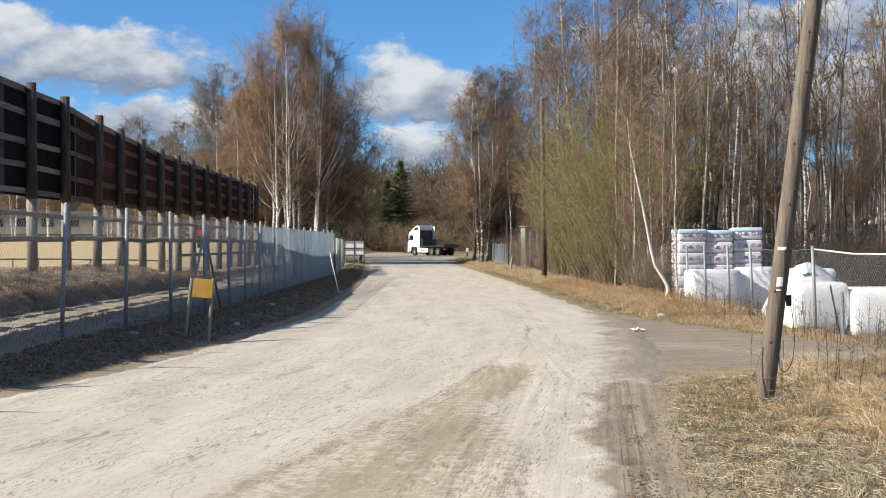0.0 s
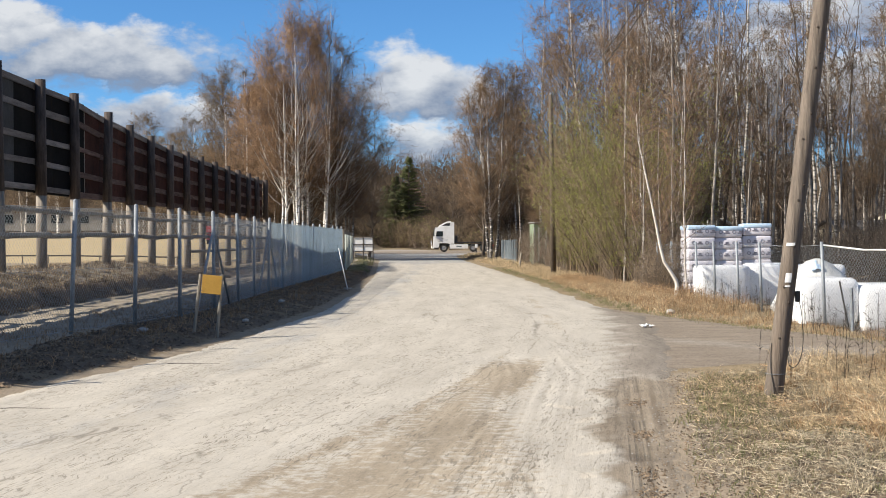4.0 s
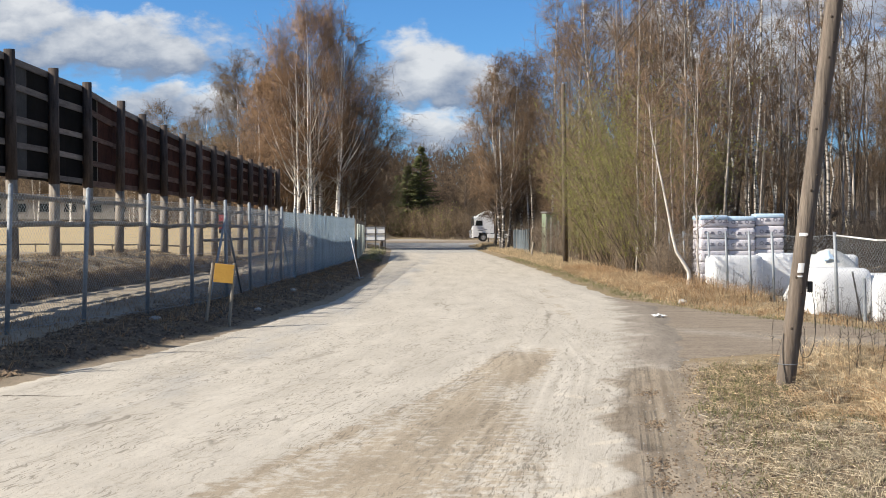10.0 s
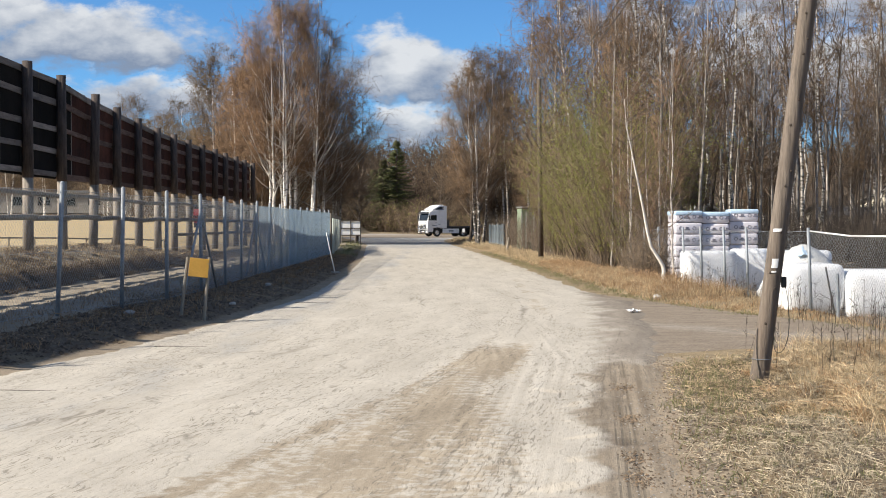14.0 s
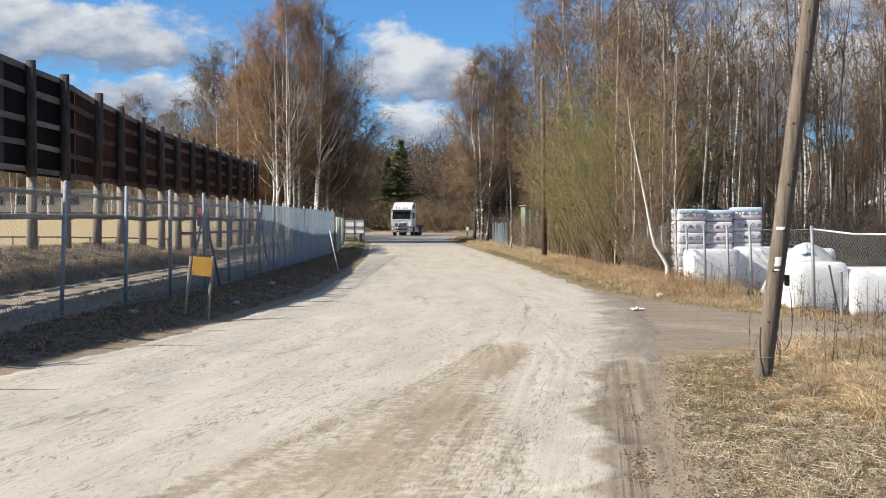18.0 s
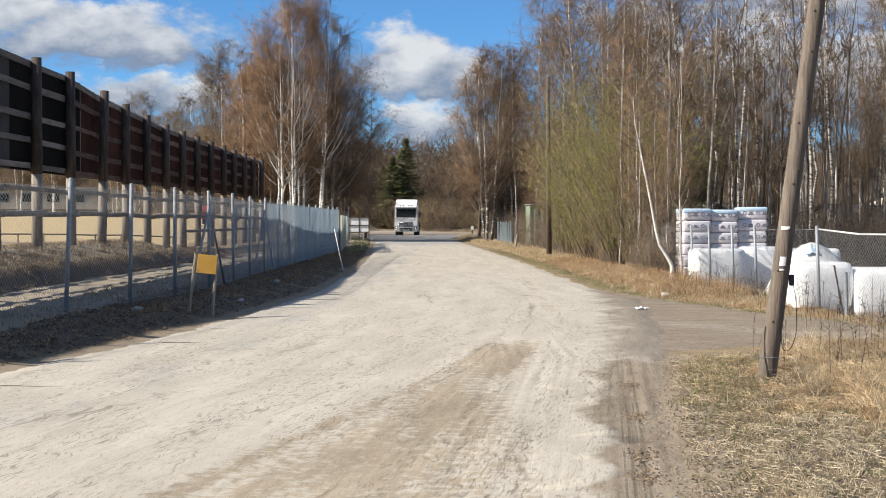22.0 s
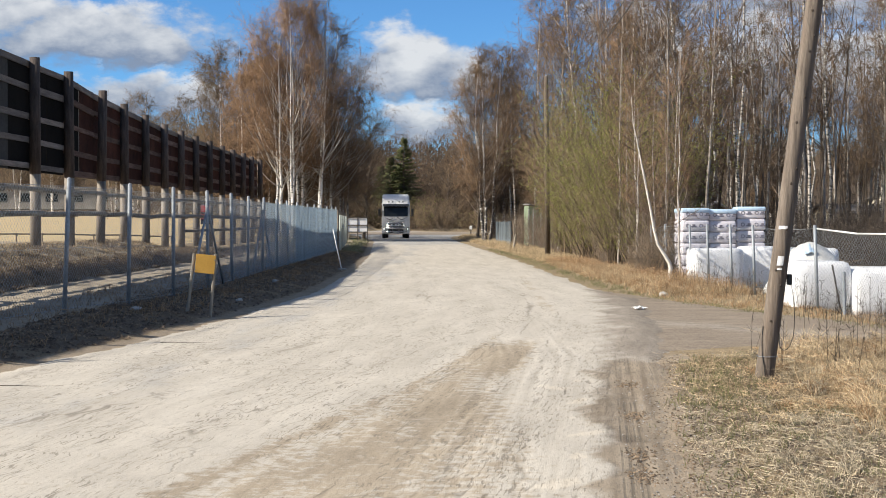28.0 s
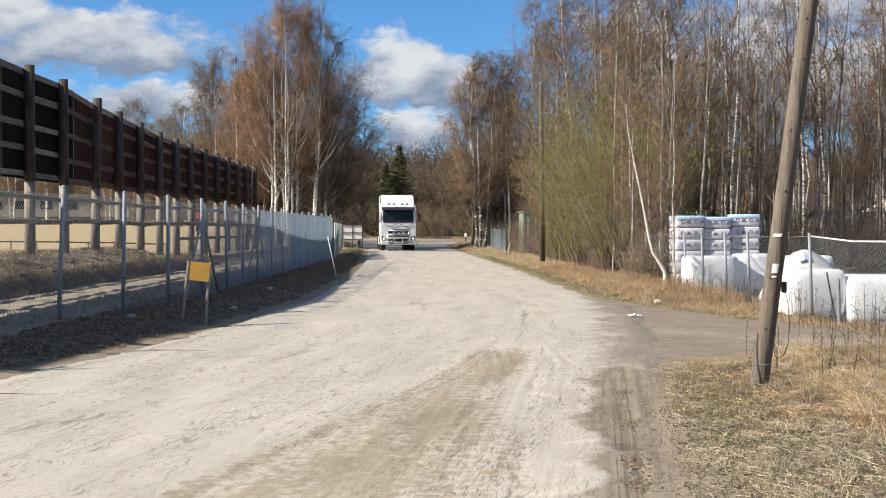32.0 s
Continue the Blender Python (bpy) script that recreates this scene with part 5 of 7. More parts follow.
# ---- small buildings seen through the trees ----


def house(name, label, m, w, d, h, roof_h, wall_mat, roof_mat, openings):
    root = thing(name, label, "building", m)
    bm = bmesh.new()
    prism(bm, ((-w / 2, -0.3), (w / 2, -0.3), (w / 2, h), (0, h + roof_h), (-w / 2, h)), -d / 2, d / 2)
    part("wall", bm, wall_mat, root)
    for s in (-1, 1):
        bm = bmesh.new()
        l = math.hypot(w / 2 + 0.35, roof_h * (w / 2 + 0.35) / (w / 2))
        ang = math.degrees(math.atan2(roof_h, w / 2))
        box(bm, 0, l, -d / 2 - 0.3, d / 2 + 0.3, 0.01, 0.11, 0, pose(0, 0, h + roof_h, 0, ang, 0) if s > 0 else pose(0, 0, h + roof_h, 0, ang, 0) @ pose(0, 0, 0))
        ob = part("roof", bm, roof_mat, root)
        if s < 0:
            ob.matrix_basis = pose(0, 0, 0, 0, 0, 180)
    for x, z, ww, wh in openings:
        bm = bmesh.new()
        box(bm, x - ww / 2 - 0.06, x + ww / 2 + 0.06, -d / 2 - 0.04, -d / 2 + 0.02, z - 0.06, z + wh + 0.06, 0.01)
        win = part("window", bm, M_WHITE, root, "white window frame")
        bm = bmesh.new()
        box(bm, x - ww / 2, x - 0.03, -d / 2 - 0.05, -d / 2 - 0.035, z, z + wh)
        box(bm, x + 0.03, x + ww / 2, -d / 2 - 0.05, -d / 2 - 0.035, z, z + wh)
        part("pane", bm, M_GLASS, win)
    return root


def build_buildings():
    house("house", "cream house with a dark roof behind the trees", pose(27.2, 94, 0.2, 0, 0, 98), 4, 5, 1.9, 0.5, M_CREAM, M_ROOF, ())
    house("house", "cream house with a grey roof behind the trees", pose(36.0, 100, 0.2, 0, 0, 110), 7, 10, 2.9, 0.9, M_CREAM, M_ROOF, ())
    house("shed", "low shed with a pale roof among the trees", pose(14.3, 82, 0.2, 0, 0, 15), 3.4, 5, 1.5, 0.9, M_BOARD, M_PALEROOF, ())
    # green gate hut with a plank fence
    root = thing("gate_hut", "narrow pale green hut beside a blue-grey fence", "hut", pose(5.15, 88, 0.0, 0, 0, 10))
    bm = bmesh.new()
    box(bm, -0.4, 0.4, -0.6, 0.6, 0, 2.5, 0.02)
    part("wall", bm, M_GREEN, root)
    bm = bmesh.new()
    box(bm, -0.6, 0.6, -0.9, 0.9, 2.52, 2.6, 0.01, pose(0, 0, 0, 0, 4, 0))
    part("roof", bm, M_ROOF, root)
    bm = bmesh.new()
    box(bm, -0.05, 0.32, -0.62, -0.601, 0.1, 2.0, 0.004)
    part("door", bm, M_GREEN, root)
    for x in (-0.39, -0.1, 0.37):
        bm = bmesh.new()
        box(bm, x - 0.04, x + 0.04, -0.66, -0.621, 0, 2.3, 0.004)
        part("batten", bm, M_PALEPLANK, root)
    root = thing("plank_fence", "blue-grey upright plank fence at the edge of the wood", "fence")
    rng = np.random.default_rng(9)
    me = None
    for k in range(40):
        x, y = 3.28 + 0.016 * k, 99 - k * 0.24
        if me is None:
            bm = bmesh.new()
            box(bm, -0.012, 0.012, -0.1, 0.1, 0, 1.5, 0.003)
            ob = part("plank", bm, M_BLUEGREY, root)
            me = ob.data
        else:
            ob = part_mesh("plank", me, M_BLUEGREY, root)
        ob.matrix_basis = pose(x, y, 0.0 + rng.normal(0, 0.03), rng.normal(0, 1), 0, -30 + rng.normal(0, 3))
    for k in range(3):
        x, y = 3.5 + 0.3 * k, 97 - k * 4
        bm = bmesh.new()
        rod(bm, (0, 0, -0.1), (rng.normal(0, 0.06), 0, 1.6), 0.05, 0.045, 8)
        ob = part("post", bm, M_POST, root)
        ob.matrix_basis = pose(x - 0.1, y, 0)
    root = thing("leaning_stake", "pale broken stake leaning at the verge", "post", pose(3.6, 80, 0.0))
    bm = bmesh.new()
    rod(bm, (0, 0, -0.1), (0.14, 0, 0.8), 0.07, 0.06, 8)
    part("stick", bm, M_STAKE, root)
    root = thing("marker_post", "white reflector marker post at the junction", "post", pose(2.35, 160, 0.0))
    bm = bmesh.new()
    box(bm, -0.06, 0.06, -0.04, 0.04, 0, 0.6, 0.01)
    part("post", bm, M_BLACK, root)
    bm = bmesh.new()
    box(bm, -0.15, 0.15, -0.05, 0.05, 0.6, 1.02, 0.03)
    part("head", bm, M_WHITE, root, "white head")
    # long grey sports hall and low rail beyond the field
    root = thing("sports_hall", "long low grey hall behind the dry field", "building", pose(-55, 192, 3.6, 0, 0, 3))
    bm = bmesh.new()
    box(bm, -24, 24, -6, 6, -0.6, 2.0, 0.02)
    part("wall", bm, M_GREYWALL, root)
    bm = bmesh.new()
    box(bm, -24.4, 24.4, -6.4, 6.4, 2.01, 2.4, 0.02)
    part("roof", bm, M_ROOF, root)
    for k in range(14):
        bm = bmesh.new()
        box(bm, -22 + k * 3.3, -20.4 + k * 3.3, -6.06, -6.003, 0.4, 1.5)
        part("window", bm, M_GLASS, root)
    root = thing("field_rail", "low dark wooden rail around the dry field", "fence")
    for k in range(26):
        x = -13.5 - k * 1.25
        z = float(height(x, 68))
        bm = bmesh.new()
        rod(bm, (x, 68, z - 0.1), (x, 68, z + 0.42), 0.04, 0.04, 6)
        part("post", bm, M_POST, root)
        bm = bmesh.new()
        rod(bm, (x, 68, z + 0.36), (x - 1.25, 68, float(height(x - 1.25, 68)) + 0.36), 0.035, 0.035, 6)
        part("rail", bm, M_TARRED, root)


build_hoarding()
build_left_fence()
build_yellow_sign()
build_marker()
build_far_board()
POLE_TOP = build_leaning_pole()
FAR_TOP = build_far_pole()
wire(POLE_TOP, FAR_TOP, 0.9)
wire(POLE_TOP - Vector((0, 0, 0.25)), FAR_TOP - Vector((0, 0, 0.2)), 1.0)
build_yard_fence()
build_yard()
build_brush_pile()
build_buildings()

# ---- trees and shrubs ----


def grow(seed, H, r0, crown_r, crown_from, limbs, subs, twigs, stems=1, rise=0.9, droop=0.25, twig_len=0.55, twig_r=0.007, bend=0.35, splay=0.06, deep=1.0, foot=0.12, low=1.45, dome=False, bare=0.16):
    """Stems, limbs and twigs of a bare tree, with the foot at the origin: a list of stem meshes, then two more."""
    rng = np.random.default_rng(seed)
    trunk, L0, L1, R0, R1, S0, S1, SR = [], [], [], [], [], [], [], []
    for s in range(stems):
        n = 14
        f = np.linspace(0, 1, n + 1)
        az = rng.uniform(0, 2 * np.pi) if stems == 1 else 2 * np.pi * s / stems + rng.normal(0, 0.4)
        out = rng.normal(0, 0.02) if stems == 1 else splay * rng.uniform(0.7, 1.5)
        hs = H * (0.94 if dome else 1.0) * (1 if s == 0 else rng.uniform(0.66, 0.94))
        wob = np.cumsum(rng.normal(0, bend * H / 160, (n + 1, 2)), axis=0)
        wob -= wob[0]
        c = np.c_[np.cos(az) * out * hs * f ** 0.8 + wob[:, 0] + (foot * np.cos(az) if stems > 1 else 0), np.sin(az) * out * hs * f ** 0.8 + wob[:, 1] + (foot * np.sin(az) if stems > 1 else 0), hs * f - 0.15]
        rs = r0 * (1 if s == 0 else rng.uniform(0.6, 0.9))
        r = rs * (1 - f) ** 0.9 + 0.003
        r[0] *= 1.35
        trunk.append(tube_path("trunk", c, r, 9))
        nl = int(limbs / stems)
        # every limb climbs from the stem to a place inside an oval crown that narrows to its top
        u = crown_from * 1.1 + (1.0 - crown_from * 1.1) * rng.uniform(0.02, 1, nl) ** low
        v = (u - crown_from) / (1 - crown_from)
        wide = crown_r * np.interp(v, (0.0, 0.15, 0.38, 0.58, 0.78, 0.92, 1.0), (0.42, 0.7, 0.9, 1.0, 0.98, 0.82, 0.4) if dome else (0.42, 0.74, 1.0, 0.95, 0.76, 0.52, 0.14)) * rng.uniform(0.86, 1.12, nl)
        side = az if stems > 1 else 0.0
        a = side + (rng.normal(0, 1.25, nl) if stems > 1 else rng.uniform(0, 2 * np.pi, nl))
        q = np.sqrt(rng.uniform(0.06, 1.0, nl))
        goal = np.c_[np.cos(a) * q * wide, np.sin(a) * q * wide * deep, u * H * (1 if stems == 1 else rng.uniform(0.9, 1.0))]
        axis = np.c_[[np.interp(np.minimum(goal[:, 2], hs), c[:, 2], c[:, k]) for k in range(2)]].T
        lateral = np.hypot(*(goal[:, :2] - axis).T)
        z0 = goal[:, 2] - lateral * rise * rng.uniform(0.75, 1.5, nl)
        z0 = np.clip(z0, np.maximum(crown_from * hs * rng.uniform(0.8, 1.7, nl), 0.6), 0.97 * hs)
        t = z0 / hs
        p = np.c_[[np.interp(z0, c[:, 2], c[:, k]) for k in range(3)]].T
        ln = np.maximum(np.linalg.norm(goal - p, axis=1), 0.5)
        ctrl = 0.5 * (p + goal) + np.c_[np.cos(a), np.sin(a), -0.9 + 0 * a] * (0.09 * ln)[:, None] + rng.normal(0, 0.035, (nl, 3)) * ln[:, None]
        lr = np.minimum(0.55 * np.interp(t, f, r), 0.0098 * ln + 0.005)
        k_seg = 5
        pts, dirs = [p], [unit(ctrl - p)]
        for k in range(k_seg):
            w = (k + 1) / k_seg
            nxt = p * (1 - w) ** 2 + ctrl * (2 * w * (1 - w)) + goal * w * w + rng.normal(0, 0.012, (nl, 3)) * ln[:, None]
            dirs.append(unit(nxt - pts[-1]))
            pts.append(nxt)
            if k < 3:
                L0.append(pts[-2])
                L1.append(nxt)
                R0.append(lr * (1 - k / k_seg) + 0.004)
                R1.append(lr * (1 - (k + 1) / k_seg) + 0.004)
            else:
                S0.append(pts[-2])
                S1.append(nxt + 0.3 * (nxt - pts[-2]))
                SR.append(lr * (1 - k / k_seg) + 0.004)
        P, D = np.array(pts), np.array(dirs)
        # side branches: two pieces, the outer one bent by its weight
        li = np.repeat(np.arange(nl), subs)
        u = rng.uniform(bare, 1.0, len(li)) ** 0.8 * k_seg
        k0 = np.minimum(u.astype(int), k_seg - 1)
        fr = (u - k0)[:, None]
        b0 = P[k0, li] * (1 - fr) + P[k0 + 1, li] * fr
        bd = unit(D[k0 + 1, li] + rng.normal(0, 0.62, (len(li), 3)) + np.array([0, 0, 0.12]))
        bl = np.minimum(ln[li] * rng.uniform(0.16, 0.42, len(li)) * (1.1 - 0.5 * u / k_seg) + 0.2, 2.0)
        b1 = b0 + bd * (0.5 * bl)[:, None]
        be = unit(bd + rng.normal(0, 0.25, (len(li), 3)) - np.array([0, 0, droop * 0.7]))
        b2 = b1 + be * (0.5 * bl)[:, None]
        S0.extend((b0, b1))
        S1.extend((b1 + 0.25 * (b1 - b0), b2))
        SR.extend((np.full(len(li), twig_r * 1.9), np.full(len(li), twig_r * 1.3)))
        # twigs, most of them on the outer pieces
        ti = np.repeat(np.arange(len(li)), twigs)
        u = rng.uniform(0.0, 1.0, len(ti))[:, None] ** 0.8
        w0 = np.where(u < 0.4, b0[ti] + (b1[ti] - b0[ti]) * (0.3 + u * 1.75), b1[ti] + (b2[ti] - b1[ti]) * (u - 0.4) / 0.6)
        wd = unit(be[ti] * 0.75 + rng.normal(0, 0.5, (len(ti), 3)) - np.array([0, 0, droop * 0.6]))
        wl = twig_len * rng.uniform(0.4, 1.3, len(ti))
        S0.append(w0)
        S1.append(w0 + wd * wl[:, None])
        SR.append(twig_r * rng.uniform(0.7, 1.1, len(ti)))
    limb = tubes("branchwork", np.concatenate(L0), np.concatenate(L1), np.concatenate(R0), np.concatenate(R1), 3)
    twig = spikes("crown", np.concatenate(S0), np.concatenate(S1), np.concatenate(SR))
    return trunk, limb, twig


def tree(kind, label, meshes, mats, m, group):
    root = thing(kind, label, "tree", m, group)
    for me in meshes[0]:
        part_mesh("trunk", me, mats[0], root, "", True)
    tagged(part_mesh("branchwork", meshes[1], mats[1], root), kind="stuff")
    tagged(part_mesh("crown", meshes[2], mats[2], root, "crown of fine bare twigs"), kind="stuff")
    return root


def stand(root_list, spots, rng, smin=0.85, smax=1.12):
    """Copies of the given trees at each (x, y)."""
    for k, (x, y) in enumerate(spots):
        src = root_list[rng.integers(len(root_list))]
        s = rng.uniform(smin, smax)
        ob = copy_thing(src, pose(x, y, float(height(x, y)) - 0.03, rng.normal(0, 1.2), rng.normal(0, 1.2), rng.uniform(0, 360)))
        ob.scale = (s, s, s * rng.uniform(0.95, 1.06))


HOUSES = ((27.2, 94, 4, 4), (36, 100, 7, 5.5), (14.3, 82, 3, 3.8), (5.15, 88, 1.6, 2.5))


def clear(x, y):
    return not any(abs(x - a) < w and abs(y - b) < d for a, b, w, d in HOUSES)


def build_trees():
    rng = np.random.default_rng(77)
    birch = (M_BIRCH, M_PALELIMB, M_TWIG)
    grey = (M_BARK, M_LIMB, M_TWIG_GREY)
    # the tall birches at the end of the hoarding
    spec = "tall bare birch clump with white stems and reddish twigs"
    tree("birch_clump", spec, grow(1, 19.8, 0.16, 5.2, 0.25, 190, 22, 9, 9, 2.3, 0.35, 0.74, 0.0076, 0.3, 0.03, 0.75, 1.5, 0.95, False, 0.40), birch, pose(-11.4, 106, 0.2, 0, 0, 20), "birches behind the fence")
    tree("birch_clump", spec, grow(4, 17.6, 0.12, 6.1, 0.23, 170, 15, 8, 5, 1.9, 0.7, 0.88, 0.0070, 0.4, 0.05, 1.0, 1.0, 0.95), (M_BIRCH, M_PALELIMB, M_TWIG), pose(-10.6, 112.5, 0.2), "birches behind the fence")
    tree("birch_clump", spec, grow(2, 15.2, 0.13, 4.2, 0.10, 180, 20, 10, 4, 1.6, 0.75, 0.83, 0.0072, 0.4, 0.06, 1.0, 0.65, 1.0), (M_BIRCH, M_LIMB, M_TWIG), pose(-15.1, 110, 0.2), "birches behind the fence")
    tree("birch_clump", spec, grow(3, 14.2, 0.09, 3.9, 0.20, 85, 13, 7, 4, 1.6, 0.75, 0.85, 0.0072, 0.4, 0.07, 1.0, 0.5, 1.1), (M_PATCHBARK, M_LIMB, M_TWIG), pose(-8.9, 116, 0.2), "birches behind the fence")
    tree("birch_clump", spec, grow(7, 16.6, 0.10, 4.8, 0.18, 105, 15, 7, 4, 1.8, 0.7, 0.85, 0.0072, 0.4, 0.05, 1.0, 0.8, 0.95), (M_PATCHBARK, M_LIMB, M_TWIG), pose(-13.0, 115, 0.2), "birches behind the fence")
    tree("birch", "round-crowned bare birch with grey-brown twigs", grow(5, 17.6, 0.14, 3.6, 0.24, 120, 16, 8, 3, 1.7, 0.5, 0.7, 0.0082, 0.5, 0.05, 1.0, 0.3, 0.75, True), (M_BIRCH, M_LIMB, M_TWIG_GREY), pose(-19.6, 124, 0.6), "birches behind the fence")
    tree("birch_clump", "bare birch clump with black feet and white stems", grow(6, 14.4, 0.13, 3.0, 0.20, 150, 14, 8, 4, 1.8, 0.5, 0.7, 0.0068, 0.7, 0.05, 1.0, 0.20, 0.95, False, 0.36), (M_BLACKFOOT, M_LIMB, M_TWIG_WOOD), pose(2.65, 101, 0.0, 0, 0, 100), "birches of the wood")
    wood_birch = (M_PATCHBARK, M_LIMB, M_TWIG_WOOD)
    birches = [tree("birch", "tall bare birch with white bark and brown twigs", grow(10 + k, h, r, cr, cf, nl, 7, 5, 1, 1.5, 0.5, 0.8, 0.0090, 0.5), wood_birch, pose(x, y, 0.0), "birches of the wood")
               for k, (h, r, cr, cf, nl, x, y) in enumerate(((16.2, 0.14, 3.2, 0.14, 130, 4.4, 115), (15.2, 0.10, 2.8, 0.16, 100, 7.4, 70), (17.5, 0.105, 2.4, 0.28, 85, 10.5, 84)))]
    slim = [tree("young_birch", "slender young birch with pale bark and thin twigs", grow(20 + k, h, r, cr, cf, nl, 6, 5, 1, 1.7, 0.2, 0.65, 0.0062), (M_SLIMBARK, M_LIMB, M_TWIG_WOOD), pose(x, y, 0.0), "young birches of the wood")
            for k, (h, r, cr, cf, nl, x, y) in enumerate(((12.5, 0.065, 1.6, 0.28, 42, 8.6, 62), (13.8, 0.075, 1.6, 0.42, 36, 13.0, 66)))]
    alder = [tree("alder", "bare grey-brown alder with dark bark", grow(30 + k, h, r, cr, cf, nl, 7, 4, st, 1.3, 0.1, 0.8, 0.0075, 0.6), grey, pose(x, y, 0.0), "alders of the wood")
             for k, (h, r, cr, cf, nl, x, y, st) in enumerate(((13.5, 0.12, 2.6, 0.18, 75, 6.6, 92, 1), (12.0, 0.10, 2.6, 0.18, 75, 8.0, 104, 2), (15.0, 0.13, 2.3, 0.30, 60, 26.0, 108, 1)))]
    far_birch = [tree("birch", "far bare birch with brown crown", grow(40 + k, h, 0.13, 3.6, 0.16, 60, 7, 3, 1, 1.2, 0.4, 1.5, 0.02), grey, pose(x, y, 2.0), "far trees")
                 for k, (h, x, y) in enumerate(((16, -16, 270), (17, 14, 266), (15, -13, 262)))]
    field_birch = [tree("birch", "bare birch with a fine brown crown beyond the field", grow(46 + k, h, 0.13, 3.0, 0.18, 70, 12, 8, 2, 1.5, 0.5, 0.8, 0.0095, 0.4, 0.06, 1.0, 0.2, 0.85, True), (M_BIRCH, M_LIMB, M_TWIG_GREY), pose(x, y, 2.0), "birches beyond the field") for k, (h, x, y) in enumerate(((14.5, -30, 158), (15.5, -36.5, 163)))]
    # right-hand wood: edge along the road, then depth
    edge = [(3.6, 118.5), (2.3, 121), (4.9, 112.5), (4.2, 124), (4.9, 107), (5.4, 116), (6.1, 101), (6.9, 107), (6.4, 82), (7.6, 95), (6.0, 77), (7.4, 66), (7.0, 73), (7.3, 61.5), (6.7, 57), (8.0, 65), (7.6, 54), (9.0, 57), (7.6, 49), (9.2, 51.5), (2.6, 131), (3.8, 138)]
    stand(birches + birches + alder[:2], [e for e in edge if e[1] > 68], rng)
    stand(slim, [e for e in edge if e[1] <= 68], rng)
    stand(birches[1:3] + slim, [(8.6, 66), (9.8, 69), (10.8, 65.5), (8.0, 69.5), (11.8, 72), (9.2, 74), (12.6, 68)], rng)
    wood, tries = [], 0
    while len(wood) < 21 and tries < 4000:
        tries += 1
        y = rng.uniform(52, 122)
        x = y * rng.uniform(0.10, 0.37)
        if x < 8.0 or any((x - a) ** 2 + (y - b) ** 2 < 2.6 for a, b in wood) or not clear(x, y):
            continue
        wood.append((x, y))
    stand(birches[1:] + slim + slim + alder[2:], [w for w in wood if w[0] < 0.24 * w[1]], rng, 0.8, 1.1)
    stand(slim, [w for w in wood if w[0] >= 0.24 * w[1]][::2], rng, 0.8, 1.1)
    # a closer row of thin stems behind the yard
    stand(slim, [(14.2, 56), (15.6, 59), (16.9, 62), (18.6, 66), (17.6, 57.5), (20.1, 68), (21.5, 70), (19.4, 62), (22.4, 74), (13.0, 58), (15.0, 64)], rng, 0.8, 1.05)
    # straight birches and forked dark alders whose stems stand against the sky
    straight = [tree("birch", "straight slim birch with white and dark patched bark", grow(80 + k, h, r, cr, cf, nl, 6, 4, 1, 1.5, 0.3, 0.7, 0.0066, 1.1), (M_PATCHBARK, M_BARK, M_TWIG_WOOD), pose(x, y, 0.0), "straight birches of the wood")
                for k, (h, r, cr, cf, nl, x, y) in enumerate(((17.0, 0.070, 1.9, 0.38, 17, 16.5, 68.0), (14.5, 0.055, 1.6, 0.40, 14, 19.5, 63.0)))]
    forked = [tree("alder", "forked alder with dark bark and rising limbs", grow(84, 16.5, 0.09, 3.2, 0.34, 33, 6, 4, 3, 1.6, 0.2, 0.7, 0.0066, 0.8, 0.10), (M_BARK, M_BARK, M_TWIG_WOOD), pose(13.6, 74.0, 0.0), "forked alders of the wood")]
    spots, tries = [], 0
    while len(spots) < 40 and tries < 4000:
        tries += 1
        y = rng.uniform(55, 98)
        x = y * rng.uniform(0.165, 0.345)
        if clear(x, y) and x > 9.5 and all((x - a) ** 2 + (y - b) ** 2 > 1.6 for a, b in spots):
            spots.append((x, y))
    stand(straight, spots[:33], rng, 0.8, 1.12)
    stand(forked, spots[34:], rng, 0.8, 1.1)
    # thin dark stems that fill the wood behind the yard
    stems = [tree("young_alder", "thin dark-stemmed young alder", grow(50 + k, h, 0.055, 1.1, 0.34, 22, 5, 4, 1, 1.8, 0.15, 0.6, 0.006, 0.45), (M_BARK, M_LIMB, M_TWIG_GREY), pose(x, y, 0.0), "young alders of the wood") for k, (h, x, y) in enumerate(((12.5, 15.2, 60.5), (11.0, 19.3, 65)))]
    spots, tries = [], 0
    while len(spots) < 20 and tries < 2000:
        tries += 1
        y = rng.uniform(53, 92)
        x = y * rng.uniform(0.20, 0.37)
        if clear(x, y) and all((x - a) ** 2 + (y - b) ** 2 > 1.2 for a, b in spots):
            spots.append((x, y))
    stand(stems, spots, rng, 0.75, 1.15)
    # left side beyond the birches, behind the field, and the far wood
    stand(birches + alder, [(-10.4, 122), (-11.5, 130), (-10.8, 140), (-14.5, 134), (-16, 121)], rng, 0.78, 0.92)
    stand(alder[:1], [(-8.0, 130)], rng, 1.0, 1.05)
    stand(field_birch, [(-33.8, 160), (-39.5, 165), (-47, 166), (-53, 172)], rng, 0.85, 1.0)
    far = [(rng.uniform(-75, 95), rng.uniform(250, 300)) for k in range(44)] + [(rng.uniform(8, 60), rng.uniform(206, 240)) for k in range(12)] + [(rng.uniform(-60, -24), rng.uniform(196, 235)) for k in range(10)]
    stand(far_birch, far, rng, 0.8, 1.12)

    def haze(name, label, n, x0, x1, y0, y1, top, r, lo, hi, material, seed):
        """A dense far wood of stems and twigs that nobody could count."""
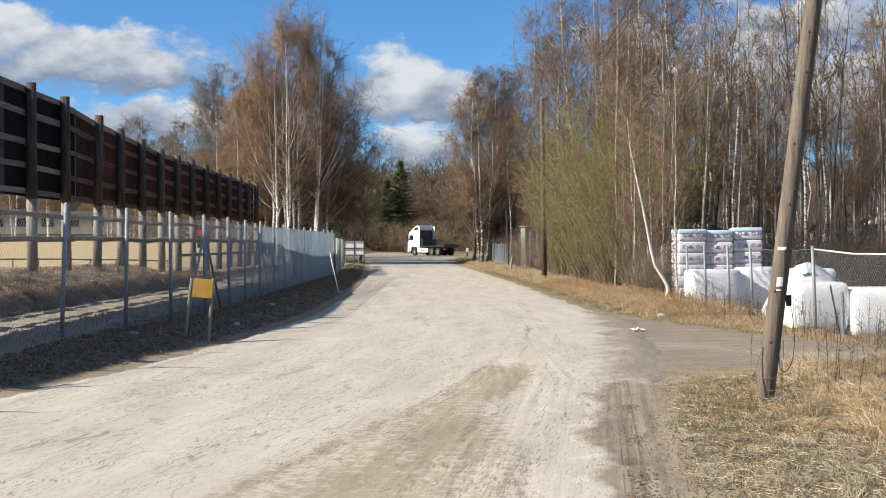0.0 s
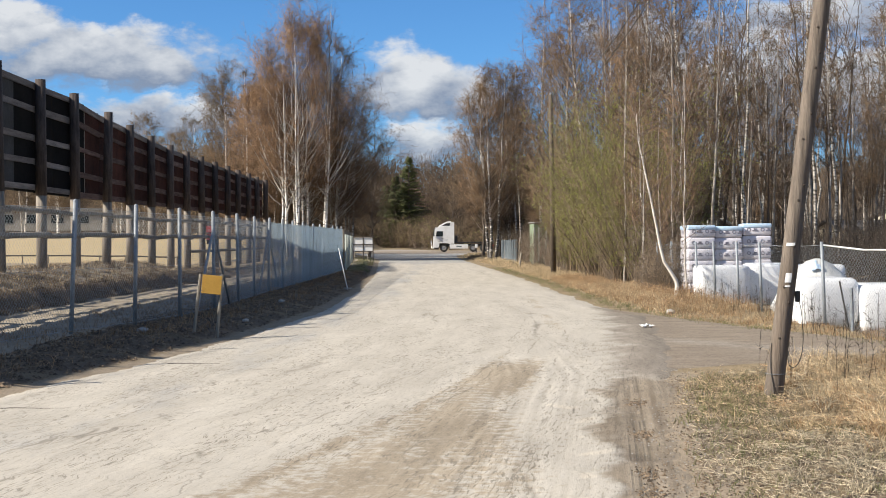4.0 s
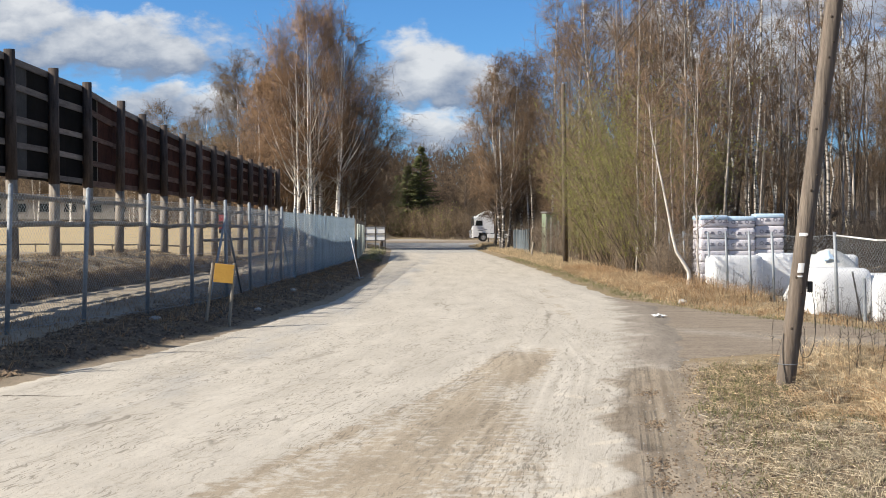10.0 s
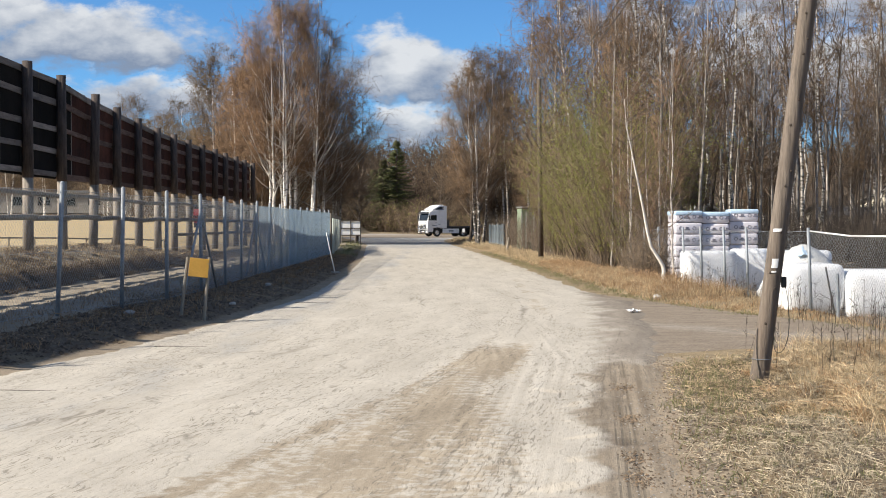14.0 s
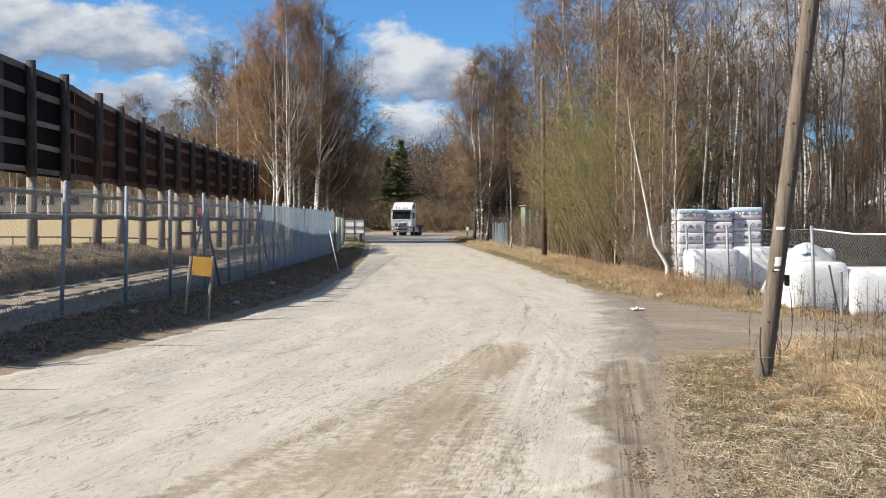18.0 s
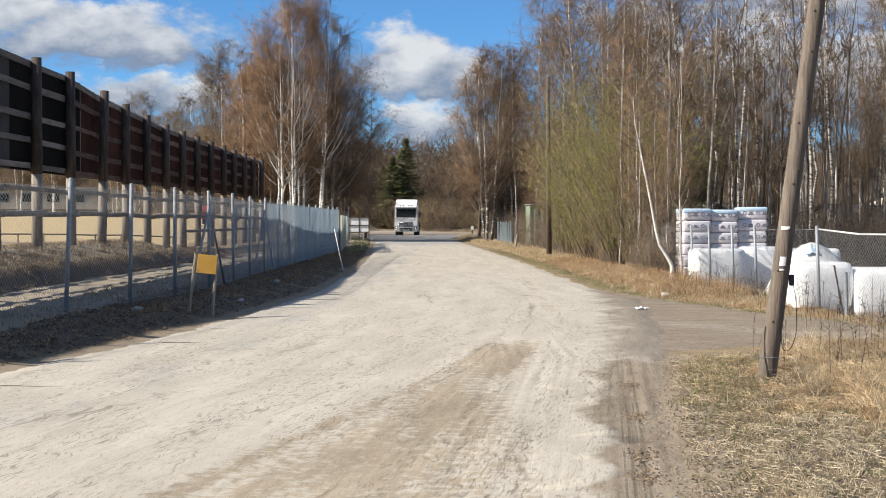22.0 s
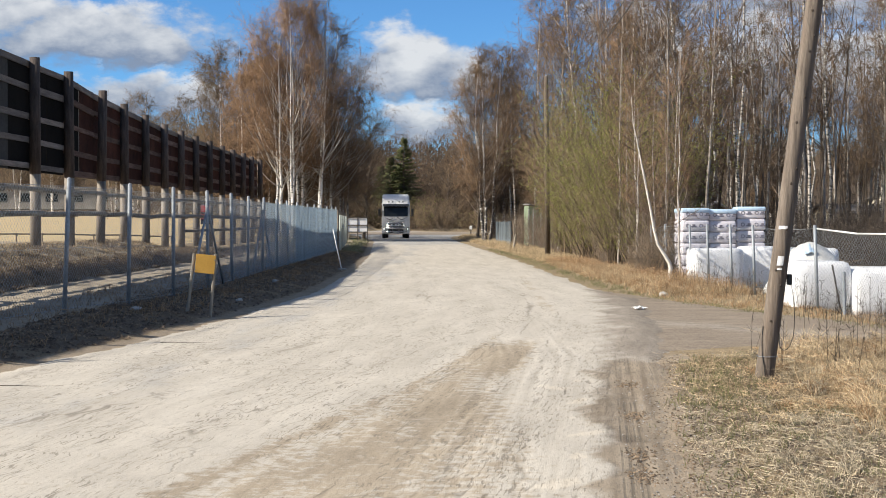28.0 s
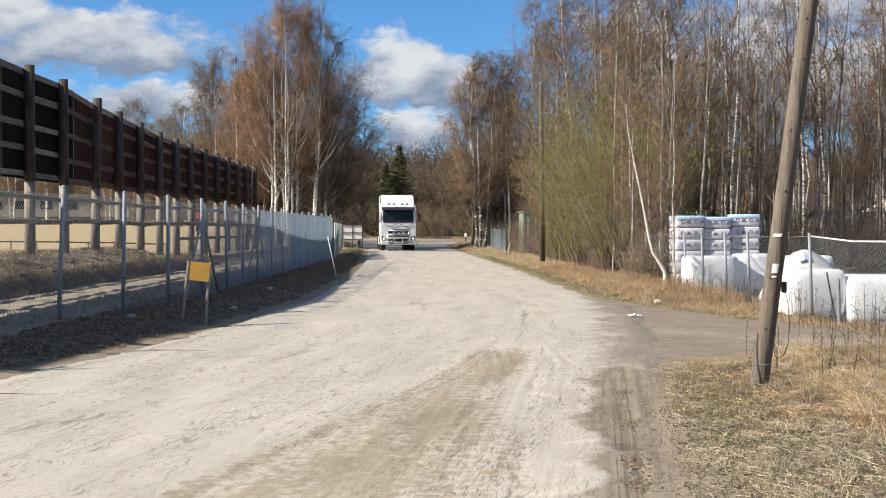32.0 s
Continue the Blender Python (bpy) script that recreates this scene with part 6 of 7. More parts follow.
        g = np.random.default_rng(seed)
        x, y = g.uniform(x0, x1, n), g.uniform(y0, y1, n)
        cap = top * (0.84 + 0.16 * lump(x, y, 9.0, seed))
        z = cap * g.uniform(0, 1, n) ** 1.1
        thin = 1.0 - 0.5 * (z / cap) ** 2
        p0 = np.c_[x, y, height(x, y) + z]
        d = unit(g.normal(0, 0.55, (n, 3)) + (0, 0, 0.9))
        ob = part_mesh(name, spikes(name, p0, p0 + d * g.uniform(lo, hi, (n, 1)) * thin[:, None], r * g.uniform(0.5, 1.3, n) * thin), material)
        tagged(ob, label, "wood", kind="stuff")
    haze("far_wood", "dense bare brown wood beyond the junction", 150000, -105, 95, 258, 330, 19.5, 0.048, 0.9, 2.8, M_FARWOOD, 1)
    haze("far_wood_depth", "dim bare wood far behind the junction", 70000, -145, 125, 332, 348, 20.0, 0.24, 1.4, 3.6, M_FARWOOD, 6)
    haze("far_scrub", "tangled bare scrub along the cross road", 32000, -70, 60, 240, 256, 6.0, 0.05, 0.8, 2.4, M_TWIG_GREY, 2)
    haze("wood_depth", "dim tangle of bare stems deep in the wood", 50000, 9, 66, 112, 155, 8.5, 0.042, 0.7, 2.4, M_BARK, 3)
    haze("left_wood", "bare brown twigs of the wood behind the fence", 26000, -30, -12, 122, 165, 11.0, 0.028, 0.7, 2.2, M_TWIG_GREY, 4)
    haze("field_wood", "bare wood behind the hall and the field", 16000, -110, -26, 205, 240, 9.0, 0.05, 1.0, 3.0, M_TWIG_GREY, 5)
    # thin saplings between the willows and the yard
    sap = tree("birch_sapling", "thin reddish birch sapling at the wood edge", grow(61, 6.8, 0.030, 0.9, 0.30, 26, 6, 4, 1, 1.8, 0.2, 0.35, 0.004, 0.5), (M_PALELIMB, M_LIMB, M_TWIG), pose(6.3, 38.6, 0.0), "saplings at the wood edge")
    stand([sap], [(5.9, 44.5), (6.2, 46.5), (6.75, 46), (5.75, 48), (6.9, 45), (7.4, 47.5), (6.1, 48)], rng, 0.75, 1.15)
    # the pale crooked birch at the verge
    root = thing("leaning_birch", "thin white birch with a crooked foot leaning over brush", "tree", pose(5.74, 36.6, 0.0), "")
    path = np.array(((0.0, 0, -0.1), (-0.02, 0, 0.12), (0.01, 0, 0.32), (-0.02, 0, 0.46), (-0.14, 0, 0.66), (-0.33, 0, 0.95), (-0.43, 0, 1.35), (-0.53, 0, 1.9), (-0.64, 0, 2.45), (-0.75, 0.03, 3.0), (-0.87, 0.05, 3.6), (-0.97, 0.1, 4.1), (-1.02, 0.1, 4.8)))
    rad = np.r_[0.055, 0.052, 0.056, 0.054, 0.046, 0.040, 0.036, 0.032, 0.029, 0.025, 0.019, 0.013, 0.007]
    part_mesh("trunk", tube_path("trunk", path, rad, 9), M_CLEANBARK, root, "", True)
    r2 = np.random.default_rng(4)
    n = 36
    k = r2.integers(5, len(path) - 1, n)
    p0 = path[k] + (path[np.minimum(k + 1, len(path) - 1)] - path[k]) * r2.uniform(0, 1, (n, 1))
    p1 = p0 + unit(r2.normal(0, 1, (n, 3)) * (1, 1, 0.3) + (0, 0, 0.9)) * r2.uniform(0.5, 1.4, (n, 1))
    tagged(part_mesh("branchwork", tubes("branchwork", p0, p1, 0.012, 0.005, 3), M_LIMB, root), kind="stuff")
    i = np.repeat(np.arange(n), 26)
    w0 = p0[i] + (p1[i] - p0[i]) * r2.uniform(0.2, 1, (len(i), 1))
    tagged(part_mesh("crown", spikes("crown", w0, w0 + unit(r2.normal(0, 1, (len(i), 3)) + (0, 0, 0.3)) * r2.uniform(0.2, 0.6, (len(i), 1)), 0.004), M_TWIG, root), kind="stuff")


def shrub_meshes(seed, H, spread, stems, twigs, twig_len=0.35, r=0.004, leaves=0, leaf=0.02):
    rng = np.random.default_rng(seed)
    a = rng.uniform(0, 2 * np.pi, stems)
    foot = np.c_[np.cos(a), np.sin(a), a * 0] * (spread * 0.35 * rng.uniform(0, 1, stems))[:, None]
    d = unit(np.c_[np.cos(a) * rng.uniform(0.05, 0.5, stems), np.sin(a) * rng.uniform(0.05, 0.5, stems), np.ones(stems)])
    ln = H * rng.uniform(0.55, 1.05, stems)
    pts = [foot - (0, 0, 0.08)]
    k_seg = 5
    p0, p1, r0, r1 = [], [], [], []
    for k in range(k_seg):
        d = unit(d + rng.normal(0, 0.10, d.shape))
        pts.append(pts[-1] + d * (ln / k_seg)[:, None])
        p0.append(pts[-2])
        p1.append(pts[-1])
        r0.append(np.full(stems, 0.004 + 0.0026 * H * (1 - k / k_seg)))
        r1.append(np.full(stems, 0.004 + 0.0026 * H * (1 - (k + 1) / k_seg)))
    P = np.array(pts)
    stem = tubes("stems", np.concatenate(p0), np.concatenate(p1), np.concatenate(r0), np.concatenate(r1), 3)
    i = np.repeat(np.arange(stems), twigs)
    u = rng.uniform(0.8, k_seg, len(i))
    k0 = np.minimum(u.astype(int), k_seg - 1)
    fr = (u - k0)[:, None]
    w0 = P[k0, i] * (1 - fr) + P[k0 + 1, i] * fr
    wd = unit(rng.normal(0, 0.7, (len(i), 3)) + (0, 0, 0.55))
    w1 = w0 + wd * (twig_len * rng.uniform(0.4, 1.5, len(i)))[:, None]
    twig = spikes("twigs", w0, w1, r)
    lf = None
    if leaves:
        j = rng.integers(0, len(w0), leaves)
        c = w0[j] + (w1[j] - w0[j]) * rng.uniform(0.2, 1.0, (leaves, 1))
        e1 = unit(rng.normal(0, 1, (leaves, 3))) * leaf * rng.uniform(0.6, 1.3, (leaves, 1))
        e2 = unit(np.cross(e1, rng.normal(0, 1, (leaves, 3)))) * leaf * 0.45
        v = np.stack([c, c + e1 * 0.5 + e2, c + e1, c + e1 * 0.5 - e2], axis=1).reshape(-1, 3)
        lf = raw_mesh("leaves", v, np.arange(leaves * 4).reshape(-1, 4))
    return stem, twig, lf


def build_shrubs():
    rng = np.random.default_rng(19)

    def shrub(name, label, meshes, m, group, leafy=False, twig_mat=M_BRUSH):
        root = thing(name, label, "shrub", m, group)
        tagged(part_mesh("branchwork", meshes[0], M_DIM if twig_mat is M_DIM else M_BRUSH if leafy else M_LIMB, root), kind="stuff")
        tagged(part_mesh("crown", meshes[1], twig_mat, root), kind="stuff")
        if meshes[2]:
            tagged(part_mesh("foliage", meshes[2], M_LEAF, root, "small fresh green leaves"), kind="stuff")
        return root
    willows = [shrub("willow", "upright willow shrub with fresh yellow-green leaves", shrub_meshes(50 + k, h, 2.2, 60, 40, 0.7, 0.0045, 15000, 0.042), pose(x, y, 0), "willows at the verge", True) for k, (h, x, y) in enumerate(((6.6, 6.0, 53.5), (7.6, 6.3, 58)))]
    for x, y, s in ((5.9, 59.5, 0.75), (6.1, 50.5, 0.9), (6.5, 55, 1.05), (6.1, 62, 0.95), (5.7, 57.0, 0.7), (5.9, 49.0, 0.66), (5.3, 64, 0.8), (7.6, 53.0, 1.1), (6.5, 47.5, 0.72), (7.0, 51.5, 0.85), (6.9, 56.5, 0.95)):
        ob = copy_thing(willows[rng.integers(2)], pose(x, y, 0, 0, 0, rng.uniform(0, 360)))
        ob.scale = (s, s, s)
    brown = [shrub("thicket", "bare brown thicket of thin stems", shrub_meshes(60 + k, h, 1.5, 28, 25, 0.42, 0.0052), pose(x, y, 0), "bare thickets at the wood edge") for k, (h, x, y) in enumerate(((2.6, 6.5, 44), (3.4, 6.8, 47), (1.6, 5.85, 40.4)))]
    for k in range(14):
        y = rng.uniform(45.5, 54)
        x = 6.0 + rng.uniform(0, 1.6) - (y - 40) * 0.03
        ob = copy_thing(brown[rng.integers(2)], pose(x, y, 0, 0, 0, rng.uniform(0, 360)))
        s = rng.uniform(0.6, 1.15)
        ob.scale = (s, s, s)
    for x, y, s in ((4.6, 84.5, 0.75), (5.5, 85.5, 0.85), (4.3, 86, 0.6)):
        ob = copy_thing(brown[1], pose(x, y, 0, 0, 0, 50 * x))
        ob.scale = (s, s, s)
    for k in range(9):
        x, y = 6.0 + rng.uniform(-0.2, 0.4), rng.uniform(40, 45)
        ob = copy_thing(brown[2], pose(x, y, 0, 0, 0, rng.uniform(0, 360)))
        s = rng.uniform(0.5, 0.9)
        ob.scale = (s, s, s)
    for k in range(34):
        y = rng.uniform(58, 130)
        x = float(right_edge(y)) + rng.uniform(2.7, 5.2)
        if abs(x - 5.15) < 1.2 and abs(y - 88) < 4:
            continue
        ob = copy_thing(brown[rng.integers(2)], pose(x, y, 0, 0, 0, rng.uniform(0, 360)))
        s = rng.uniform(0.45, 1.0)
        ob.scale = (s, s, s)
    # This undergrowth is coloured dark in place of the shade beneath the trees.
    dim = [shrub("thicket", "brown thicket under the wood, darkened in colour for shade", shrub_meshes(65 + k, 2.6 + k, 1.5, 28, 25, 0.42, 0.0055), pose(13.5 + 4 * k, 52 + 6 * k, 0), "thickets under the wood", False, M_DIM) for k in range(2)]
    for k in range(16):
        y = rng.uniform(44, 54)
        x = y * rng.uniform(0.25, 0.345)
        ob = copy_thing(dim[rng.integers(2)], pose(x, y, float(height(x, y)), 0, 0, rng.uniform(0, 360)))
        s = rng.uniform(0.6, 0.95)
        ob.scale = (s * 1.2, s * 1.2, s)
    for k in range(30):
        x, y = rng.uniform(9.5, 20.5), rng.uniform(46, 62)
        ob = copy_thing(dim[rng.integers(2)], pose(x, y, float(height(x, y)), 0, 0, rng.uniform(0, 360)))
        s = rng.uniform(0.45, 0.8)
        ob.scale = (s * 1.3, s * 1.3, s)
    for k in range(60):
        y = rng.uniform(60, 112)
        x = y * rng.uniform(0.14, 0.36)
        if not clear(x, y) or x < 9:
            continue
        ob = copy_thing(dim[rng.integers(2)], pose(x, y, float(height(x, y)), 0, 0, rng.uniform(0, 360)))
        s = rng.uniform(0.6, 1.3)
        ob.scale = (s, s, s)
    # the hedge of scrub across the far junction and along the left side
    far = [shrub("thicket", "far bare thicket, brown with a touch of green", shrub_meshes(70 + k, 5.2, 3.6, 28, 20, 1.0, 0.018, 260 if k else 0, 0.12), pose(-20 + 30 * k, 246, 0.2), "far thickets", bool(k), M_TWIG_GREY) for k in range(2)]
    for k in range(66):
        x = rng.uniform(-60, 60) if k < 36 else rng.uniform(-18, 8)
        y = float(np.interp(x, (-60, -9, -3, 5, 70), (256, 240, 211, 203, 200))) + rng.uniform(0, 14)
        ob = copy_thing(far[rng.integers(2)], pose(x, y, float(height(x, y)), 0, 0, rng.uniform(0, 360)))
        s = rng.uniform(0.55, 1.15)
        ob.scale = (s, s, s)
    for k in range(30):
        y = rng.uniform(100, 150)
        x = float(left_edge(y)) - rng.uniform(3.0, 9.5)
        ob = copy_thing(brown[rng.integers(2)], pose(x, y, 0.1, 0, 0, rng.uniform(0, 360)))
        s = rng.uniform(0.7, 1.4)
        ob.scale = (s, s, s)


def build_spruces():
    def spruce(seed, H, m, label):
        rng = np.random.default_rng(seed)
        root = thing("spruce", label, "tree", m, "dark spruces at the junction")
        c = np.c_[np.zeros(9), np.zeros(9), np.linspace(-0.2, H, 9)]
        r = np.linspace(0.2, 0.02, 9)
        part_mesh("trunk", tube_path("trunk", c, r, 8), M_BARK, root, "", True)
        n = 300
        z = H * rng.uniform(0.06, 0.985, n)
        ln = (H - z) * 0.31 * rng.uniform(0.55, 1.3, n) + 0.25
        a = rng.uniform(0, 2 * np.pi, n)
        d = np.c_[np.cos(a), np.sin(a), -0.28 + 0.75 * (z / H) ** 2]
        p0 = np.c_[np.zeros(n), np.zeros(n), z]
        p1 = p0 + d * ln[:, None]
        tagged(part_mesh("branchwork", tubes("branchwork", p0, p1, 0.03, 0.008, 3), M_BARK, root), kind="stuff")
        k = 44
        i = np.repeat(np.arange(n), k)
        u = rng.uniform(0.15, 1.05, len(i))[:, None]
        q0 = p0[i] + (p1[i] - p0[i]) * u - np.c_[np.zeros((len(i), 2)), 0.18 * u * (1 - u) * ln[i][:, None]]
        side = unit(d[i] * (0.7, 0.7, 0.2) + rng.normal(0, 0.45, (len(i), 3)) * (1, 1, 0.35) - (0, 0, 0.28))
        q1 = q0 + side * (rng.uniform(0.22, 0.6, (len(i), 1)) * (1.1 - 0.4 * u))
        tagged(part_mesh("crown", spikes("crown", q0, q1, 0.06), M_NEEDLE, root, "dense drooping dark green needles"), kind="stuff")
        return root
    label = "dense dark green spruce behind the scrub"
    spruce(1, 15.8, pose(-8.2, 247, 0.5), label)
    spruce(2, 12.4, pose(-10.5, 246, 0.5), label)
    spruce(3, 11.0, pose(-9.0, 252, 0.5), label)
    spruce(4, 11.0, pose(-12.6, 256, 0.5), label)


# ---- grass, stalks and stones ----


def blades(name, label, x, y, h, material, seed, width=0.0035, lean=0.5):
    rng = np.random.default_rng(seed)
    n = len(x)
    z = height(x, y)
    a = rng.uniform(0, 2 * np.pi, n)
    l = rng.uniform(0.1, 1.0, n) * lean
    dx, dy = np.cos(a) * l, np.sin(a) * l
    p0 = np.c_[x, y, z - 0.01]
    p1 = p0 + np.c_[dx * h * 0.45, dy * h * 0.45, h * 0.6]
    p2 = p1 + np.c_[dx * h * 0.9, dy * h * 0.9, h * 0.4 * (1 - 0.8 * l)]
    me = join_meshes(name, [tubes(name, p0, p1, width, width * 0.8, 3)])
    me2 = spikes(name, p1, p2, width * 0.8)
    root = thing(name, label, "grass", kind="stuff")
    part_mesh("blades", me, material, root)
    part_mesh("tips", me2, material, root)


def scatter(n, x0, x1, y0, y1, keep, seed, clump=0.0):
    rng = np.random.default_rng(seed)
    x, y = rng.uniform(x0, x1, n), rng.uniform(y0, y1, n)
    if clump:
        c = rng.integers(0, n, n // 18)
        k = rng.integers(0, len(c), n)
        sel = rng.uniform(0, 1, n) < clump
        x = np.where(sel, x[c][k] + rng.normal(0, 0.07, n), x)
        y = np.where(sel, y[c][k] + rng.normal(0, 0.09, n), y)
    g = keep(x, y, rng.uniform(0, 1, n))
    return x[g], y[g], rng


def build_grass():
    def corner(x, y, u):
        off = x - right_edge(y)
        gap = smoothstep(y - 0.8 * np.clip(off, 0, 2.2) + 0.4 * lump(x, y, 0.6, 4), 15.5, 14.4) * smoothstep(off + 0.22 * lump(x, y, 0.8, 9), 0.30, 0.95)
        return u < gap * (0.35 + 0.65 * smoothstep(lump(x, y, 0.6, 3), -0.4, 0.3)) * (0.6 + 0.4 * smoothstep(off, 1.3, 2.0))
    x, y, r = scatter(60000, 1.2, 6.2, 5.5, 17, corner, 1, 0.7)
    high = r.uniform(0.04, 0.17, len(x)) * (0.8 + 0.6 * lump(x, y, 0.5, 31))
    far = y + 0.9 * lump(x, y, 0.8, 44) + r.normal(0, 0.5, len(x)) + 0.35 * (x - 3.0) > 11.3
    blades("dry_grass", "matted straw-coloured dry grass around the pole", x[far], y[far], high[far], M_STRAW, 2, 0.0024, 1.4)
    x, y, high = x[~far], y[~far], high[~far]
    blades("matted_grass", "weathered grey-brown grass matted on bare earth", x, y, high * 0.7, M_DULLSTRAW, 76, 0.0024, 1.5)
    # long flattened blades that fan out of separate tufts
    g = np.random.default_rng(71)
    for nm, label, ma, count, seed in (("straw_tufts", "long pale straw fanning from flattened tufts", M_STRAW, 150, 72), ("dull_tufts", "weathered grey-brown grass fanning from tufts", M_DULLSTRAW, 230, 74), ("brown_tufts", "dull brown dead grass fanning from tufts", M_RUSSET, 130, 78)):
        cy = g.uniform(6.5 if ma is M_DULLSTRAW else 10.6, 16.6, count)
        cx = right_edge(cy) + 1.0 + g.uniform(0, 1, count) ** 0.6 * 3.4
        cy = np.where(cy > 15.0 + 0.8 * (cx - right_edge(cy)), cy - 2.6, cy)
        big = 0.55 + 0.6 * smoothstep(cx - right_edge(cy), 1.2, 2.4) * smoothstep(cy, 7.0, 11.0)
        per = 46
        i = np.repeat(np.arange(count), per)
        blades(nm, label, cx[i] + g.normal(0, 0.035, len(i)), cy[i] + g.normal(0, 0.035, len(i)), g.uniform(0.08, 0.27, len(i)) * big[i], ma, seed, 0.0027, 1.25)
    tall = lambda x, y, u: u < smoothstep(y, 17.0, 15.8) * smoothstep(y, 9.5, 11.5) * smoothstep(x - right_edge(y), 1.5, 2.3) * smoothstep(lump(x, y, 0.8, 9), -0.5, 0.4)
    x, y, r = scatter(24000, 2.4, 6.2, 8.5, 17, tall, 3, 0.8)
    blades("tall_dry_grass", "taller tufts of pale dry grass on the corner", x, y, r.uniform(0.16, 0.42, len(x)) * (0.85 + 0.5 * lump(x, y, 0.6, 33)), M_STRAW, 4, 0.003, 0.85)
    x, y, r = scatter(8000, 2.4, 6.2, 9.5, 17, tall, 13, 0.75)
    blades("russet_grass", "russet dead grass mixed through the tufts", x, y, r.uniform(0.12, 0.32, len(x)), M_RUSSET, 14, 0.0024, 0.9)
    green = lambda x, y, u: u < (0.35 + 0.65 * smoothstep(y, 8.5, 12.5)) * smoothstep(y - 0.8 * np.clip(x - right_edge(y), 0, 2.2), 15.4, 14.6) * smoothstep(x - right_edge(y) + 0.18 * lump(x, y, 0.7, 19), 0.32, 0.7) * smoothstep(x - right_edge(y), 2.6, 1.6) * np.maximum(smoothstep(lump(x, y, 0.9, 8), 0.1, 0.5), 0.8 * smoothstep(x - right_edge(y), 1.5, 1.0))
    x, y, r = scatter(17000, 1.2, 5.0, 6, 17, green, 5, 0.6)
    blades("green_grass", "short new green grass among the straw", x, y, r.uniform(0.04, 0.11, len(x)), M_GREENGRASS, 6, 0.0026, 0.9)

    def verge(x, y, u):
        fx = np.where(y < 35, np.interp(y, (12, 20.4, 24, 28, 31, 33, 35), (14, 6.5, 5.35, 4.4, 4.0, 3.9, 3.8)), right_edge(y) + 0.3)
        return u < smoothstep(x - fx + 0.12 * lump(x, y, 0.7, 5), -0.12, 0.4) * smoothstep(x - fx, 3.6, 1.2)

    def rising(x, y):
        return 0.45 + 0.55 * smoothstep(x - right_edge(y), 0.3, 0.8)
    x, y, r = scatter(40000, 2.2, 8.0, 19.5, 62, verge, 7, 0.6)
    blades("verge_grass", "tall straw-coloured grass along the wood edge", x, y, r.uniform(0.08, 0.32, len(x)) * np.where(y < 29, 0.36, np.where(y > 46, 0.7, 1.0)) * (0.75 + 0.5 * lump(x, y, 0.8, 21)) * rising(x, y), M_STRAW, 8, 0.004, 0.9)
    x, y, r = scatter(27000, 2.4, 8.0, 20, 56, verge, 17, 0.65)
    blades("russet_verge_grass", "russet dead grass and bracken along the fence", x, y, r.uniform(0.10, 0.38, len(x)) * np.where(y < 29, 0.42, np.where((y < 40) & (x > 5.3), 1.35, 0.85)) * (0.8 + 0.5 * lump(x, y, 0.7, 23)) * rising(x, y), M_RUSSET, 18, 0.004, 0.9)
    edge_of = lambda x, y, u: u < 0.7 * np.exp(-((x - np.where(y < 35, np.interp(y, (20.4, 24, 28, 31, 33, 35), (6.5, 5.3, 4.3, 3.85, 3.7, 3.55)), right_edge(y) + 0.1) - 0.1) / 0.28) ** 2)
    x, y, r = scatter(46000, 1.6, 6.8, 20.4, 78, edge_of, 37, 0.5)
    blades("edge_grass", "short dull green grass at the road edge", x, y, r.uniform(0.03, 0.11, len(x)), M_GREENGRASS, 38, 0.004, 1.1)
    x, y, r = scatter(34000, 0.2, 6.0, 58, 160, verge, 9, 0.5)
    blades("far_verge_grass", "dry grass along the far verge", x, y, r.uniform(0.15, 0.5, len(x)) * np.where(y < 85, 0.5, 0.8) * rising(x, y), M_STRAW, 10, 0.007, 0.7)
    left = lambda x, y, u: u < smoothstep(left_edge(y) - x, 0.35, 0.9) * 0.9 * (lump(x, y, 0.7, 4) > -0.35)
    x, y, r = scatter(16000, -7.2, -2.7, 13, 66, left, 11, 0.6)
    blades("withered_grass", "withered brown grass on the shaded verge", x, y, r.uniform(0.05, 0.2, len(x)) * (0.8 + 0.5 * lump(x, y, 0.6, 41)), M_RUSSET, 12, 0.004, 1.2)
    bank = lambda x, y, u: u < smoothstep(-x, 9.2, 9.6) * smoothstep(lump(x, y, 1.1, 15), -0.5, 0.4)
    x, y, r = scatter(12000, -12.5, -8.7, 26, 60, bank, 43, 0.6)
    face = lambda x, y, u: u < 0.6 + 0.4 * smoothstep(lump(x, y, 0.9, 16), -0.4, 0.3)
    fx, fy, fr = scatter(8000, -9.55, -8.9, 24, 56, face, 47, 0.5)
    blades("bank_roots", "dark withered grass hanging over the cut bank", fx, fy, fr.uniform(0.05, 0.16, len(fx)), M_BRUSH, 48, 0.006, 1.4)
    blades("bank_grass", "flattened tan grass on the gravel bank", x, y, r.uniform(0.05, 0.16, len(x)), M_STRAW, 44, 0.006, 1.5)
    x, y, r = scatter(15000, -11.5, -8.8, 26, 60, bank, 45, 0.6)
    blades("bank_weeds", "dead brown weeds on the gravel bank", x, y, r.uniform(0.05, 0.2, len(x)), M_BRUSH, 46, 0.006, 1.2)
    x, y, r = scatter(9000, -10, -4, 62, 118, lambda x, y, u: (left_edge(y) - x > 0.3) & (u < 0.8), 15, 0.6)
    blades("verge_turf", "thin grass on the verge beyond the fence", x, y, r.uniform(0.04, 0.14, len(x)), M_GREENGRASS, 16, 0.006, 0.9)
    # dry stalks
    rng = np.random.default_rng(31)
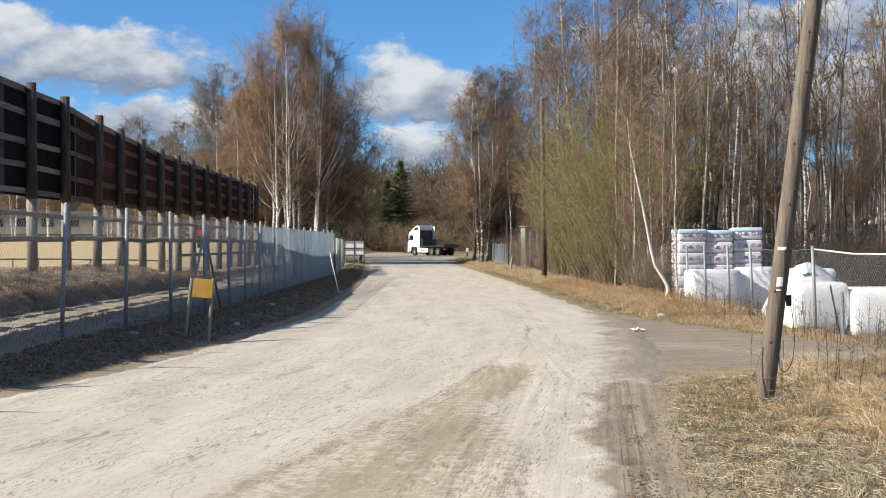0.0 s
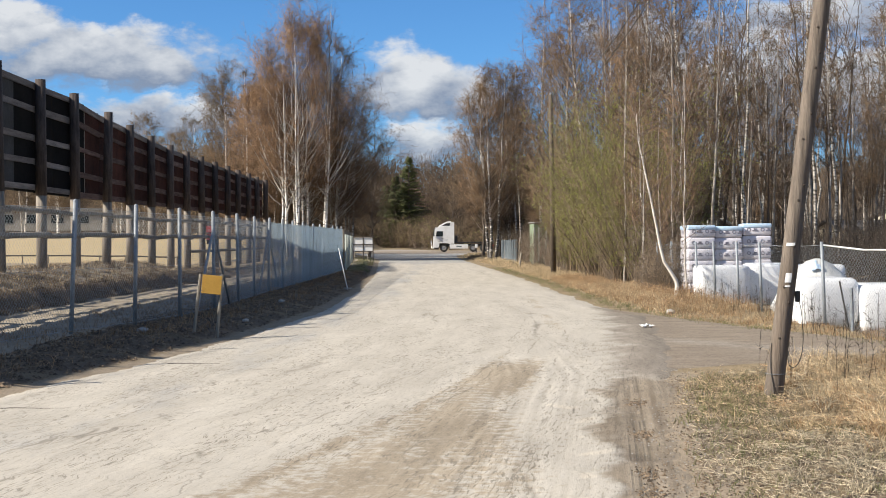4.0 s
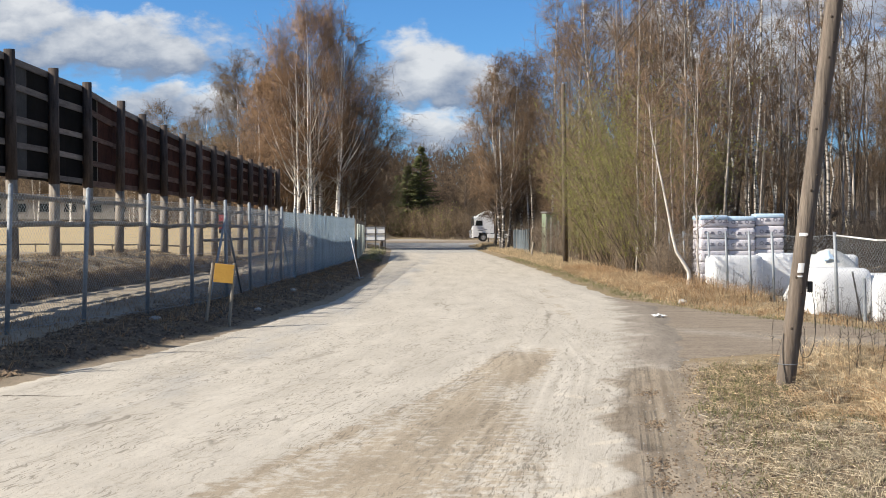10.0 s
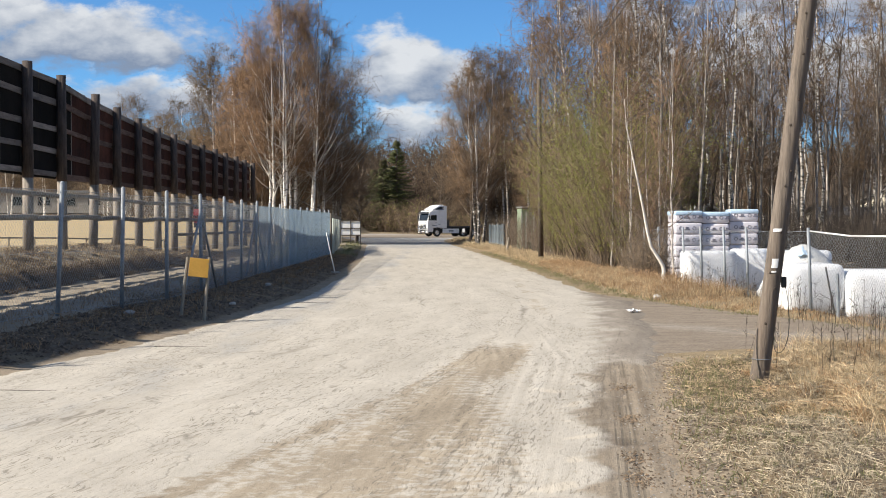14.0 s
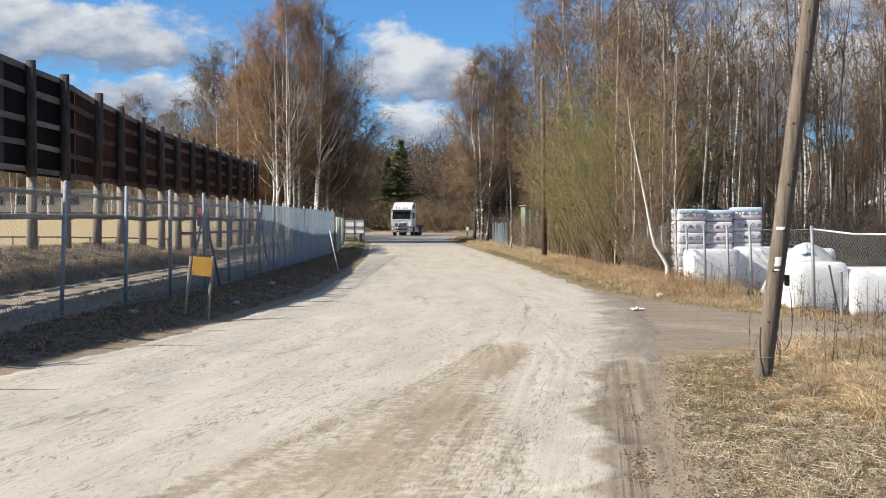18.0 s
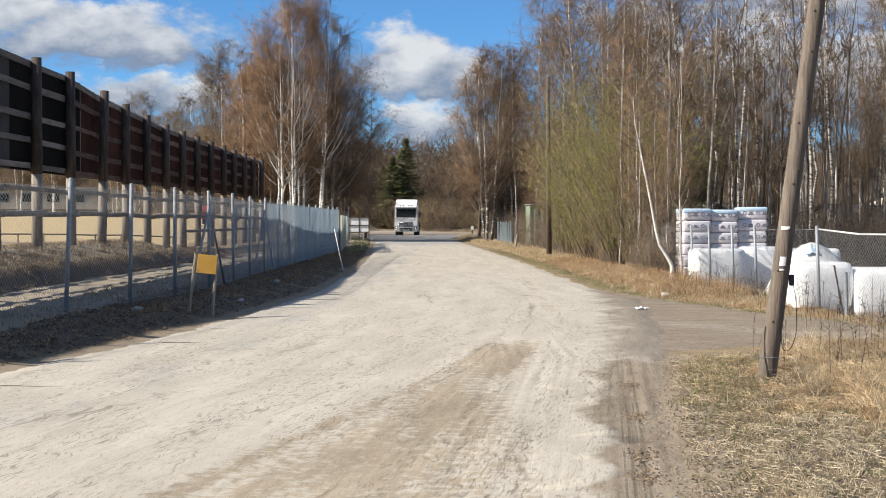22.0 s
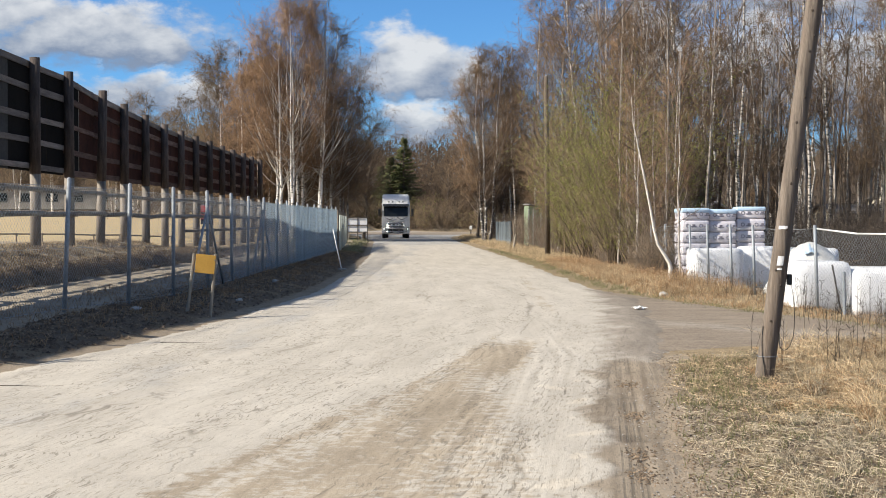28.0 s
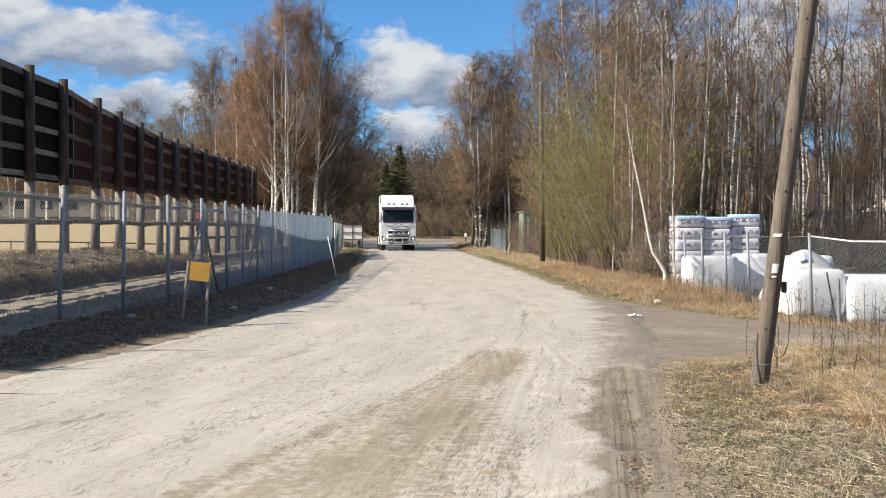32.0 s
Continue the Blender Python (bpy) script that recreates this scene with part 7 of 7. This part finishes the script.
    x = np.r_[rng.uniform(3.4, 5.6, 46), rng.uniform(5.4, 7.0, 170)]
    y = np.r_[rng.uniform(12.5, 16.5, 46), rng.uniform(20.5, 38, 170)]
    h = np.r_[rng.uniform(0.35, 0.95, 46), rng.uniform(0.25, 0.7, 170)]
    p0 = np.c_[x, y, height(x, y) - 0.02]
    p1 = p0 + np.c_[rng.normal(0, 0.06, len(x)), rng.normal(0, 0.06, len(x)), h]
    i = np.repeat(np.arange(len(x)), 9)
    u = rng.uniform(0.45, 1, (len(i), 1))
    b0 = p0[i] + (p1[i] - p0[i]) * u
    b1 = b0 + np.c_[rng.normal(0, 0.05, (len(i), 2)), rng.uniform(0.02, 0.10, len(i))]
    root = thing("dry_stalks", "thin dead weed stalks with side shoots", "weeds", kind="stuff")
    part_mesh("stalks", tubes("stalks", p0, p1, 0.003, 0.0016, 3), M_DIM, root)
    part_mesh("shoots", spikes("shoots", b0, b1, 0.0032), M_DIM, root)
    # litter: dead leaves and small stones
    def chips(name, label, n, where, size, material, seed):
        rg = np.random.default_rng(seed)
        x, y = where(rg, n)
        s = size * rg.uniform(0.5, 1.6, n)
        base = np.array(((1, 0, 0), (-0.5, 0.87, 0.1), (-0.5, -0.87, 0.05), (0, 0, 0.7)))
        a = rg.uniform(0, 2 * np.pi, n)
        R = np.stack([np.stack([np.cos(a), -np.sin(a)], -1), np.stack([np.sin(a), np.cos(a)], -1)], -2)
        v = np.repeat(base[None], n, 0) * (s[:, None, None] * rg.uniform(0.6, 1.2, (n, 1, 3)))
        v[..., :2] = np.einsum("nij,nkj->nki", R, v[..., :2])
        v += np.c_[x, y, np.maximum(height(x, y), -0.012)][:, None]
        f = np.array([[0, 1, 3], [1, 2, 3], [2, 0, 3]])
        me = raw_mesh(name, v.reshape(-1, 3), ((np.arange(n) * 4)[:, None, None] + f[None]).reshape(-1, 3))
        ob = part_mesh(name, me, material)
        tagged(ob, label, "litter", kind="stuff")
    chips("dead_leaves", "dead brown leaves on the shaded verge", 26000, lambda g, n: ((lambda y: (left_edge(y) - 0.25 - g.uniform(0, 1.0, n) ** 0.7 * np.maximum(0.6, left_edge(y) + 5.6), y))(g.uniform(12, 66, n))), 0.03, M_LITTER, 1)
    chips("bank_gravel", "loose grey gravel on the bank", 11000, lambda g, n: (g.uniform(-12, -9.6, n), g.uniform(29, 58, n)), 0.024, M_STONE, 2)
    chips("road_pebbles", "small loose pebbles along the road edge", 1600, lambda g, n: ((lambda y: (right_edge(y) + g.normal(0.45, 0.35, n), y))(g.uniform(5, 17, n))), 0.008, M_STONE, 3)
    chips("rut_clods", "dark crumbs of soil in the wheel rut", 480, lambda g, n: ((lambda y: (np.interp(y, (0, 7.8, 16), (0.9, 1.08, 1.98)) + 0.03 + g.normal(0, 0.06, n), y))(np.concatenate([c + g.normal(0, 0.17, n // 4) for c in (8.6, 9.3, 11.2, 13.4)]))), 0.012, M_LITTER, 4)
    chips("soil_crumbs", "dark crumbs and grit on the bare soil", 4500, lambda g, n: ((lambda y: (right_edge(y) + 0.15 + g.uniform(0, 1, n) ** 0.6 * 0.9, y))(g.uniform(5.5, 16.3, n))), 0.009, M_LITTER, 9)
    chips("corner_leaves", "dark dead leaves and crumbs among the straw", 15000, lambda g, n: ((lambda y: (right_edge(y) + 0.4 + g.uniform(0, 1, n) ** 0.8 * 3.4, y))(g.uniform(6, 16.5, n) - np.abs(g.normal(0, 1.5, n)))), 0.014, M_LITTER, 7)
    g = np.random.default_rng(41)
    n = 24000
    ty = g.uniform(6, 16.7, n)
    tx = right_edge(ty) + 0.45 + g.uniform(0, 1, n) ** 0.8 * 3.8
    a = g.uniform(0, 2 * np.pi, n)
    ty = np.where(ty > 15.0 + 0.8 * (tx - right_edge(ty)), ty - 4.0, ty)
    kind, far = g.uniform(0, 1, n), ty + 0.9 * lump(tx, ty, 0.8, 44) + 0.35 * (tx - 3.0) > 11.3
    p0 = np.c_[tx, ty, height(tx, ty) + g.uniform(0.0, 0.03, n)]
    p1 = p0 + np.c_[np.cos(a), np.sin(a), g.uniform(-0.05, 0.35, n)] * g.uniform(0.03, 0.13, (n, 1))
    for nm, sel, ma in (("straw_thatch", (kind < 0.5) & far, M_STRAW), ("dull_thatch", (kind < 0.62) & ~far, M_DULLSTRAW), ("brown_thatch", kind > 0.62, M_BRUSH)):
        tagged(part_mesh(nm, spikes(nm, p0[sel], p1[sel], 0.0028), ma), "flattened broken stalks matted on the corner", "grass", kind="stuff")
    for x, y, s in ((-5.05, 22.6, 0.10), (-3.9, 26, 0.07), (-4.1, 33, 0.08), (0.55, 9.9, 0.02), (4.47, 29.4, 0.10)):
        bm = bmesh.new()
        bmesh.ops.create_icosphere(bm, subdivisions=2, radius=s)
        for v in bm.verts:
            v.co *= 1 + 0.35 * noise.noise(v.co * 9 / s * 0.1 + Vector((x, y, 0)))
            v.co.z *= 0.55
        ob = part("stone", bm, M_STONE)
        ob.matrix_basis = pose(x, y, max(float(height(x, y)), -0.01) + s * 0.25)
        tagged(ob, "small grey stone lying beside the road", "stone", "stones at the verge")
    bm = bmesh.new()
    bmesh.ops.create_grid(bm, x_segments=7, y_segments=5, size=0.5)
    for v in bm.verts:
        v.co = (v.co.x * 0.24, v.co.y * 0.16, 0.03 + 0.05 * noise.noise(v.co * 4) + 0.02 * noise.noise(v.co * 11))
    bmesh.ops.solidify(bm, geom=list(bm.faces), thickness=0.003)
    ob = part("paper_scrap", bm, M_LABEL)
    ob.matrix_basis = pose(3.36, 24.8, 0.0, 0, 0, 20)
    tagged(ob, "crumpled white paper scrap on the side road", "litter")


build_trees()
build_spruces()
build_shrubs()
build_grass()

# ---- the lorry: x forward, origin on the ground under the front axle ----
M_HEADLAMP = glow("lit_headlamp", (0.95, 0.95, 0.9), 0.9)
M_TAIL = mat("red_lamp", (0.35, 0.02, 0.02), (0.5, 0.04, 0.03), 0.2, bump=0)
WHEELS = []


def build_truck():
    root = thing("truck", "white three-axle lorry with bare black deck behind the cab", "truck", pose(-3.3, 185, 0, 0, 0, 127))

    def p(name, bm, ma, parent=root, label="", smooth=False):
        return part(name, bm, ma, parent, label, smooth)
    # cab shell: side outline
    bm = bmesh.new()
    prism(bm, ((1.33, 0.55), (1.40, 1.0), (1.36, 1.85), (1.16, 2.85), (0.98, 3.12), (-0.05, 3.32), (-0.92, 3.32), (-0.95, 1.0), (-0.62, 1.0), (-0.58, 1.1), (0.55, 1.1), (0.62, 0.55)), -1.24, 1.24, 0.05)
    cab = p("cab", bm, M_WHITE)
    bm = bmesh.new()
    prism(bm, ((0.85, 3.10), (0.55, 3.42), (-0.35, 3.88), (-0.9, 3.95), (-0.9, 3.33), (-0.05, 3.33)), -1.15, 1.15, 0.05)
    p("roof_spoiler", bm, M_WHITE, root, "white roof spoiler")
    for s in (-1, 1):
        bm = bmesh.new()
        prism(bm, ((0.30, 3.35), (-0.30, 3.66), (-0.78, 3.70), (-0.78, 3.35)), s * 1.15, s * 1.165)
        p("spoiler_vent", bm, M_BLACK, root, "dark spoiler vent")
        bm = bmesh.new()
        prism(bm, ((-0.90, 1.05), (-0.90, 3.85), (-1.32, 3.78), (-1.32, 1.05)), s * 1.18, s * 1.235, 0.01)
        p("side_fairing", bm, M_WHITE)
    bm = bmesh.new()
    box(bm, -0.96, -0.955, -1.1, 1.1, 1.1, 3.3)
    p("cab_rear_wall", bm, M_BLACK)
    # windscreen, visor, lamps above
    bm = bmesh.new()
    box(bm, -0.012, 0.012, -1.06, 1.06, -0.44, 0.44, 0.02, pose(1.275, 0, 2.40, 0, -11.5, 0))
    p("windscreen", bm, M_GLASS, cab)
    bm = bmesh.new()
    prism(bm, ((1.18, 3.06), (1.52, 2.86), (1.52, 2.83), (1.2, 2.93)), -1.16, 1.16, 0.008)
    p("sun_visor", bm, M_BLACK, root, "dark sun visor")
    for y in (-0.62, -0.3, 0.3, 0.62):
        bm = bmesh.new()
        rod(bm, (0.95, y, 3.24), (1.02, y, 3.24), 0.085, 0.085, 14)
        lamp = p("roof_lamp", bm, M_BLACK)
        bm = bmesh.new()
        rod(bm, (1.02, y, 3.24), (1.035, y, 3.24), 0.075, 0.07, 14)
        p("lens", bm, M_STEEL, lamp)
    bm = bmesh.new()
    rod(bm, (0.96, -0.95, 3.17), (0.96, 0.95, 3.17), 0.025, 0.025, 8)
    p("lamp_bar", bm, M_STEEL)
    bm = bmesh.new()
    box(bm, -0.015, 0.015, -1.04, 1.04, -0.17, 0.17, 0.02, pose(1.10, 0, 3.06, 0, -32, 0))
    p("light_box", bm, M_LABEL, root, "pale framed light box over the screen")
    # wipers and the dark lines under the screen
    for s in (-1, 1):
        bm = bmesh.new()
        rod(bm, (1.41, s * 0.08, 1.90), (1.41, s * 0.52, 1.66), 0.022, 0.018, 6)
        rod(bm, (1.41, s * 0.52, 1.66), (1.40, s * 1.0, 1.88), 0.026, 0.012, 6)
        p("dark_stripe", bm, M_BLACK, root, "dark angled stripe")
    bm = bmesh.new()
    box(bm, 1.36, 1.405, -0.74, 0.74, 0.98, 1.50, 0.03)
    grille = p("grille", bm, M_BLACK)
    for z in (1.08, 1.2, 1.32, 1.44):
        bm = bmesh.new()
        box(bm, 1.405, 1.425, -0.70, 0.70, z - 0.012, z + 0.012, 0.004)
        p("slat", bm, M_STEEL, grille)
    bm = bmesh.new()
    box(bm, 1.22, 1.44, -1.23, 1.23, 0.42, 0.92, 0.06)
    bumper = p("bumper", bm, M_WHITE)
    bm = bmesh.new()
    box(bm, 1.435, 1.452, -0.66, 0.66, 0.50, 0.86, 0.01)
    p("intake", bm, M_BLACK, bumper)
    bm = bmesh.new()
    box(bm, 1.453, 1.462, -0.26, 0.26, 0.52, 0.63)
    p("plate", bm, M_LABEL, bumper, "pale plate")
    for s in (-1, 1):
        bm = bmesh.new()
        box(bm, 1.40, 1.47, s * 1.04 - 0.14, s * 1.04 + 0.14, 0.74, 1.02, 0.03)
        lamp = p("headlight", bm, M_BLACK)
        bm = bmesh.new()
        rod(bm, (1.46, s * 1.04, 0.84), (1.485, s * 1.04, 0.84), 0.07, 0.065, 14)
        p("bulb_lens", bm, M_HEADLAMP, lamp, "lit headlamp lens")
    # steel bull bar with spot lamps
    bars = (((1.62, -0.72, 0.55), (1.62, -0.72, 1.42)), ((1.62, 0.72, 0.55), (1.62, 0.72, 1.42)), ((1.62, -0.72, 1.42), (1.62, 0.72, 1.42)), ((1.62, -1.05, 0.95), (1.62, 1.05, 0.95)), ((1.62, -1.0, 0.62), (1.62, 1.0, 0.62)), ((1.62, -0.3, 0.45), (1.62, -0.26, 1.42)), ((1.62, 0.3, 0.45), (1.62, 0.26, 1.42)), ((1.62, -0.9, 1.12), (1.62, 0.9, 1.12)),
            ((1.40, -0.5, 0.7), (1.62, -0.5, 0.7)), ((1.40, 0.5, 0.7), (1.62, 0.5, 0.7)))
    bm = bmesh.new()
    for a, b in bars:
        rod(bm, a, b, 0.04, 0.04, 8)
    p("bull_bar", bm, M_STEEL, root, "bright steel bull bar", True)
    for y in (-0.36, 0.0, 0.36):
        bm = bmesh.new()
        rod(bm, (1.63, y, 1.2), (1.72, y, 1.2), 0.11, 0.12, 14)
        lamp = p("spot_lamp", bm, M_BLACK)
        bm = bmesh.new()
        rod(bm, (1.72, y, 1.2), (1.735, y, 1.2), 0.10, 0.095, 14)
        p("lens", bm, M_STEEL, lamp)
    for s in (-1, 1):
        # doors, windows, mirrors, steps
        bm = bmesh.new()
        prism(bm, ((1.16, 1.15), (1.14, 1.95), (0.98, 2.75), (-0.02, 2.75), (-0.02, 1.15)), s * 1.238, s * 1.252, 0.004)
        door = p("door", bm, M_WHITE)
        bm = bmesh.new()
        prism(bm, ((1.04, 2.0), (0.90, 2.66), (0.12, 2.66), (0.12, 2.0)), s * 1.252, s * 1.262)
        p("side_window", bm, M_GLASS, door)
        bm = bmesh.new()
        box(bm, 0.08, 0.28, s * 1.262 - 0.012, s * 1.262 + 0.012, 1.68, 1.73, 0.006)
        p("handle", bm, M_BLACK, door)
        bm = bmesh.new()
        box(bm, 0.1, 0.75, s * 1.253 - 0.006, s * 1.253 + 0.006, 1.35, 1.43)
        box(bm, -0.5, -0.1, s * 1.245 - 0.006, s * 1.245 + 0.006, 1.5, 1.56)
        p("lettering_bar", bm, M_BLUEGREY, root, "blue-grey bar of lettering")
        bm = bmesh.new()
        box(bm, 1.20, 1.36, s * 1.46 - 0.11, s * 1.46 + 0.11, 2.02, 2.62, 0.04)
        mirror = p("mirror", bm, M_BLACK)
        for z in (2.66, 2.05):
            bm = bmesh.new()
            rod(bm, (1.15, s * 1.2, z), (1.28, s * 1.46, z), 0.025, 0.025, 8)
            p("mirror_arm", bm, M_BLACK)
        bm = bmesh.new()
        box(bm, 0.64, 1.25, s * 1.1 - 0.12, s * 1.1 + 0.12, 0.4, 0.62, 0.02)
        box(bm, 0.64, 1.25, s * 1.13 - 0.1, s * 1.13 + 0.1, 0.78, 0.84, 0.01)
        p("step", bm, M_BLACK)
        # wheel arch, side skirt, rear mudguards
        bm = bmesh.new()
        n = 12
        o = [(math.cos(math.pi * k / n) * 0.68, 0.5 + math.sin(math.pi * k / n) * 0.64) for k in range(n + 1)]
        i2 = [(math.cos(math.pi * k / n) * 0.60, 0.5 + math.sin(math.pi * k / n) * 0.58) for k in range(n, -1, -1)]
        prism(bm, o + i2, s * 0.95, s * 1.245)
        p("wheel_arch", bm, M_BLACK)
        bm = bmesh.new()
        box(bm, -3.1, -0.74, s * 1.19 - 0.025, s * 1.19 + 0.025, 0.42, 0.98, 0.02)
        skirt = p("side_skirt", bm, M_WHITE, root, "white side skirt")
        bm = bmesh.new()
        box(bm, -2.3, -1.6, s * 1.217 - 0.004, s * 1.217 + 0.004, 0.62, 0.78)
        p("lettering_bar", bm, M_BLUEGREY, skirt, "dark bar of lettering")
        bm = bmesh.new()
        rod(bm, (-1.0, s * 0.78, 0.7), (-2.4, s * 0.78, 0.7), 0.32, 0.32, 16)
        p("fuel_tank", bm, M_STEEL, root, "", True)
        bm = bmesh.new()
        box(bm, -6.25, 0.9, s * 0.42 - 0.05, s * 0.42 + 0.05, 0.75, 1.02, 0.01)
        p("frame_rail", bm, M_BLACK)
        bm = bmesh.new()
        box(bm, -6.34, -6.24, s * 0.95 - 0.2, s * 0.95 + 0.2, 0.72, 0.9, 0.01)
        lamp = p("tail_light", bm, M_TAIL)
        bm = bmesh.new()
        box(bm, -6.36, -6.341, s * 0.95 - 0.06, s * 0.95 + 0.06, 0.74, 0.88)
        p("reversing_lens", bm, M_LABEL, lamp)
    bm = bmesh.new()
    box(bm, -6.3, -1.35, -1.22, 1.22, 1.12, 1.28, 0.02)
    deck = p("deck", bm, M_BLACK, root, "bare black deck")
    for x in np.linspace(-6.0, -1.8, 8):
        bm = bmesh.new()
        box(bm, x - 0.05, x + 0.05, -1.15, 1.15, 1.03, 1.12)
        p("cross_member", bm, M_BLACK, deck)
    bm = bmesh.new()
    box(bm, -1.75, -1.36, -1.1, 1.1, 1.281, 2.12, 0.02)
    p("bulkhead", bm, M_BLACK, root, "black bulkhead box behind the cab")
    bm = bmesh.new()
    box(bm, -6.45, -6.30, -1.24, 1.24, 1.05, 1.45, 0.02)
    p("tail_board", bm, M_TARRED, root)
    bm = bmesh.new()
    rod(bm, (-3.75, -0.9, 0.5), (-3.75, 0.9, 0.5), 0.08, 0.08, 8)
    rod(bm, (-5.1, -0.9, 0.5), (-5.1, 0.9, 0.5), 0.08, 0.08, 8)
    rod(bm, (0, -0.9, 0.5), (0, 0.9, 0.5), 0.07, 0.07, 8)
    p("axles", bm, M_BLACK)
    # wheels
    for x, s, wd in ((0, 1, 0.32), (0, -1, 0.32), (-3.75, 1, 0.56), (-3.75, -1, 0.56), (-5.1, 1, 0.56), (-5.1, -1, 0.56)):
        hub = new("wheel")
        hub.parent = root
        hub.matrix_basis = pose(x, s * (1.21 - wd / 2), 0.5)
        bm = bmesh.new()
        prof = ((0.29, -wd / 2 + 0.02), (0.42, -wd / 2), (0.48, -wd / 2 + 0.03), (0.5, -wd / 2 + 0.08), (0.5, wd / 2 - 0.08), (0.48, wd / 2 - 0.03), (0.42, wd / 2), (0.29, wd / 2 - 0.02))
        n = 24
        rings = [[bm.verts.new((math.cos(2 * math.pi * k / n) * r, y, math.sin(2 * math.pi * k / n) * r)) for k in range(n)] for r, y in prof]
        for a in range(len(prof) - 1):
            for k in range(n):
                bm.faces.new((rings[a][k], rings[a][(k + 1) % n], rings[a + 1][(k + 1) % n], rings[a + 1][k]))
        bmesh.ops.recalc_face_normals(bm, faces=bm.faces)
        part("tyre", bm, M_RUBBER, hub, "", True)
        bm = bmesh.new()
        y = s * (wd / 2 - 0.05)
        rod(bm, (0, y - s * 0.06, 0), (0, y, 0), 0.285, 0.285, 20)
        rod(bm, (0, y, 0), (0, y + s * 0.05, 0), 0.12, 0.08, 12)
        for k in range(8):
            a = 2 * math.pi * k / 8
            rod(bm, (math.cos(a) * 0.19, y, math.sin(a) * 0.19), (math.cos(a) * 0.19, y + s * 0.012, math.sin(a) * 0.19), 0.035, 0.03, 8)
        part("rim", bm, M_STEEL, hub, "pale steel rim")
        WHEELS.append((hub, x, s * (1.21 - wd / 2)))
    return root


TRUCK = build_truck()
# rows of the lorry's walk: seconds, x, y, heading in degrees
DRIVE = ((0.0, -3.3, 185.0, 127), (0.5, -3.25, 184.9, 128), (1.0, -3.15, 184.5, 133), (2.0, -2.85, 183.2, 152), (3.0, -2.40, 182.0, 172), (4.0, -1.5, 181.3, 180), (5.0, -0.55, 180.6, 183), (6.0, 0.35, 180.0, 184), (7.0, 1.25, 179.6, 184),
         (8.0, 1.85, 179.4, 184), (9.5, 1.9, 179.4, 184), (11.4, 1.85, 179.3, 184), (12.0, 1.2, 178.9, 186), (12.5, 0.65, 178.3, 189), (13.0, 0.0, 177.5, 194), (13.5, -0.6, 176.6, 201), (14.0, -1.3, 175.5, 209), (14.5, -2.0, 174.3, 217),
         (15.5, -3.4, 171.8, 234), (16.5, -4.6, 169.2, 247), (17.0, -4.95, 168.0, 252), (18.0, -5.1, 165.8, 261), (19.0, -4.95, 163.6, 266), (20.0, -4.85, 160.6, 268), (21.0, -4.8, 157.4, 269), (22.0, -4.92, 154.0, 269), (23.0, -5.04, 150.4, 269), (24.0, -5.12, 145.6, 269),
         (25.0, -5.15, 140.4, 270), (26.5, -5.05, 133.2, 271), (28.0, -4.88, 126.0, 272.5), (29.0, -4.6, 120.4, 273.5), (30.0, -4.25, 114.2, 274), (31.0, -3.85, 107.2, 274.5), (32.0, -3.38, 99.6, 275))


def drive_at(t):
    """Smooth place and heading between the rows."""
    k = max(0, min(len(DRIVE) - 2, sum(1 for r in DRIVE if r[0] <= t) - 1))
    a, b = DRIVE[k], DRIVE[k + 1]
    pa, pb = DRIVE[max(k - 1, 0)], DRIVE[min(k + 2, len(DRIVE) - 1)]
    h = b[0] - a[0]
    u = (t - a[0]) / h
    res = []
    for c in (1, 2, 3):
        ma = (b[c] - pa[c]) / (b[0] - pa[0]) * h
        mb = (pb[c] - a[c]) / (pb[0] - a[0]) * h
        res.append((2 * u ** 3 - 3 * u ** 2 + 1) * a[c] + (u ** 3 - 2 * u ** 2 + u) * ma + (3 * u ** 2 - 2 * u ** 3) * b[c] + (u ** 3 - u ** 2) * mb)
    return res


def motions():
    rows, roll, spin, last = [], 0.0, [], None
    for k in range(321):
        t = k / 10
        x, y, h = drive_at(t)
        if k % 5 == 0:
            rows.append((t, pose(x, y, -0.01, 0, 0, h)))
        # distance rolled forwards, taken midway along the wheelbase
        c = Vector((x - 2.2 * math.cos(radians(h)), y - 2.2 * math.sin(radians(h))))
        if last is not None:
            step = (c - last).dot(Vector((math.cos(radians(h)), math.sin(radians(h)))))
            roll += math.degrees(step / 0.5)
        last = c
        spin.append((t, roll))
    walk(TRUCK, rows)
    for hub, x, y in WHEELS:
        walk(hub, [(t, pose(x, y, 0.5, 0, a, 0)) for t, a in spin])


motions()
